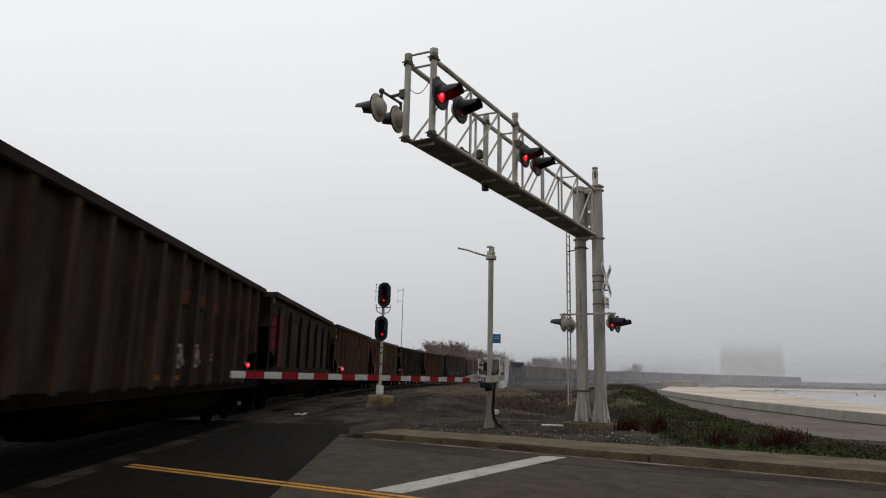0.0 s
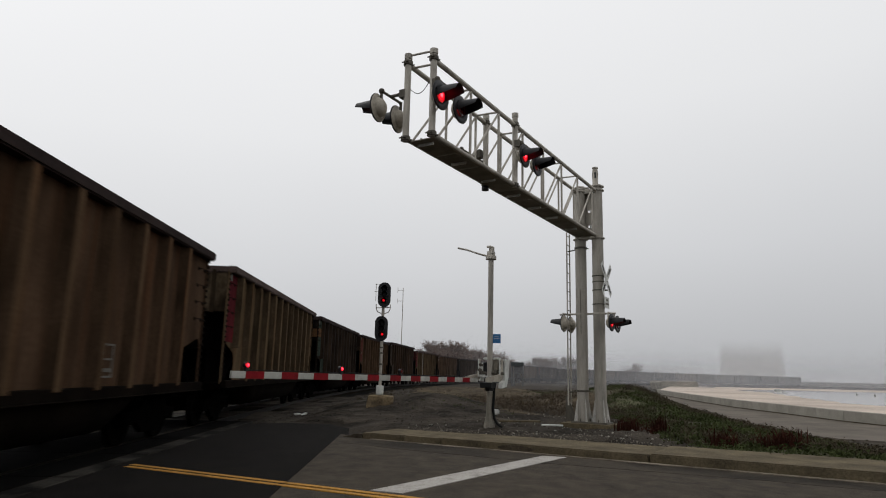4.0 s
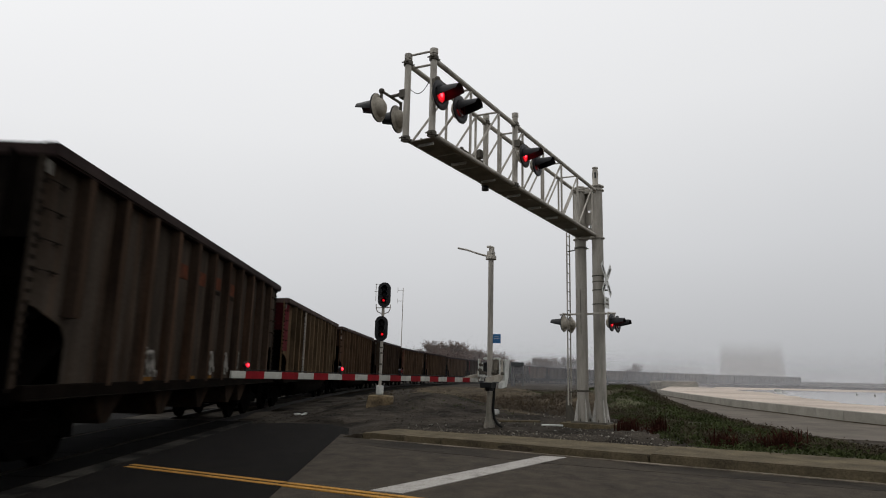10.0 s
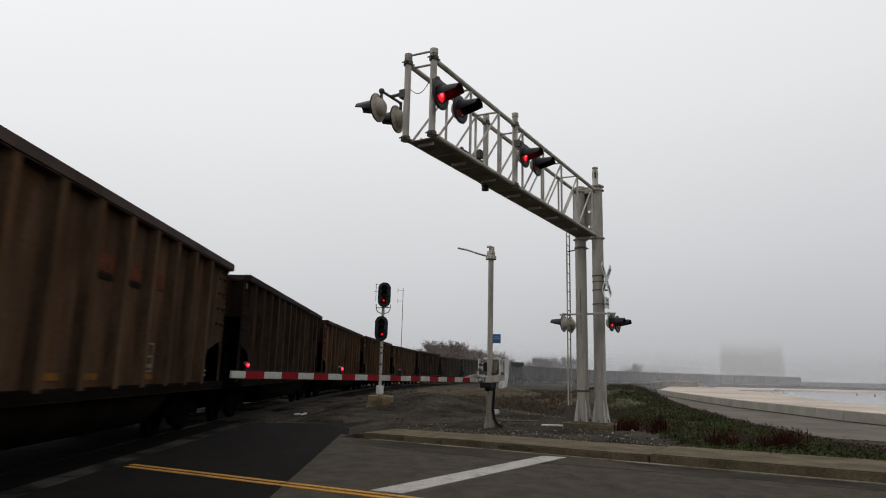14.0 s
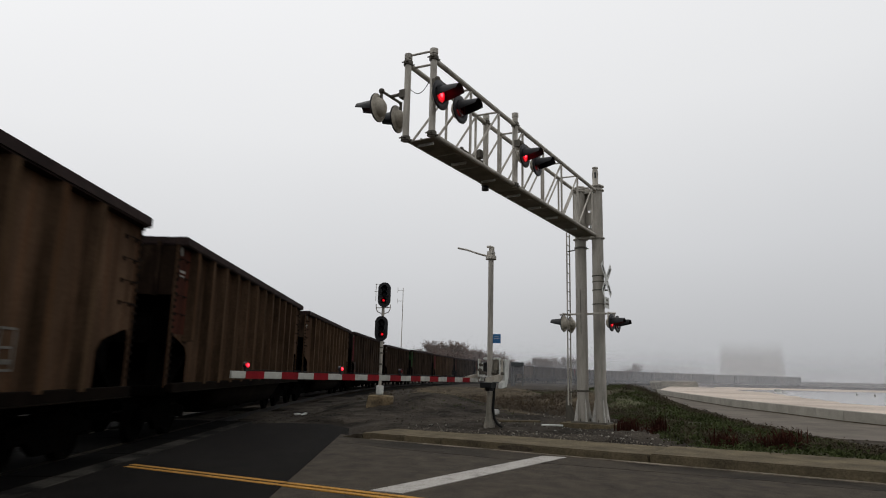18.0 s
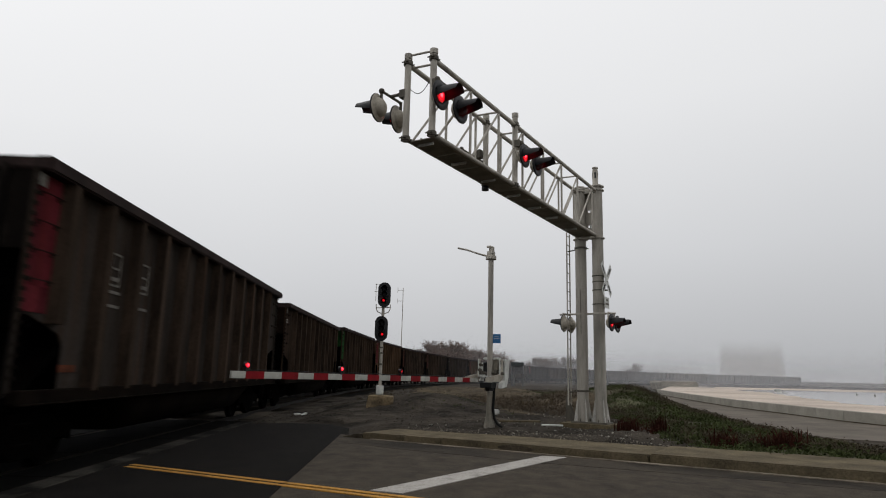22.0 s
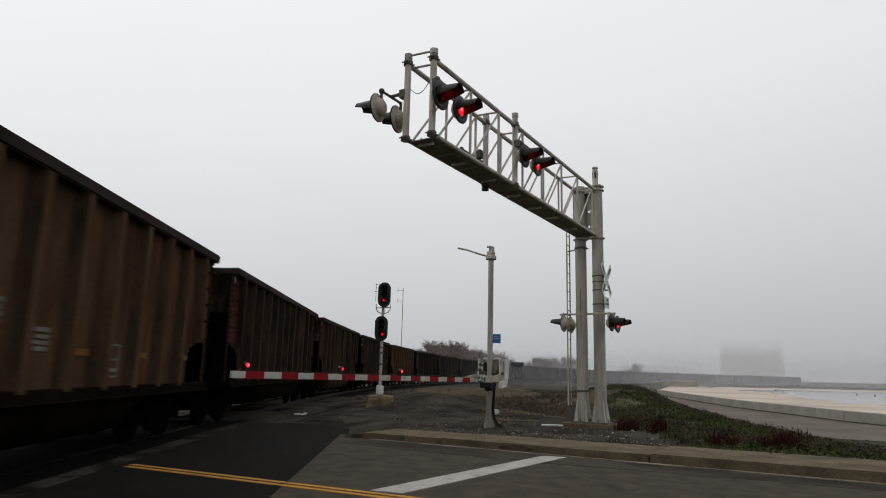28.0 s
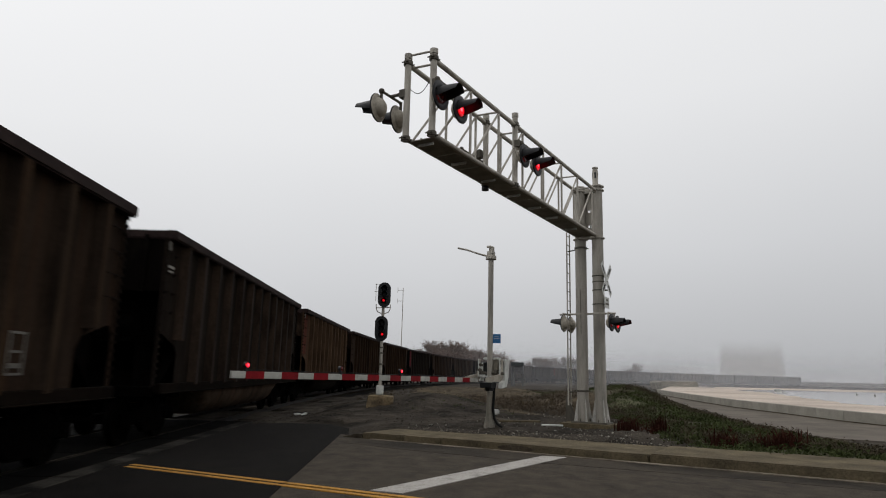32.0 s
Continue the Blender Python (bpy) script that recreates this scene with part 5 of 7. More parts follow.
    d["brake_wheel"] = mesh_of("brake_wheel", bm, M["cast_steel"])
    bm = bmesh.new()   # painted end bay
    box(bm, (0, 0, 0), (0.012, 0.92, 1.76))
    d["end_bay"] = mesh_of("end_bay", bm, M["car_brown"])
    for nm, bars in (("bar", ((0, 0, 0.42, 0.10),)), ("line", ((0, 0, 0.42, 0.045),)), ("patch", ((0, 0, 0.34, 0.32),)), ("block", ((0, 0, 0.70, 0.28),)), ("rule", ((0, 0, 0.70, 0.09),)), ("upright", ((0, 0, 0.11, 0.42),)), ("ticks", tuple((0.02 * (i % 3), 0.85 - 0.2 * i, 0.13, 0.035) for i in range(9))), ("dot", ((0, 0.05, 0.30, 0.05), (0, -0.05, 0.24, 0.05))),
                     ("plate", ((0, 0.12, 0.36, 0.06), (0, 0.03, 0.30, 0.05), (0, -0.05, 0.36, 0.05), (0, -0.13, 0.28, 0.06))),
                     ("mark", ((0, 0.25, 0.34, 0.03), (0, -0.25, 0.34, 0.03), (0.155, 0, 0.03, 0.47), (-0.155, 0, 0.03, 0.47), (0, -0.15, 0.22, 0.06), (0, 0.02, 0.20, 0.03)))):
        bm = bmesh.new()
        for y_, z_, w_, h_ in bars:
            box(bm, (0, y_, z_), (0.012, w_, h_))
        d[nm] = mesh_of("stencil_" + nm, bm, M["stencil"])
    bm = bmesh.new()   # sprayed scrawl of looping strokes
    for k, (fa, fb, ph) in enumerate(((2.0, 3.0, 0.4), (3.0, 2.0, 1.3), (1.0, 3.0, 2.2))):
        q = [(-0.26 + 0.26 * k + 0.19 * math.sin(fa * 6.2832 * i / 24 + ph), 0.30 * math.cos(fb * 6.2832 * i / 24 + ph) * (1 - 0.2 * k)) for i in range(18)]
        for (ya, za), (yb, zb) in zip(q, q[1:]):
            d_ = math.atan2(zb - za, yb - ya)
            box(bm, (0, 0, 0), (0.010, math.hypot(yb - ya, zb - za) + 0.02, 0.06), m=Matrix.Translation((0, (ya + yb) / 2, (za + zb) / 2)) @ Matrix.Rotation(d_, 4, "X"))
    d["tag"] = mesh_of("stencil_tag", bm, M["stencil"])
    bm = bmesh.new()   # heaped coal, below the rails
    nx, ny = 8, 40
    vs = [[bm.verts.new((-1.38 + 2.76 * i / nx, -6.9 + 13.8 * j / ny, 3.55 + 0.28 * math.sin(math.pi * i / nx) * math.sin(math.pi * j / ny) + 0.12 * noise.noise((i * 0.7, j * 0.7, 0)))) for i in range(nx + 1)] for j in range(ny + 1)]
    for j in range(ny):
        for i in range(nx):
            bm.faces.new((vs[j][i], vs[j][i + 1], vs[j + 1][i + 1], vs[j + 1][i]))
    d["coal"] = mesh_of("coal_load", bm, M["coal"], True)
    return d


CM = car_meshes()
WHEELSETS = []


def gondola(body, bay, label, post=None, marks=(), turning=False, strips=(), rim=None, wide=False, chutes=False, off=0.0, end="", lettered=False, tub="sill_dark"):
    """One car; its leading end looks along -y. body, bay: paint of the sides and of the leading bay."""
    c = thing("gondola_car", Matrix(), label, "railway wagon", "coal train")
    mb = M[body]
    end_shade = M[("car_black" if chutes else end or body) + "_end"]
    h = BODY / 2
    for s in (1, -1):
        part("side_sheet", CM["side_east" if s > 0 else "side_west"], mb, c)
        part("top_rail", CM["rail"], M[rim or "rim"], c, m=pose((HALF - 0.095) * s, 0, TOP - 0.095))
        part("side_sill", CM["sill"], M["sill_dark"], c, m=pose((HALF - 0.09) * s, 0, SILL, 0, 0, 0 if s > 0 else 180))
        if wide:
            part("top_band", CM["top_band"], mb, c, m=pose((HALF - 0.155) * s, 0, TOP - 0.46))
            part("skirt", CM["skirt"], M["skirt_brown"], c, "orange-brown skirt along the side sill", pose((HALF - 0.05) * s, 0, SILL + 0.25))
        gap = 1.2 if chutes else 1.04 if wide else 1.09
        for i in range(-6, 7):
            y = off + gap * i
            if abs(y) > h - 0.74 or (wide and i % 2):
                continue
            pm = M["car_hopper_post" if chutes else {"car_grey": "post_shade_grey", "car_brown": "post_brown"}.get(body, "post_shade") if turning and s > 0 else body + "_post"]
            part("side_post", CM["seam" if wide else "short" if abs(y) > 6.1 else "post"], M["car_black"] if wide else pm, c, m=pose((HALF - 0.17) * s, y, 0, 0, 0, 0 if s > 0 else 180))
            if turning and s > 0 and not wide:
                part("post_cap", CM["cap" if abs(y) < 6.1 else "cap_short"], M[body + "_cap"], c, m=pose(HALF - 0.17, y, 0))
                if post and i == -3:   # one post painted white
                    bm = bmesh.new()
                    box(bm, (0.173, 0.0, (SILL + TOP) / 2 - 0.07), (0.006, 0.155, TOP - SILL - 0.26))
                    part("post_paint", bm, M["post_white"], c, "worn pale paint on one post", pose(HALF - 0.17, y, 0))
                    bm = bmesh.new()   # rivet strip up its leading edge, still white
                    for q in range(19):
                        box(bm, (0.150, -0.098, SILL + 0.16 + 0.142 * q), (0.05, 0.045 + 0.012 * (q % 2), 0.124))
                    part("rivet_strip", bm, M["stencil_white"], c, "white serrated edge of the post", pose(HALF - 0.17, y, 0))
        for e in (-1, 1):
            part("corner_angle", CM["corner"], mb, c, m=Matrix.Translation(((HALF - 0.17) * s, e * (h - 0.03), 0)) @ Matrix.Rotation(0 if s > 0 else math.pi, 4, "Z"))
            for g in range(4):
                part("grab_iron", CM["grab"], M["car_black"], c, m=pose((HALF - 0.17) * s, e * (h - 0.36), 2.52 + 0.37 * g, 0, 0, 0 if s > 0 else 180))
            part("stirrup_step", CM["step"], M["cast_steel"], c, m=pose((HALF - 0.08) * s, e * (h - 0.36), 0))
    for e in (-1, 1):
        part("end_rail", CM["end_rail"], M[rim or "rim"], c, m=pose(0, e * (h - 0.066), TOP - 0.095))
        part("coupler", CM["coupler"], M["cast_steel"], c, m=pose(0, e * (h - 0.05), 0, 0, 0, 0 if e > 0 else 180))
    for e in (-1, 1):
        part("end_sheet", CM["end"], end_shade, c, m=pose(0, e * (h - 0.06), 0))
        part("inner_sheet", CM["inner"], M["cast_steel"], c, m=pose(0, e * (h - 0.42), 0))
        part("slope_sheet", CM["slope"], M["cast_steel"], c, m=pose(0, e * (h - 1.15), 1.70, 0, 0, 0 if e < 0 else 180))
        part("centre_web", CM["blind"], M["cast_steel"], c, m=pose(0, e * (h - 1.3), 0))
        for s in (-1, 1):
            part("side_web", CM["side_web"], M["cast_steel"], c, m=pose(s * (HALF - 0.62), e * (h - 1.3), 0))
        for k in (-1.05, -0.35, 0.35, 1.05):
            part("end_post", CM["end_post"], end_shade, c, m=pose(k, e * (h - 0.02), 0))
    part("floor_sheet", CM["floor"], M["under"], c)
    if chutes:
        for i in range(-2, 3):
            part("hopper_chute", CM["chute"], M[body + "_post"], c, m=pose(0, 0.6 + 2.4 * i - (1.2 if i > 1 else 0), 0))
    else:
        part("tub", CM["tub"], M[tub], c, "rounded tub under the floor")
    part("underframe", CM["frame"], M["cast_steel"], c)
    part("coal_load", CM["coal"], M["coal"], c, "black coal load")
    part("brake_wheel", CM["brake_wheel"], M["cast_steel"], c, m=pose(0.9, -h - 0.16, 2.2))
    if bay:
        for s in (1, -1):
            part("end_bay", CM["end_bay"], M[bay], c, "painted leading bay of the side", pose((HALF - 0.164) * s, -h + 0.49, 3.01))
    for k, paint, wd, z0, z1 in strips:
        bm = bmesh.new()
        box(bm, (0, 0, 0), (0.010, wd, z1 - z0))
        part("bay_strip", bm, M[paint], c, "faded paint between two posts", pose(HALF - 0.162, -h + k, (z0 + z1) / 2))
    if lettered:   # unreadable white lettering on the end
        for z, wd in ((3.74, 0.55), (3.56, 0.75), (3.38, 0.62), (3.20, 0.78)):
            bm = bmesh.new()
            for q in range(4):
                box(bm, (-0.95 - wd / 2 + wd * (q + 0.5) / 4, -h + 0.032, z), (wd / 4 - 0.05, 0.008, 0.10))
            part("lettering_bar", bm, M["stencil"], c)
    if turning:
        bm = bmesh.new()   # corner plate under the top rail, coloured pale for the light it catches
        box(bm, (0, 0, 0), (0.012, 0.15, 0.17))
        part("corner_plate", bm, M["stencil"], c, "", pose(HALF - 0.11, -h + 0.10, TOP - 0.30))
        for e in (-1, 1):
            tagged(part("bolt_strip", CM["bolts"], M["car_black"], c, m=pose(HALF - 0.135, e * (h - 0.03), 0)), kind="stuff")
    if body == "car_black" and strips:
        bm = bmesh.new()
        box(bm, (0, -h + 0.036, 3.26), (2 * HALF - 0.40, 0.012, 0.40))
        part("end_band", bm, M["panel_orange"], c, "tan band across the car's end")
    for kind, paint, y, z in marks:
        part("stencil_" + kind, CM[kind], M[paint], c, "", pose(HALF - (0.018 if wide and z < 1.5 else 0.160), gap * (math.floor((y - off) / gap) + 0.5) + off if abs(y) < 6.1 and kind != "ticks" else y, z))
    for e in (-1, 1):
        t = new("truck")
        t.parent = c
        t.matrix_basis = pose(0, e * 5.9, 0)
        for s in (-1, 1):
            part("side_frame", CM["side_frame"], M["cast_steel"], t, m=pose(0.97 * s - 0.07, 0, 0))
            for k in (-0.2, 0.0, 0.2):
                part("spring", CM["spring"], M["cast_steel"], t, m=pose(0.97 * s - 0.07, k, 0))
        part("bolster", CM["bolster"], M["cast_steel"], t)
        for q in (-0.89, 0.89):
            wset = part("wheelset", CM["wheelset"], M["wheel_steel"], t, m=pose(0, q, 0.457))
            if turning:
                WHEELSETS.append((wset, q))
    return c


# paint of each car, in the order in which they pass
def lot(*ms):
    return tuple(ms)


WEIGHT = lot(("mark", "stencil", 2.6, 1.55), ("plate", "stencil", -0.5, 1.5))
WARN = lot(("mark", "stencil", 3.4, 1.52), ("patch", "stencil_yellow", 5.5, 1.50))
BLOCKS = lot(("block", "stencil_red", 0.4, 3.04), ("rule", "car_black", 0.4, 2.83), ("block", "stencil_red", 1.5, 3.05), ("rule", "car_black", 1.5, 2.84), ("block", "stencil_red", 2.6, 3.03), ("bar", "stencil_orange", -0.8, 1.31), ("bar", "stencil_orange", 0.3, 1.30), ("bar", "stencil_orange", 2.6, 1.29))
CARS = {
    -1: ("car_dark", "", None, WEIGHT, (), "dark coal-stained steel gondola with side posts"),
    0: ("car_slate", "", None, BLOCKS + lot(("tag", "stencil_white", 0.3, 1.76), ("tag", "stencil_white", 1.2, 1.79), ("line", "stencil", 2.5, 1.83), ("line", "stencil", 2.5, 1.72), ("upright", "stencil", 4.7, 2.1)), (), "dark brown steel gondola with a pale graffiti tag"),
    1: ("car_slate", "panel_red", None, lot(("patch", "stencil", 0.3, 1.75), ("mark", "stencil", 3.1, 1.75), ("dot", "stencil", -2.0, 3.0), ("line", "stencil", 4.5, 2.9), ("line", "stencil", 5.6, 2.4), ("ticks", "car_black", 4.6, 2.4), ("ticks", "car_black", 2.6, 2.4), ("ticks", "car_black", -1.4, 2.4), ("patch", "stencil_orange", 5.6, 1.22), ("bar", "stencil_orange", 3.9, 1.18), ("bar", "stencil_orange", 0.4, 1.18)), ((0.5, "panel_red", 0.7, 2.2, 3.5), (1.5, "panel_red", 0.66, 1.5, 3.4)), "dark smooth-sided steel gondola with faded red leading bays"),
    2: ("car_brown", "", None, WEIGHT + lot(("dot", "stencil_white", -6.83, 3.35),), (), "brown coal-stained steel gondola with side posts"),
    3: ("car_grey", "panel_red", None, WARN + lot(("bar", "stencil_red", -0.7, 1.42), ("bar", "stencil_red", 2.4, 1.42)), (), "grey-brown steel gondola with a red leading bay"),
    4: ("car_black", "", None, lot(("upright", "stencil_yellow", 1.5, 1.6), ("mark", "stencil", 2.6, 1.55), ("dot", "stencil", -4.4, 1.7)), ((0.49, "panel_teal", 0.90, 3.5, 3.88), (0.49, "panel_orange", 0.90, 3.08, 3.5), (0.49, "panel_teal", 0.90, 2.14, 3.08), (1.48, "panel_orange", 0.72, 3.32, 3.68), (1.48, "panel_teal", 0.72, 2.88, 3.32), (1.48, "panel_orange", 0.72, 2.45, 2.88), (1.48, "panel_teal", 0.72, 1.25, 2.45), (2.52, "panel_teal", 0.74, 3.6, 3.9), (2.42, "panel_orange", 0.5, 2.65, 3.6), (2.52, "panel_teal", 0.74, 2.3, 2.65)), "black steel gondola with faded green and orange paint"),
    5: ("car_brown", "panel_rust", None, lot(("mark", "stencil", 2.6, 1.5), ("upright", "stencil_orange", -0.5, 1.55), ("dot", "stencil", -6.8, 2.75)), (), "brown steel gondola with a rusty leading bay"),
    6: ("car_hopper", "", None, lot(("block", "stencil_red", 0.43, 3.3), ("rule", "car_black", 0.43, 3.08), ("block", "stencil_red", 1.67, 3.3), ("rule", "car_black", 1.67, 3.08), ("block", "stencil_red", -2.0, 3.25), ("block", "stencil_red", -0.8, 3.25), ("tag", "stencil_white", -3.05, 1.42), ("bar", "stencil_orange", -3.1, 1.17), ("tag", "stencil_white", 0.5, 1.5), ("tag", "stencil_white", 1.65, 1.5), ("mark", "stencil", 2.74, 1.55), ("bar", "stencil_orange", -0.79, 1.17), ("bar", "stencil_orange", 0.4, 1.17), ("bar", "stencil_orange", 2.8, 1.17), ("bar", "stencil_orange", 5.6, 1.17)), (), "brown steel hopper car with pale graffiti and orange bars"),
    7: ("car_grey", "panel_red", "stencil", lot(("bar", "stencil_orange", -2.81, 1.60), ("patch", "stencil", -0.64, 1.40), ("dot", "stencil_orange", 0.43, 1.62), ("mark", "stencil", 2.69, 1.52), ("patch", "car_dark", -4.73, 3.0)), (), "grey-brown steel gondola with a red end and one white post"),
    8: ("car_brown", "", None, BLOCKS + lot(("mark", "stencil", 2.64, 1.63), ("dot", "stencil", 5.87, 1.35), ("dot", "stencil_white", -6.83, 3.4)), (), "brown coal-stained steel gondola with rusty red lettering bars"),
    9: ("car_dark", "car_black", None, WEIGHT, (), "dark brown steel gondola with a black leading bay"),
    10: ("car_brown", "car_rust", None, BLOCKS + lot(("dot", "stencil_orange", -6.6, 3.0), ("mark", "stencil", 3.6, 1.66)), (), "brown steel gondola with a rust-red leading bay"),
    11: ("car_brown", "car_rust", None, lot(("dot", "stencil_white", -6.83, 3.35), ("upright", "stencil_yellow", 1.6, 1.6), ("plate", "stencil", 0.2, 1.55), ("mark", "stencil", 2.6, 1.6), ("bar", "stencil_orange", 4.2, 1.5)), (), "brown steel gondola with a rusty end and yellow marks"),
    12: ("car_brown", "", None, BLOCKS[:5] + lot(("bar", "stencil_orange", -2.7, 1.27), ("bar", "stencil_orange", -0.44, 1.27), ("dot", "stencil_white", -6.83, 3.4), ("mark", "stencil", 2.96, 1.64)), (), "brown steel gondola with faint red lettering bars"),
    13: ("car_slate", "panel_red", None, lot(("mark", "stencil", -4.6, 2.98), ("line", "stencil", -4.6, 2.62), ("line", "stencil", -4.6, 2.40), ("mark", "stencil", -3.6, 2.98), ("line", "stencil", -3.6, 2.45), ("bar", "stencil_red", -5.6, 1.42), ("mark", "stencil", 2.6, 1.6), ("line", "stencil_red", 5.5, 1.5)), ((0.53, "panel_red", 0.8, 2.12, 2.45),), "dark steel gondola with a red leading bay"),
    14: ("car_dark", "", None, BLOCKS + lot(("dot", "stencil_white", -6.83, 3.4), ("mark", "stencil", 2.64, 1.63), ("dot", "stencil", 5.87, 1.35)), (), "brown coal-stained steel gondola with rusty red marks"),
    15: ("car_dark", "panel_green", None, lot(("patch", "stencil_white", -4.54, 3.02), ("upright", "stencil_white", -3.51, 3.02), ("patch", "stencil", -4.54, 1.78), ("patch", "stencil", -4.5, 1.5), ("tag", "stencil", -2.37, 1.69), ("tag", "stencil", -1.13, 1.75), ("tag", "stencil", 0.02, 1.75), ("mark", "stencil", 2.6, 1.55)), (), "dark steel gondola with a green leading bay"),
    16: ("car_brown", "panel_red", None, lot(("plate", "stencil", -0.4, 2.1), ("plate", "stencil", 0.4, 1.8), ("bar", "stencil_orange", 1.5, 1.66), ("bar", "stencil_orange", 3.6, 1.66), ("bar", "stencil_orange", 5.6, 1.66), ("mark", "stencil", 2.6, 1.55)), (), "brown steel gondola with a pinkish red end"),
    17: ("car_dark", "car_rust", None, lot(("dot", "stencil_red", -6.9, 2.96), ("dot", "stencil_red", -5.59, 1.38), ("dot", "stencil", -0.21, 1.36), ("mark", "stencil", 2.6, 1.5)), (), "dark steel gondola with a rusty leading bay"),
    18: ("car_dark", "car_rust", None, lot(("mark", "stencil", 4.9, 1.6), ("bar", "stencil_orange", -2.6, 1.36), ("bar", "stencil_orange", -0.5, 1.34), ("patch", "stencil", -1.5, 1.62)), (), "dark steel gondola with a rust-brown end"),
    19: ("car_black", "", None, lot(("dot", "stencil_white", -6.83, 3.35), ("bar", "stencil_red", 0.4, 2.6)), (), "black coal-stained steel gondola with a red-brown mark"),
    20: ("car_brown", "car_rust", None, WEIGHT, (), "brown steel gondola with a rusty leading bay"),
}
SLACK = {0: -0.22, 1: -0.21, 2: 0.32, 3: 0.03, 4: 0.13, 5: 0.16, 6: 0.31, 7: -0.08, 8: -0.2, 9: -0.25, 10: -0.26, 11: -0.31, 12: -0.25, 13: 0.3, 14: 0.29, 15: 0.15, 16: 0.01, 17: 0.04, 18: -0.08}
POST_OFF = {0: -0.28, 2: 0.17, 3: 0.3, 4: 0.42, 5: -0.2, 6: -0.15, 7: -0.1, 9: 0.2, 11: 0.25, 13: 0.1, 14: -0.28, 15: 0.36, 16: -0.15, 17: 0.24, 18: -0.25, 19: 0.3}   # where the posts begin
TRAIN = []


def build_train():
    rest = ["car_dark", "car_brown", "car_black", "car_brown", "car_grey", "car_dark", "car_rust", "car_brown"]
    for k in range(-1, 47):
        if k in CARS:
            body, bay, post, marks, strips, label = CARS[k]
            c = gondola(body, bay, label, post, marks, True, strips, "rim_tan" if k in (3, 7, 8) else None, k == 1, k == 6, POST_OFF.get(k, 0.0), bay if k in (7, 15) else "", k in (7, 10), "tub_brown" if k in (5, 18, 19) else "sill_dark")
        else:
            body = rest[(k * 5 + k // 3) % 8]
            c = gondola(body, "panel_red" if k % 7 == 2 else "", "coal-stained steel gondola with side posts", None, WEIGHT, False)
        c.scale = (1.0, car_length(k) / BODY, HEIGHTS.get(k, 1.011))
        TRAIN.append((k, c))


def rolled(t):
    """How far the train has rolled at t seconds."""
    return 9.6162 * t - 0.00602 * t * t


GAP = PITCH - BODY
HEIGHTS = {0: 0.972, 1: 1.004, 6: 1.065, 10: 1.0, 12: 1.0, 14: 0.972}


def car_length(k):
    return BODY + SLACK.get(k, 0.0) - SLACK.get(k - 1, 0.0)


def car_pose(k, t):
    s = 20.80 + PITCH * k + SLACK.get(k, 0.0) - car_length(k) / 2 - rolled(t)
    (xa, ya), _ = track(s - 5.9)
    (xb, yb), _ = track(s + 5.9)
    return pose((xa + xb) / 2, (ya + yb) / 2, track_z(s), 0, 0, -math.degrees(math.atan2(xb - xa, yb - ya)))


build_train()


# ---- service road, barrier and lot ----
def ribbon(path, off0, off1):
    """Outline between two offsets of a path."""
    a, b = [], []
    for i, (x, y) in enumerate(path):
        p, q = path[max(i - 1, 0)], path[min(i + 1, len(path) - 1)]
        dx, dy = q[0] - p[0], q[1] - p[1]
        n = math.hypot(dx, dy)
        a.append((x - dy / n * off0, y + dx / n * off0))
        b.append((x - dy / n * off1, y + dx / n * off1))
    return a, b


LINE = [(60.0, 14.0), (40.0, 22.0), (28.0, 27.2), (22.5, 30.2), (22.3, 33.0), (22.5, 35.6), (22.75, 38.7), (23.0, 42.4), (23.35, 46.8), (24.6, 54.0), (27.6, 69.0), (29.8, 78.4)]


def strip(name, path, o0, o1, z, material, label, category):
    a, b = ribbon(path, o0, o1)
    bm = bmesh.new()
    prev = None
    for p, q in zip(a, b):
        ring = [bm.verts.new((*p, z)), bm.verts.new((*q, z)), bm.verts.new((*p, z - 0.3)), bm.verts.new((*q, z - 0.3))]
        if prev:
            bm.faces.new((prev[0], prev[1], ring[1], ring[0]))
            bm.faces.new((prev[0], ring[0], ring[2], prev[2]))
            bm.faces.new((prev[1], ring[1], ring[3], prev[3]))
        prev = ring
    return solid(name, bm, material, label, category, "structure")


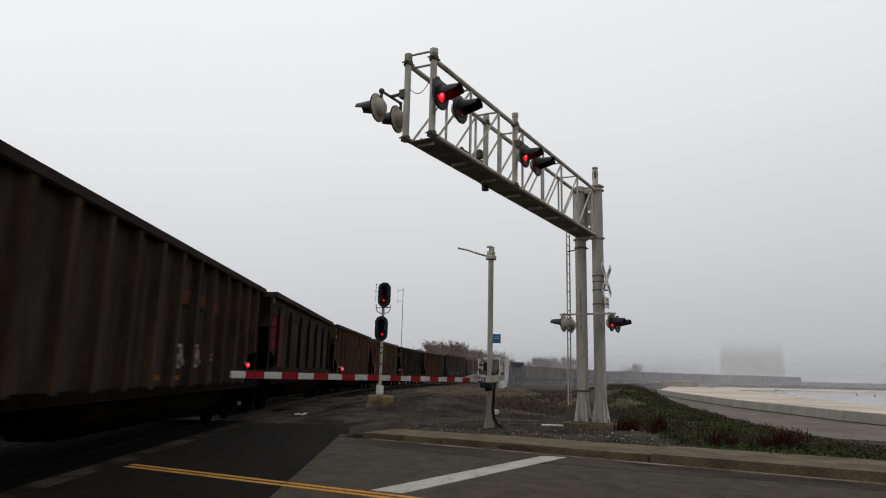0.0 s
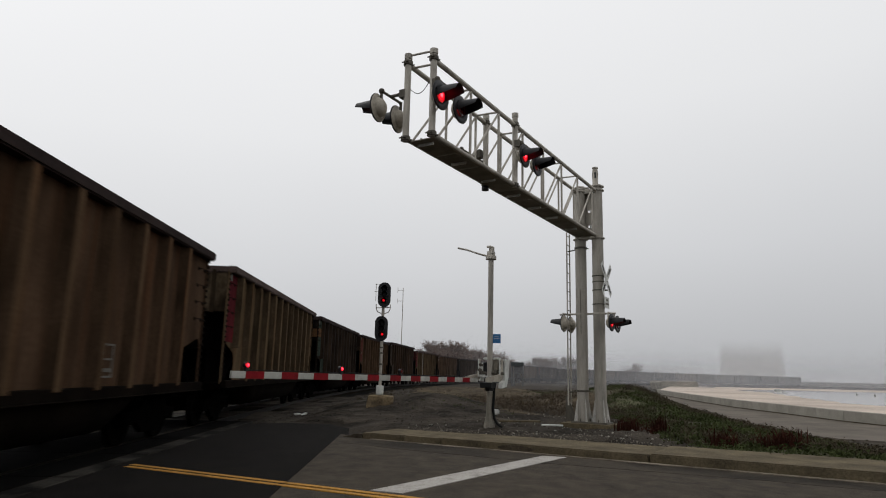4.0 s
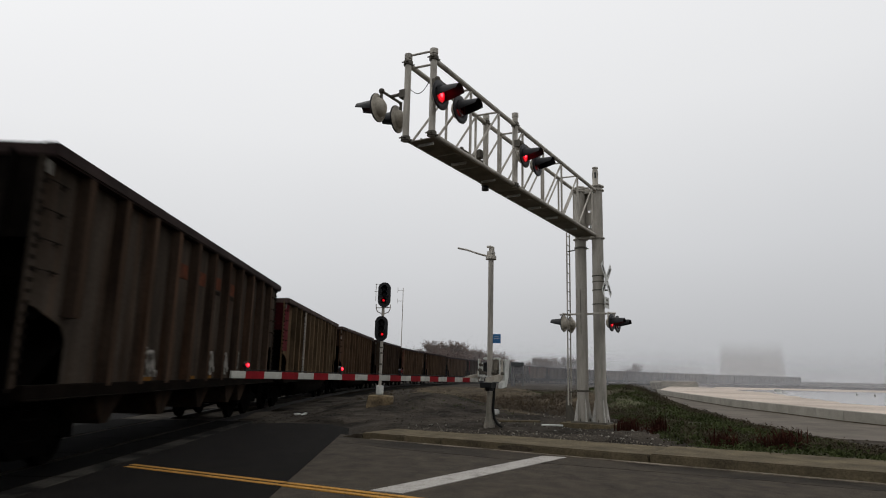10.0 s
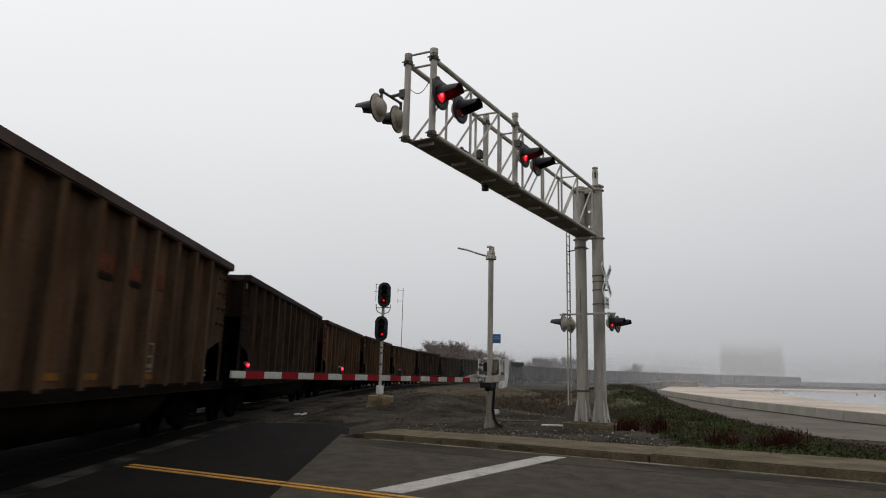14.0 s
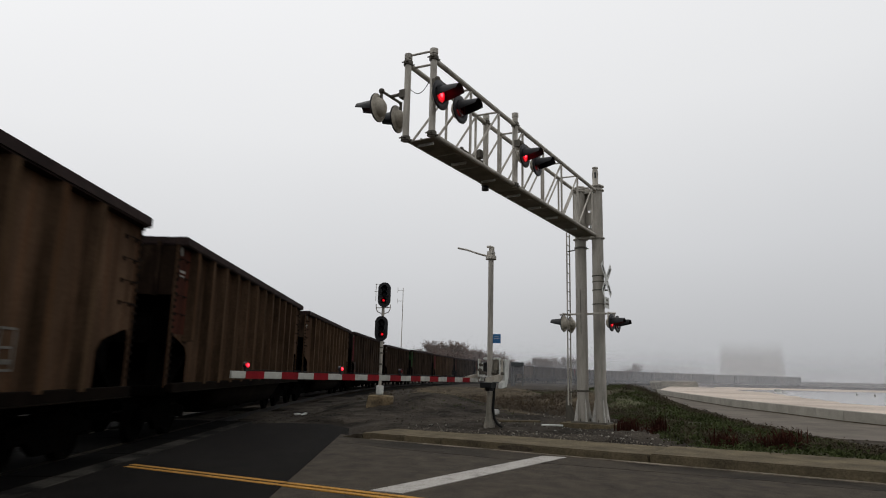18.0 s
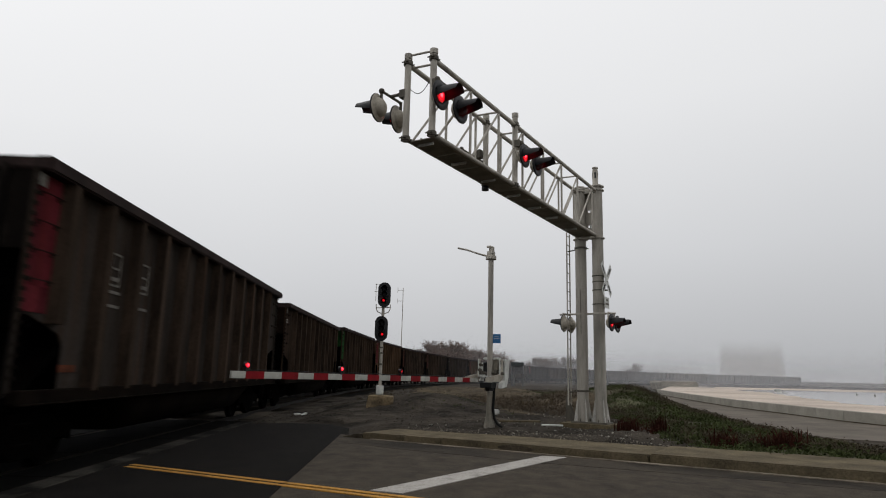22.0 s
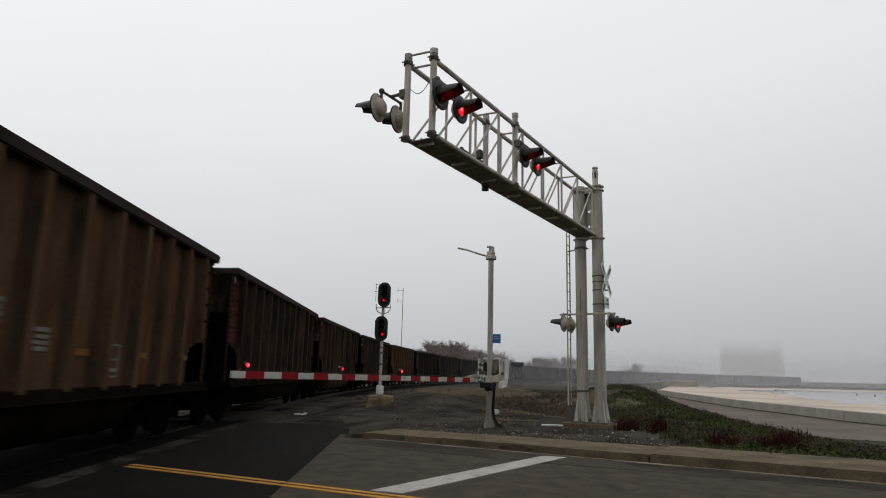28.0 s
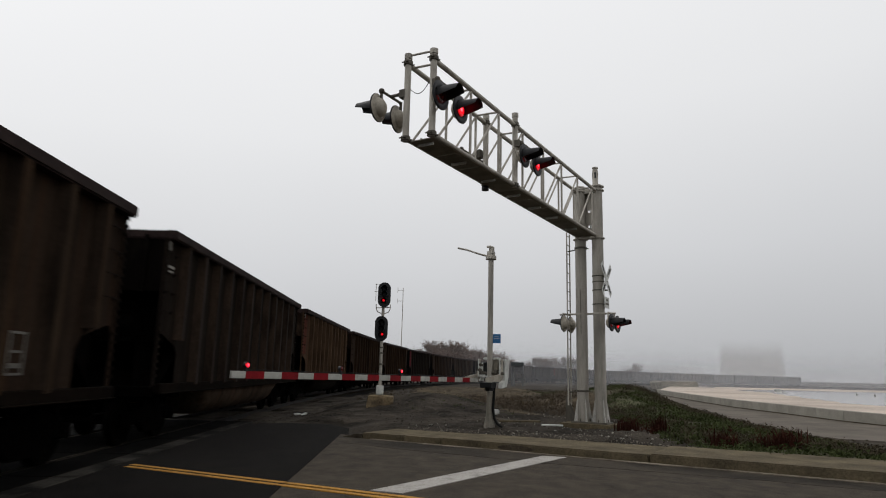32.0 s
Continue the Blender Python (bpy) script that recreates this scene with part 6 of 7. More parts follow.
def build_lot():
    strip("service_road", LINE, 0.1, 10.0, -0.47, M["service_road"], "grey-brown service road beside a low wall", "road")
    # low concrete wall in lengths
    wall = thing("low_wall", Matrix(), "low pale concrete wall in lengths round the lot", "wall", kind="structure")
    for (x0, y0), (x1, y1) in zip(LINE, LINE[1:]):
        n = max(1, round(math.hypot(x1 - x0, y1 - y0) / 4.0))
        for i in range(n):
            ax, ay = x0 + (x1 - x0) * i / n, y0 + (y1 - y0) * i / n
            bx, by = x0 + (x1 - x0) * (i + 1) / n, y0 + (y1 - y0) * (i + 1) / n
            d = math.hypot(bx - ax, by - ay)
            bm = bmesh.new()
            prism(bm, [(-0.15, 0), (0.15, 0), (0.15, 0.56), (0.13, 0.585), (-0.13, 0.585), (-0.15, 0.56)], d - 0.012, Matrix.Translation((ax, ay, -0.5)) @ Matrix.Rotation(math.atan2(by - ay, bx - ax), 4, "Z") @ Matrix(((0, 0, 1, 0), (1, 0, 0, 0), (0, 1, 0, 0), (0, 0, 0, 1))))
            length = part("wall_length", bm, M["barrier"], wall)
            bm = bmesh.new()   # dark strip along the foot
            prism(bm, [(-0.17, 0), (0.17, 0), (0.17, 0.085), (-0.17, 0.085)], d - 0.012, Matrix.Translation((ax, ay, -0.5)) @ Matrix.Rotation(math.atan2(by - ay, bx - ax), 4, "Z") @ Matrix(((0, 0, 1, 0), (1, 0, 0, 0), (0, 1, 0, 0), (0, 0, 0, 1))))
            part("base_joint", bm, M["damp"], length, "dark strip at the foot of the wall")
    # pale sandy lot, raised behind the wall, with standing water
    out = [(x + 0.15, y) for x, y in LINE]
    slab("lot_surface", out + [(52.0, 128.0), (56.0, 117.0), (74.0, 122.0), (160.0, 132.0), (160.0, 10.0)], -0.6, 0.06, M["lot"], "pale sandy yard behind the low wall", "ground")
    shore = [(44.0, 88.0), (42.5, 78.0), (37.5, 63.5), (34.0, 54.5), (32.0, 48.0), (29.5, 42.8), (31.0, 40.0), (120.0, 45.0), (125.0, 112.0), (66.0, 97.0), (57.0, 99.0), (46.0, 91.0)]
    poly = []
    for (xa, ya), (xb, yb) in zip(shore, shore[1:] + shore[:1]):
        for k in range(8):
            q = k / 8
            x, y = xa + (xb - xa) * q, ya + (yb - ya) * q
            poly.append((x + 1.3 * noise.noise((x * 0.35, y * 0.35, 3)), y + 1.6 * noise.noise((x * 0.35, y * 0.35, 9))))
    slab("standing_water", poly, 0.03, 0.064, M["wet"], "shallow standing water on the sandy yard", "water")
    far = [(51.5, 130.0), (55.8, 118.6), (74.0, 123.6), (160.0, 133.6)]
    a, b = ribbon(far, 0.0, 0.5)
    bm = bmesh.new()
    prism(bm, a + list(reversed(b)), 0.55, Matrix.Translation((0, 0, 0.0)))
    solid("yard_edging", bm, M["far_wall"], "grey low edging along the far side of the yard", "wall", "structure")
    bm = bmesh.new()
    prism(bm, [(-3.6, 0), (3.0, 0), (2.5, 1.50), (-3.7, 1.42), (-3.9, 1.2)], 5.0, Matrix.Translation((45.3, 113, -0.52)) @ Matrix.Rotation(radians(90), 4, "X"))
    bevel(bm, 0.12, 2)
    solid("concrete_block", bm, M["barrier"], "low pale concrete block beside the yard", "block")


def build_yard_things():
    """Small things left on the far side of the yard."""
    def lump(name, x, y, size, material, label, category, rz=0):
        bm = bmesh.new()
        box(bm, (0, 0, size[2] / 2), size)
        bevel(bm, min(size) * 0.18, 2)
        solid(name, bm, material, label, category, m=pose(x, y, 0.06, 0, 0, rz))

    lump("concrete_block", 52.0, 91.3, (0.9, 0.5, 0.22), M["white_enamel"], "small pale block standing in the sandy yard", "block", 12)
    lump("kerb_block", 53.3, 76.6, (0.16, 0.14, 0.14), M["barrier"], "small grey block beside standing water", "block", 30)
    lump("kerb_block", 52.6, 72.6, (0.16, 0.14, 0.15), M["barrier"], "small grey block beside standing water", "block", -10)
    lump("flat_board", 49.1, 107.7, (2.4, 1.2, 0.12), M["far_wall"], "dark flat board lying on the yard", "board", 8)
    bm = bmesh.new()
    rod(bm, (0, 0, 0), (0, 0, 1.8), 0.05, 8)
    rod(bm, (0, 0, 1.8), (0, 0, 1.95), 0.09, 8)
    solid("marker_post", bm, M["far_dark"], "thin dark marker post in the yard", "post", m=pose(55.0, 109.6, 0.06))


# ---- distance ----
def build_distance():
    # bare trees beyond the train
    def tree_mesh(seed, h, n):
        rnd = random.Random(seed)
        tb, cb, lb = bmesh.new(), bmesh.new(), bmesh.new()
        tips = []

        def grow(bm, p, d, ln, r, depth):
            q = p + d * ln
            rod(bm, p, q, max(r, 0.03), 3 if depth > 1 else 6, max(r * 0.62, 0.018), caps=False)
            if depth >= 4:
                tips.append(q)
                return
            for _ in range(5):
                nd = (d + Vector((rnd.uniform(-1, 1), rnd.uniform(-1, 1), rnd.uniform(-0.25, 0.55))) * 1.05).normalized()
                st = p + d * ln * rnd.uniform(0.5, 1.0)
                grow(cb if depth >= 1 else tb, st, nd, ln * rnd.uniform(0.55, 0.85), r * 0.55, depth + 1)

        grow(tb, Vector((0, 0, 0)), Vector((0.02, 0, 1)), h * 0.36, h * 0.026, 0)
        for _ in range(n):
            c = tips[rnd.randrange(len(tips))] + Vector((rnd.uniform(-1, 1), rnd.uniform(-1, 1), rnd.uniform(-1, 1))) * 0.25
            u, v = (Vector((rnd.uniform(-1, 1), rnd.uniform(-1, 1), rnd.uniform(-1, 1))) * 0.085 for _ in range(2))
            lb.faces.new([lb.verts.new(c + u), lb.verts.new(c + v), lb.verts.new(c - u), lb.verts.new(c - v)])
        return mesh_of("trunk", tb, M["bark"]), mesh_of("crown", cb, M["bark"]), mesh_of("leaves", lb, M["leaf_dry"])

    kinds = [tree_mesh(3, 9.0, 1500), tree_mesh(8, 9.0, 1700), tree_mesh(21, 9.0, 3600), tree_mesh(33, 9.0, 3200)]
    rnd = random.Random(4)
    spots = [(1.6, 184, 1.12, 0), (3.4, 187, 1.25, 0), (5.4, 183, 1.30, 0), (7.2, 188, 1.32, 1), (9.2, 184, 1.33, 1), (10.9, 189, 1.34, 1), (12.6, 185, 1.30, 1), (14.6, 188, 1.27, 1), (16.9, 185, 1.24, 0), (18.2, 190, 1.2, 0), (19.2, 189, 1.26, 0), (21.4, 186, 1.26, 0), (23.6, 192, 1.24, 0), (25.8, 195, 1.16, 0), (28.2, 198, 1.04, 0), (31.5, 206, 0.9, 0), (4.6, 193, 1.28, 0), (8.2, 193, 1.34, 1), (12.0, 192, 1.32, 1), (16.5, 195, 1.1, 1), (22.0, 199, 1.0, 0), (37.0, 212, 0.8, 0), (41.5, 222, 1.1, 0), (46.0, 236, 1.2, 0), (49.5, 238, 1.3, 0), (52.0, 245, 1.1, 0), (56.0, 250, 1.2, 0), (60.5, 248, 1.3, 0), (64.0, 254, 0.9, 0), (96.0, 286, 0.85, 0), (101.0, 290, 1.0, 1), (112.0, 300, 0.8, 0)]
    for x, y, sc, lf in spots:
        t = thing("tree", Matrix.Translation((x, y, -1.3)) @ Matrix.Rotation(rnd.uniform(0, 6), 4, "Z") @ Matrix.Diagonal((sc, sc, sc * 1.06, 1)), "bare grey tree in the fog with a few brown leaves", "tree", "trees beyond the railway")
        tm, cm, lm = kinds[rnd.randrange(2) + 2 * lf]
        part("trunk", tm, M["bark"], t)
        part("crown", cm, M["bark"], t)
        part("leaves", lm, M["leaf_dry"], t, "sparse dry brown leaves")
    # brush along the foot of the trees
    bm = bmesh.new()
    for _ in range(15000):
        y = rnd.uniform(172, 204)
        x = rnd.uniform(-4, C1[0] - math.sqrt(R1 * R1 - (y - D0) ** 2) - 6.0)
        z = -1.2 + rnd.random() ** 1.3 * (7.6 - 0.14 * max(0, x - 15))
        c = Vector((x, y, z))
        u, v = Vector((rnd.uniform(-1, 1), rnd.uniform(-1, 1), rnd.uniform(-1, 1))) * 0.4, Vector((rnd.uniform(-1, 1), rnd.uniform(-1, 1), rnd.uniform(-1, 1))) * 0.4
        bm.faces.new([bm.verts.new(c + u), bm.verts.new(c + v), bm.verts.new(c - u)])
    solid("brush", bm, M["leaf_dry"], "brown bare brush under the trees", "brush", "stuff")
    # radio mast
    bm = bmesh.new()
    rod(bm, (0, 0, 0), (0, 0, 13.4), 0.07, 6, 0.05)
    mast = thing("radio_mast", pose(-1.6, 90, -0.5), "thin grey radio mast with small aerials", "mast")
    part("pole", bm, M["galvanised"], mast)
    for z in (13.1, 11.6):
        bm = bmesh.new()
        pipe(bm, [(-0.75, 0, z), (0.1, 0, z)], 0.03, 5)
        pipe(bm, [(-0.75, 0, z - 0.35), (-0.75, 0, z + 0.35)], 0.025, 5)
        part("aerial", bm, M["galvanised"], mast)
    # equipment cabin beside the line
    z0 = ground_z(15.2, 94)
    cab = thing("equipment_cabin", pose(15.2, 94, z0, 0, 0, -14), "dark boxy equipment cabin on posts near the railway", "cabin")
    bm = bmesh.new()
    box(bm, (0, 0, 2.86 - z0), (1.80, 1.4, 0.56))
    bevel(bm, 0.04)
    part("roof", bm, M["cabin_dark"], cab, "dark deep roof")
    bm = bmesh.new()
    box(bm, (0.28, 0.1, 2.04 - z0), (1.15, 1.1, 1.08))
    bevel(bm, 0.03)
    part("body", bm, M["far_dark"], cab)
    for x in (-0.80, -0.42, 0.78):
        for y in (-0.6, 0.6):
            bm = bmesh.new()
            box(bm, (x, y, (2.6 - z0) / 2), (0.12, 0.12, 2.6 - z0))
            part("post", bm, M["far_dark"], cab)
    # long low shed and the tall block fading into fog
    shed = thing("warehouse", pose(165, 430, -1.35, 0, 0, -20), "long pale low warehouse far off in fog", "building")
    bm = bmesh.new()
    box(bm, (0, 0, 4.4), (52, 20, 8.8))
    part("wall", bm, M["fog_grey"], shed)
    bm = bmesh.new()
    prism(bm, [(-26.3, 8.8), (26.3, 8.8), (24.5, 9.9), (-24.5, 10.1)], 20.6, Matrix.Translation((0, 10.3, 0)) @ Matrix.Rotation(radians(90), 4, "X"))
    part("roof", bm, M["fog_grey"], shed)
    blk = thing("tower_block", pose(317, 598, -1.35, 0, 0, -27), "tall pale block whose top is lost in fog", "building")
    bm = bmesh.new()
    box(bm, (0, 0, 28), (58, 26, 56))
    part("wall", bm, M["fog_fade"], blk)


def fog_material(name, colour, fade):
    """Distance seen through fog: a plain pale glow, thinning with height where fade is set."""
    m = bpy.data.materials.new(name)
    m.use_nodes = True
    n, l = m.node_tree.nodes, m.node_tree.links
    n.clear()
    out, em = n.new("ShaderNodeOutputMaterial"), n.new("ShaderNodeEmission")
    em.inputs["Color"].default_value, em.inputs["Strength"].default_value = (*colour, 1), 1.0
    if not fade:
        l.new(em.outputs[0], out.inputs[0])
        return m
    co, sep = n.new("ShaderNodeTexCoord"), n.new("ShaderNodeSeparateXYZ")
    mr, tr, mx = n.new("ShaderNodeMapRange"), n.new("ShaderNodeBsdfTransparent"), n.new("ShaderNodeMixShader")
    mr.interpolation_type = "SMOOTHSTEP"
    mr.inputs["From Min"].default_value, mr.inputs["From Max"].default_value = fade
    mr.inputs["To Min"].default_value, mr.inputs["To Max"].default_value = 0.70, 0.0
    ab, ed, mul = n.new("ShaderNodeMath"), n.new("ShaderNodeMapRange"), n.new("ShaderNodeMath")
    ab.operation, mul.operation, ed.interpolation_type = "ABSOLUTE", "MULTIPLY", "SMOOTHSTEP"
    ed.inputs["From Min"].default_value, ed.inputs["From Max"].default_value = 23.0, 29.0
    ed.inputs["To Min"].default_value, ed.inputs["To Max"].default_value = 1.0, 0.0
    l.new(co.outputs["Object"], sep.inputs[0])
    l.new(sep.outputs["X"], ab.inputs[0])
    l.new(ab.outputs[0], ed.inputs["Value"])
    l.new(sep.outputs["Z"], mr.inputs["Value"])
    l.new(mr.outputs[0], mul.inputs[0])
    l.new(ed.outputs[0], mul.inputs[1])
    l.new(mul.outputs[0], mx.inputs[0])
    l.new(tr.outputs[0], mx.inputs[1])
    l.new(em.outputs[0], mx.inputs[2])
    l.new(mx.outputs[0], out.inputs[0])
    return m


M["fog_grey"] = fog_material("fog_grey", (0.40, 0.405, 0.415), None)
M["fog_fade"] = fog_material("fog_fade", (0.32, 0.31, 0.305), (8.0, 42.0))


# ---- ground cover and litter ----
def build_cover():
    rnd = random.Random(11)
    # loose stones behind the pavement
    vs, fs = [], []

    def stone(x, y, z, r):
        k = len(vs)
        for dx, dy, dz in ((1, 0, 0), (-1, 0, 0), (0, 1, 0), (0, -1, 0), (0, 0, 0.8), (0, 0, -0.8)):
            j = 1 + rnd.uniform(-0.35, 0.35)
            vs.append((x + dx * r * j, y + dy * r * j, z + dz * r * j))
        for a, b, c in ((0, 2, 4), (2, 1, 4), (1, 3, 4), (3, 0, 4), (2, 0, 5), (1, 2, 5), (3, 1, 5), (0, 3, 5)):
            fs.append((k + a, k + b, k + c))

    def field(name, n, pick, rmin, rmax, material, label):
        vs.clear(), fs.clear()
        made = 0
        while made < n:
            x, y = pick()
            u, w = road_uw(x, y)
            if w < WALK_BACK + 0.03 or track_gap(x, y) < 1.4:
                continue
            r = rmin + (rmax - rmin) * rnd.random() ** 3
            stone(x, y, ground_z(x, y) + 0.03 + r * 0.25, r)
            made += 1
        me = bpy.data.meshes.new(name)
        me.from_pydata(vs, [], fs)
        me.materials.append(material)
        tagged(new(name, me), label, "gravel", kind="stuff")

    field("gravel", 4500, lambda: (rnd.uniform(-5, 8), 13 + 17 * rnd.random() ** 1.3), 0.006, 0.028, M["gravel"], "loose grey and brown gravel on the soil")
    field("ballast_stones", 1800, lambda: (TRACK_X + 1.4 + 2.6 * rnd.random() ** 1.5, 17 + 30 * rnd.random() ** 1.5), 0.008, 0.024, M["cinders"], "dark ballast stones beside the rails")
    field("pale_stones", 300, lambda: (lambda u, w: (u * E1[0] + w * E2[0], u * E1[1] + w * E2[1]))(rnd.uniform(-9.5, -2.5), WALK_BACK + 0.05 + 9 * rnd.random() ** 1.2), 0.008, 0.034, M["barrier"], "scattered pale stones and bits of rubble")
    field("pale_grit", 900, lambda: (lambda u, w: (u * E1[0] + w * E2[0], u * E1[1] + w * E2[1]))(rnd.uniform(-9.3, -1.5), WALK_BACK + 0.05 + 1.1 * rnd.random() ** 2), 0.007, 0.026, M["gravel_pale"], "pale grit washed along the back of the pavement")

    vs.clear(), fs.clear()
    for _ in range(420):   # brown rubble spilt at the foot of the bank
        x, y = rnd.gauss(14.4, 0.55), rnd.gauss(19.6, 1.1)
        if road_uw(x, y)[1] > WALK_BACK + 1.0:
            r = 0.015 + 0.06 * rnd.random() ** 2.5
            stone(x, y, ground_z(x, y) + r * 0.4, r)
    me = bpy.data.meshes.new("rubble_spill")
    me.from_pydata(vs, [], fs)
    me.materials.append(M["gravel_pale"])
    tagged(new("rubble_spill", me), "brown broken rubble at the foot of the bank", "gravel", kind="stuff")

    # grass and weeds on the bank
    def tufts(name, n, where, hmin, hmax, blades, lean, material, label, category="grass"):
        vs.clear(), fs.clear()
        made = 0
        while made < n:
            x, y = where()
            u, w = road_uw(x, y)
            if w < WALK_BACK + 0.12 or track_gap(x, y) < 3.0:
                continue
            made += 1
            z = ground_z(x, y) - 0.02
            h = rnd.uniform(hmin, hmax)
            for _ in range(blades):
                a, b = rnd.uniform(0, 6.283), rnd.uniform(0, 6.283)
                hx = h * rnd.uniform(0.6, 1.1)
                wd = 0.007 + 0.02 * h
                bx, by = x + rnd.uniform(-0.12, 0.12), y + rnd.uniform(-0.12, 0.12)
                tx, ty = bx + math.cos(a) * hx * lean, by + math.sin(a) * hx * lean
                mx, my = (bx + tx) / 2 - math.cos(a) * hx * 0.1, (by + ty) / 2 - math.sin(a) * hx * 0.1
                k = len(vs)
                cx, cy = math.cos(b) * wd, math.sin(b) * wd
                vs.extend(((bx - cx, by - cy, z), (bx + cx, by + cy, z), (mx + cx, my + cy, z + hx * 0.6), (mx - cx, my - cy, z + hx * 0.6), (tx, ty, z + hx)))
                fs.extend(((k, k + 1, k + 2, k + 3), (k + 3, k + 2, k + 4)))
        me = bpy.data.meshes.new(name)
        me.from_pydata(vs, [], fs)
        me.materials.append(material)
        tagged(new(name, me), label, category, kind="stuff")

    def edge_gap(x, y):
        """How far short of the service road's near edge."""
        return 15.2 + 0.13 * (y - 21) - x

    def on_bank():
        while True:
            u, w = (rnd.uniform(-8.5, 9), rnd.uniform(14.3, 38)) if rnd.random() < 0.75 else (rnd.uniform(-18, -6), rnd.uniform(34, 54))
            x, y = u * E1[0] + w * E2[0], u * E1[1] + w * E2[1]
            if edge_gap(x, y) > (0.9 if y < 26 else 0.6) and x > 6.75 + 0.06 * (y - 18) - (0.4 if y < 17 else 0):
                return x, y

    def dark_part():
        while True:
            x, y = on_bank()
            if noise.noise((x * 0.35, y * 0.35, 2)) > 0.0 or edge_gap(x, y) < 2.2:
                return x, y

    tufts("bank_grass", 9000, on_bank, 0.04, 0.13, 7, 0.6, M["grass"], "short dull green grass on the bank")
    def on_hump():
        while True:
            x, y = rnd.uniform(9.5, 17.5), rnd.uniform(32, 56)
            if edge_gap(x, y) > 0.5:
                return x, y

    tufts("hump_grass", 1800, on_hump, 0.06, 0.2, 6, 0.6, M["grass"], "dull green grass on the low rise by the service road")
    tufts("bank_weeds", 2600, dark_part, 0.06, 0.24, 8, 0.6, M["weed_dark"], "dead dark brown weeds on the bank", "weeds")

    def clump(cx, cy, r):
        def pick():
            a, q = rnd.uniform(0, 6.28), r * math.sqrt(rnd.random())
            return cx + q * math.cos(a) * 1.6, cy + q * math.sin(a)
        return pick

    def bushes(name, n, where, rmin, rmax, hk, leaves, material, label, size=(0.015, 0.04)):
        """Low bushy clumps of small leaves."""
        vs.clear(), fs.clear()
        made = 0
        while made < n:
            x, y = where()
            u, w = road_uw(x, y)
            if w < WALK_BACK + 0.45:
                continue
            made += 1
            z, r = ground_z(x, y) - 0.03, rnd.uniform(rmin, rmax)
            if 0 < edge_gap(x, y) < 1.8 and x > 8:   # shorter growth beside the service road
                r *= 0.45
            for _ in range(leaves):
                a, q, e = rnd.uniform(0, 6.283), math.sqrt(rnd.random()), rnd.random()
                c = Vector((x + r * q * math.cos(a), y + r * q * math.sin(a), z + r * hk * e * (1.15 - q * q)))
                f = rnd.uniform(*size)
                p1, p2 = (Vector((rnd.uniform(-1, 1), rnd.uniform(-1, 1), rnd.uniform(-0.3, 1))) * f for _ in range(2))
                k = len(vs)
                vs.extend((tuple(c - p1 * 0.6 - p2 * 0.4), tuple(c + p1), tuple(c + p2)))
                fs.append((k, k + 1, k + 2))
        me = bpy.data.meshes.new(name)
        me.from_pydata(vs, [], fs)
        me.materials.append(material)
        tagged(new(name, me), label, "weeds", kind="stuff")

    def back_part():
        while True:
            x, y = on_bank()
            if edge_gap(x, y) < 2.9 + 1.6 * noise.noise((x * 0.5, y * 0.5, 6)):
                return x, y

    def front_part():
        while True:
            x, y = on_bank()
            if edge_gap(x, y) > 2.4 + 1.6 * noise.noise((x * 0.5, y * 0.5, 6)) and noise.noise((x * 0.7, y * 0.7, 9)) > -0.1:
                return x, y

    bushes("bank_brush", 620, back_part, 0.2, 0.55, 0.7, 200, M["weed_dark"], "dead dark brown brush on the bank", (0.025, 0.06))
    bushes("bank_leaves", 760, front_part, 0.15, 0.5, 0.5, 120, M["weed_green"], "low dull green weeds on the bank", (0.02, 0.06))
    bushes("hump_brush", 90, on_hump, 0.2, 0.6, 0.5, 120, M["weed_green"], "low dull green weeds on the rise", (0.02, 0.05))
    for cx, cy, r in ((8.9, 13.6, 0.5), (9.7, 13.4, 0.5), (9.3, 14.2, 0.5), (10.3, 13.4, 0.5), (11.0, 13.6, 0.5), (10.3, 14.6, 0.6), (8.3, 14.8, 0.5)):
        bushes("bramble", 26, clump(cx, cy, r), 0.2, 0.4, 0.8, 330, M["weed_dark"], "dead dark brown bramble behind the pavement", (0.008, 0.022))
    for cx, cy, r in ((6.05, 17.9, 0.24), (6.4, 16.9, 0.12), (6.95, 14.5, 0.2), (7.8, 13.95, 0.22), (8.1, 13.85, 0.18)):
        tufts("dock_weeds", 14, clump(cx, cy, r), 0.16, 0.50, 9, 0.22, M["weed_red"], "dead reddish brown dock weeds", "weeds")
        bushes("dock_leaves", 9, clump(cx, cy, r), 0.12, 0.26, 1.9, 110, M["weed_red"], "withered reddish dock leaves")
    tufts("dry_grass", 90, lambda: (rnd.gauss(5.2, 0.9), rnd.gauss(30, 2.0)), 0.12, 0.34, 9, 0.5, M["weed_ochre"], "dry ochre grass clump beyond the gate")
    bushes("dead_brush", 110, lambda: (rnd.uniform(2.9, 8.2), 23.5 + 14 * rnd.random()), 0.3, 0.8, 0.5, 300, M["weed_brown"], "dead dark brush behind the gate", (0.02, 0.05))
    bushes("thicket", 60, lambda: (lambda q: (2.9 + 5.0 * q + rnd.gauss(0, 0.35), 26.0 - 3.4 * q + rnd.gauss(0, 0.5)))(rnd.random()), 0.3, 0.6, 1.0, 420, M["weed_brown"], "dark tangled bramble on the slope behind the gate", (0.010, 0.024))
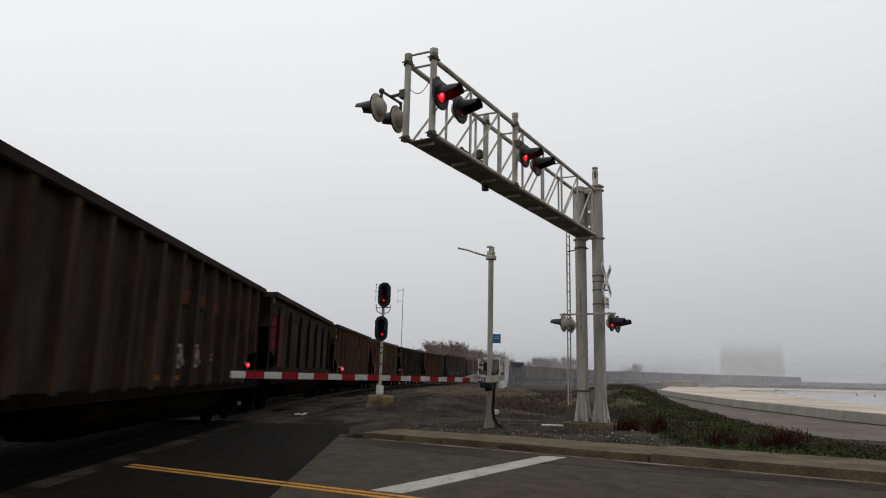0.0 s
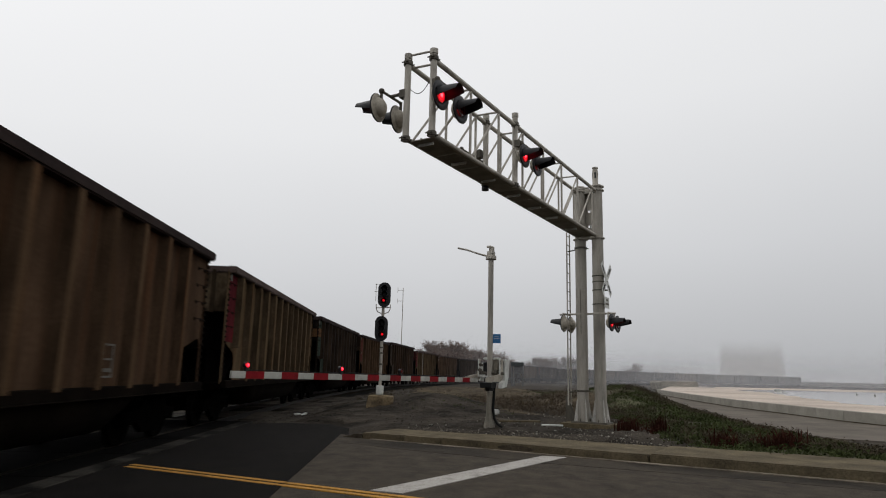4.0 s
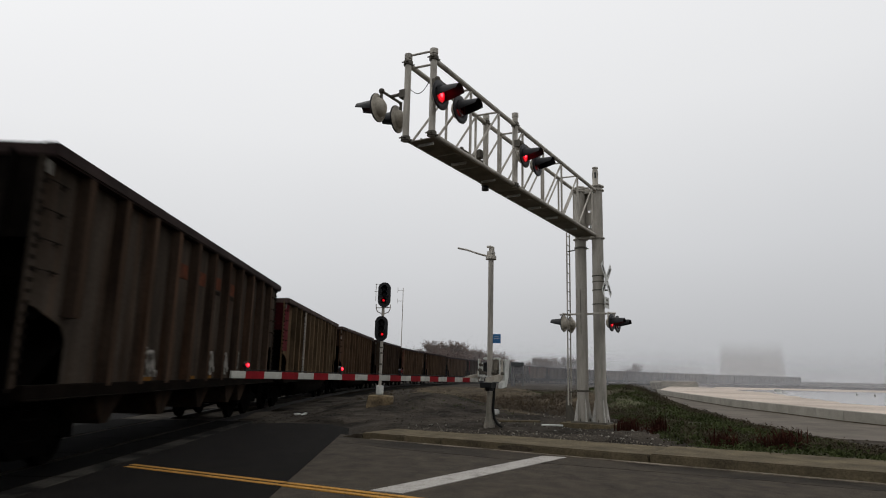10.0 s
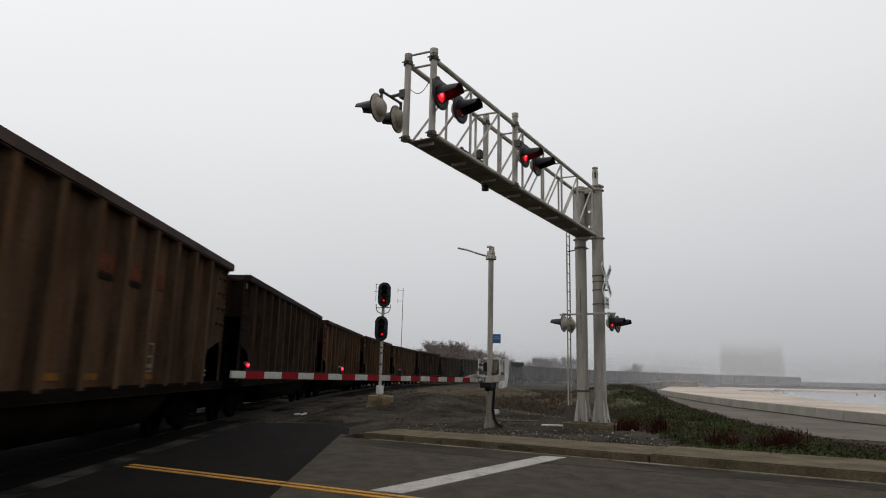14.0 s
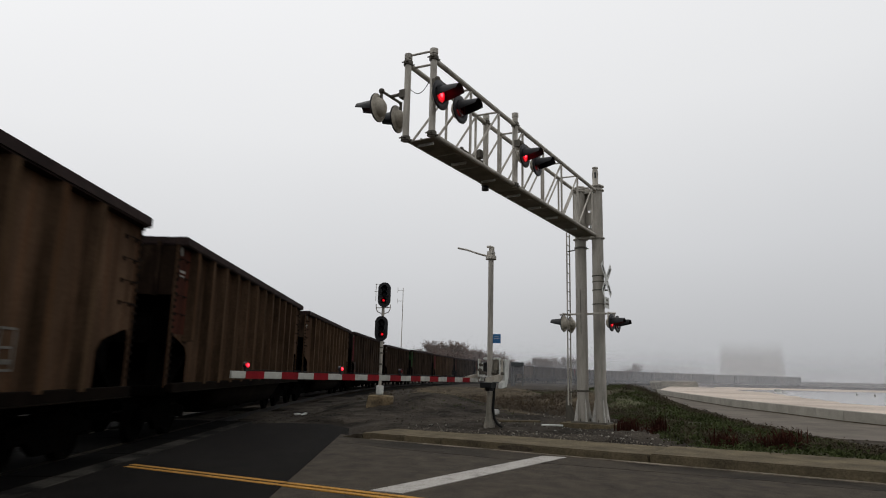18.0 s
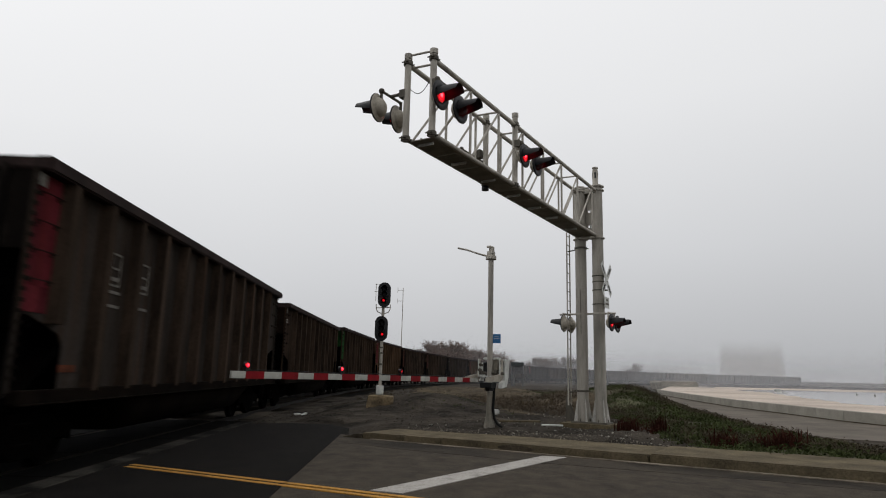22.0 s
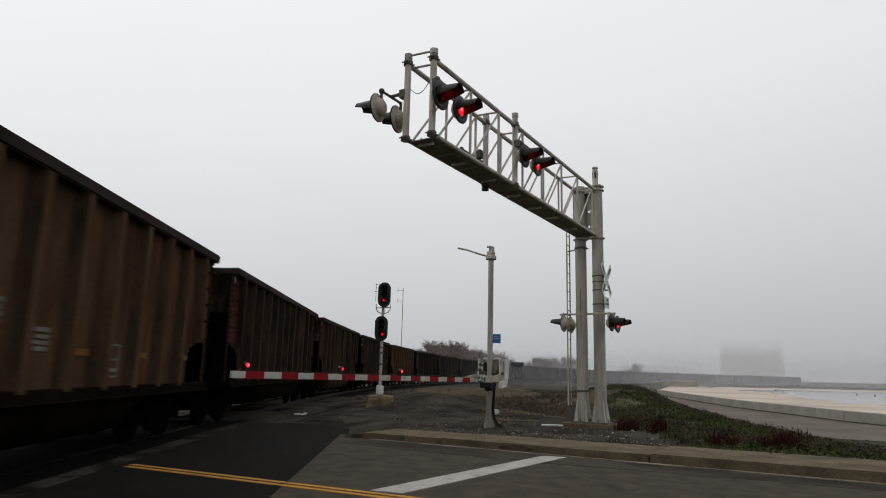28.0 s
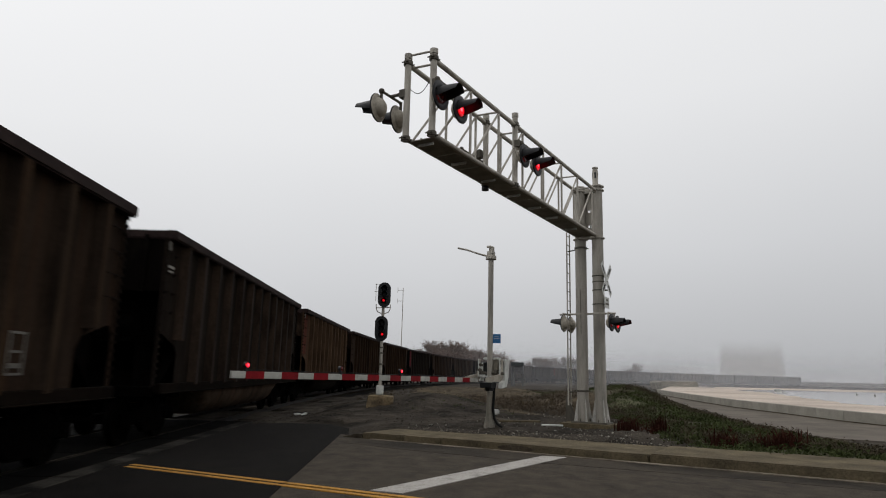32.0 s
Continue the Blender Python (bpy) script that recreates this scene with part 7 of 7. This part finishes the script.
    tufts("dead_stems", 60, lambda: (rnd.uniform(2.6, 8.0), 22.5 + 15 * rnd.random()), 0.2, 0.5, 5, 0.5, M["weed_brown"], "dry standing stems among the brush", "weeds")
    bushes("rough_brush", 160, lambda: (rnd.uniform(0, 13), 32 + 38 * rnd.random() ** 1.2), 0.3, 1.0, 0.4, 220, M["weed_brown"], "low dead brush beyond the crossing", (0.01, 0.026))
    tufts("rough_grass", 1400, lambda: (rnd.uniform(-3, 16), rnd.uniform(27, 75)), 0.05, 0.16, 7, 0.8, M["weed_dark"], "dull brown rough grass beyond the crossing")
    tufts("mound_weeds", 130, lambda: (rnd.uniform(-0.5, 3.5), rnd.uniform(22, 27)), 0.03, 0.10, 6, 0.8, M["weed_green"], "scattered small green weeds on the soil", "weeds")
    # boards and rubbish
    def board(x, y, ln, wd, th, rz, material, label):
        bm = bmesh.new()
        box(bm, (0, 0, th / 2), (ln, wd, th))
        bevel(bm, 0.006)
        solid("board", bm, material, label, "board", m=pose(x, y, ground_z(x, y) + 0.05, 0, 0, rz))

    board(4.0, 18.6, 0.6, 0.12, 0.04, -12, M["white_enamel"], "pale board lying on the gravel")
    board(3.2, 19.3, 1.25, 0.14, 0.05, 6, M["foundation"], "weathered tan plank on the gravel")
    board(6.05, 18.55, 0.55, 0.35, 0.10, -30, M["foundation"], "broken piece of tan concrete by the mast")
    bm = bmesh.new()
    box(bm, (0, 0, 0.09), (0.28, 0.22, 0.18))
    bevel(bm, 0.04, 2)
    solid("white_bucket", bm, M["white_enamel"], "small white plastic tub behind the gate", "bucket", m=pose(2.72, 21.4, ground_z(2.72, 21.4) + 0.03, 0, 0, 20))
    for i in range(14):
        x, y = -3.85 + rnd.uniform(-0.3, 0.3), 23.6 + rnd.uniform(-0.7, 0.6)
        bm = bmesh.new()
        bmesh.ops.create_icosphere(bm, subdivisions=1, radius=rnd.uniform(0.03, 0.08))
        for v in bm.verts:
            v.co *= rnd.uniform(0.7, 1.2)
            v.co.z *= 0.6
        solid("rubble", bm, M["white_enamel"], "pale broken stone beside the track", "stone", m=pose(x, y, ground_z(x, y) + 0.04, 0, 0, rnd.uniform(0, 360)))


def build_mist():
    """Thin curtains of ground fog, one behind another, each densest near the ground."""
    for dist, dens, a0, a1, thin in ((70.0, 0.03, -14, 24, 0.15), (100.0, 0.06, -10, 38, 0.2), (130.0, 0.09, -8, 40, 0.2), (162.0, 0.07, -6, 42, 0.3), (212.0, 0.17, -5, 43, 1.0), (244.0, 0.15, -4, 44, 1.0), (300.0, 0.20, -3, 45, 1.0)):
        m = bpy.data.materials.new("mist")
        m.use_nodes = True
        n, l = m.node_tree.nodes, m.node_tree.links
        n.clear()
        out, mx = n.new("ShaderNodeOutputMaterial"), n.new("ShaderNodeMixShader")
        df, tl, tr, ad = n.new("ShaderNodeBsdfDiffuse"), n.new("ShaderNodeBsdfTranslucent"), n.new("ShaderNodeBsdfTransparent"), n.new("ShaderNodeMixShader")
        df.inputs["Color"].default_value = tl.inputs["Color"].default_value = (0.80, 0.80, 0.82, 1)
        co, sep, up, ns, mul = n.new("ShaderNodeTexCoord"), n.new("ShaderNodeSeparateXYZ"), n.new("ShaderNodeMapRange"), n.new("ShaderNodeTexNoise"), n.new("ShaderNodeMath")
        up.interpolation_type = "SMOOTHSTEP"
        up.inputs["From Min"].default_value, up.inputs["From Max"].default_value = 1.0, 5.0 + dist * 0.03
        up.inputs["To Min"].default_value, up.inputs["To Max"].default_value = dens, 0.0
        ns.inputs["Scale"].default_value, ns.inputs["Detail"].default_value = 0.05, 3.0
        mul.operation = "MULTIPLY"
        grow = n.new("ShaderNodeMapRange")
        grow.inputs["To Min"].default_value, grow.inputs["To Max"].default_value = 0.5, 1.5
        l.new(co.outputs["Object"], sep.inputs[0])
        l.new(co.outputs["Object"], ns.inputs["Vector"])
        l.new(ns.outputs["Fac"], grow.inputs["Value"])
        l.new(sep.outputs["Z"], up.inputs["Value"])
        l.new(up.outputs[0], mul.inputs[0])
        l.new(grow.outputs[0], mul.inputs[1])
        l.new(df.outputs[0], ad.inputs[1])
        l.new(tl.outputs[0], ad.inputs[2])
        side, put = n.new("ShaderNodeMapRange"), n.new("ShaderNodeMath")   # thins out along the rails
        side.interpolation_type, put.operation = "SMOOTHSTEP", "MULTIPLY"
        side.inputs["From Min"].default_value, side.inputs["From Max"].default_value = 0.045 * dist, 0.15 * dist
        side.inputs["To Min"].default_value, side.inputs["To Max"].default_value = thin, 1.0
        l.new(sep.outputs["X"], side.inputs["Value"])
        l.new(mul.outputs[0], put.inputs[0])
        l.new(side.outputs[0], put.inputs[1])
        l.new(put.outputs[0], mx.inputs[0])
        l.new(tr.outputs[0], mx.inputs[1])
        l.new(ad.outputs[0], mx.inputs[2])
        l.new(mx.outputs[0], out.inputs[0])
        bm = bmesh.new()
        prev = None
        for i in range(41):
            a = radians(a0 + (a1 - a0) * i / 40)
            d = dist + 3.0 * math.sin(i * 0.5 + dist)
            ring = [bm.verts.new((d * math.sin(a), d * math.cos(a), z)) for z in (-0.6, 2.0, 5.0, 9.0, 6.2 + dist * 0.05 + 8.0)]
            if prev:
                for q in range(4):
                    bm.faces.new((prev[q], ring[q], ring[q + 1], prev[q + 1]))
            prev = ring
        solid("fog_drift", bm, m, "thin grey ground fog over the low ground", "fog", "stuff", smooth=True)


build_lot()
build_yard_things()
build_distance()
build_mist()
build_cover()


# ---- movement ----
def motions():
    for k, c in TRAIN:
        walk(c, [(0.5 * i, car_pose(k, 0.5 * i)) for i in range(65)])
    # wheelsets roll with the train
    for ob, q in WHEELSETS:
        rows = []
        for i in range(481):
            t = min(32.0, i * 2 / 30)
            rows.append((t, pose(0, q, 0.457) @ Matrix.Rotation(rolled(t) / 0.457, 4, "X")))
        walk(ob, rows)
    # flashing lamps: the lens inserts turn about, the two groups in turn
    for turn in ("first", "second"):
        now = turn == "first"
        rows = [(0.0, 0.0 if now else 180.0)]
        for i in range(66):
            t = 0.345 + 0.987 * (i // 2) if i % 2 == 0 else 0.865 + 0.987 * (i // 2)
            if t > 31.96:
                break
            t += -0.017 if now else -0.083   # one lamp lights as the other dies away
            a, b = (0.0, 180.0) if now else (180.0, 0.0)
            rows += [(t + q / 30, a + (b - a) * q / 3) for q in range(4)]
            now = not now
        rows.append((max(32.0, rows[-1][0] + 0.01), rows[-1][1]))
        for ob in LAMPS[turn]:
            p = ob.location.copy()
            walk(ob, [(t, pose(p.x, p.y, p.z, 0, 0, a)) for t, a in rows])


motions()
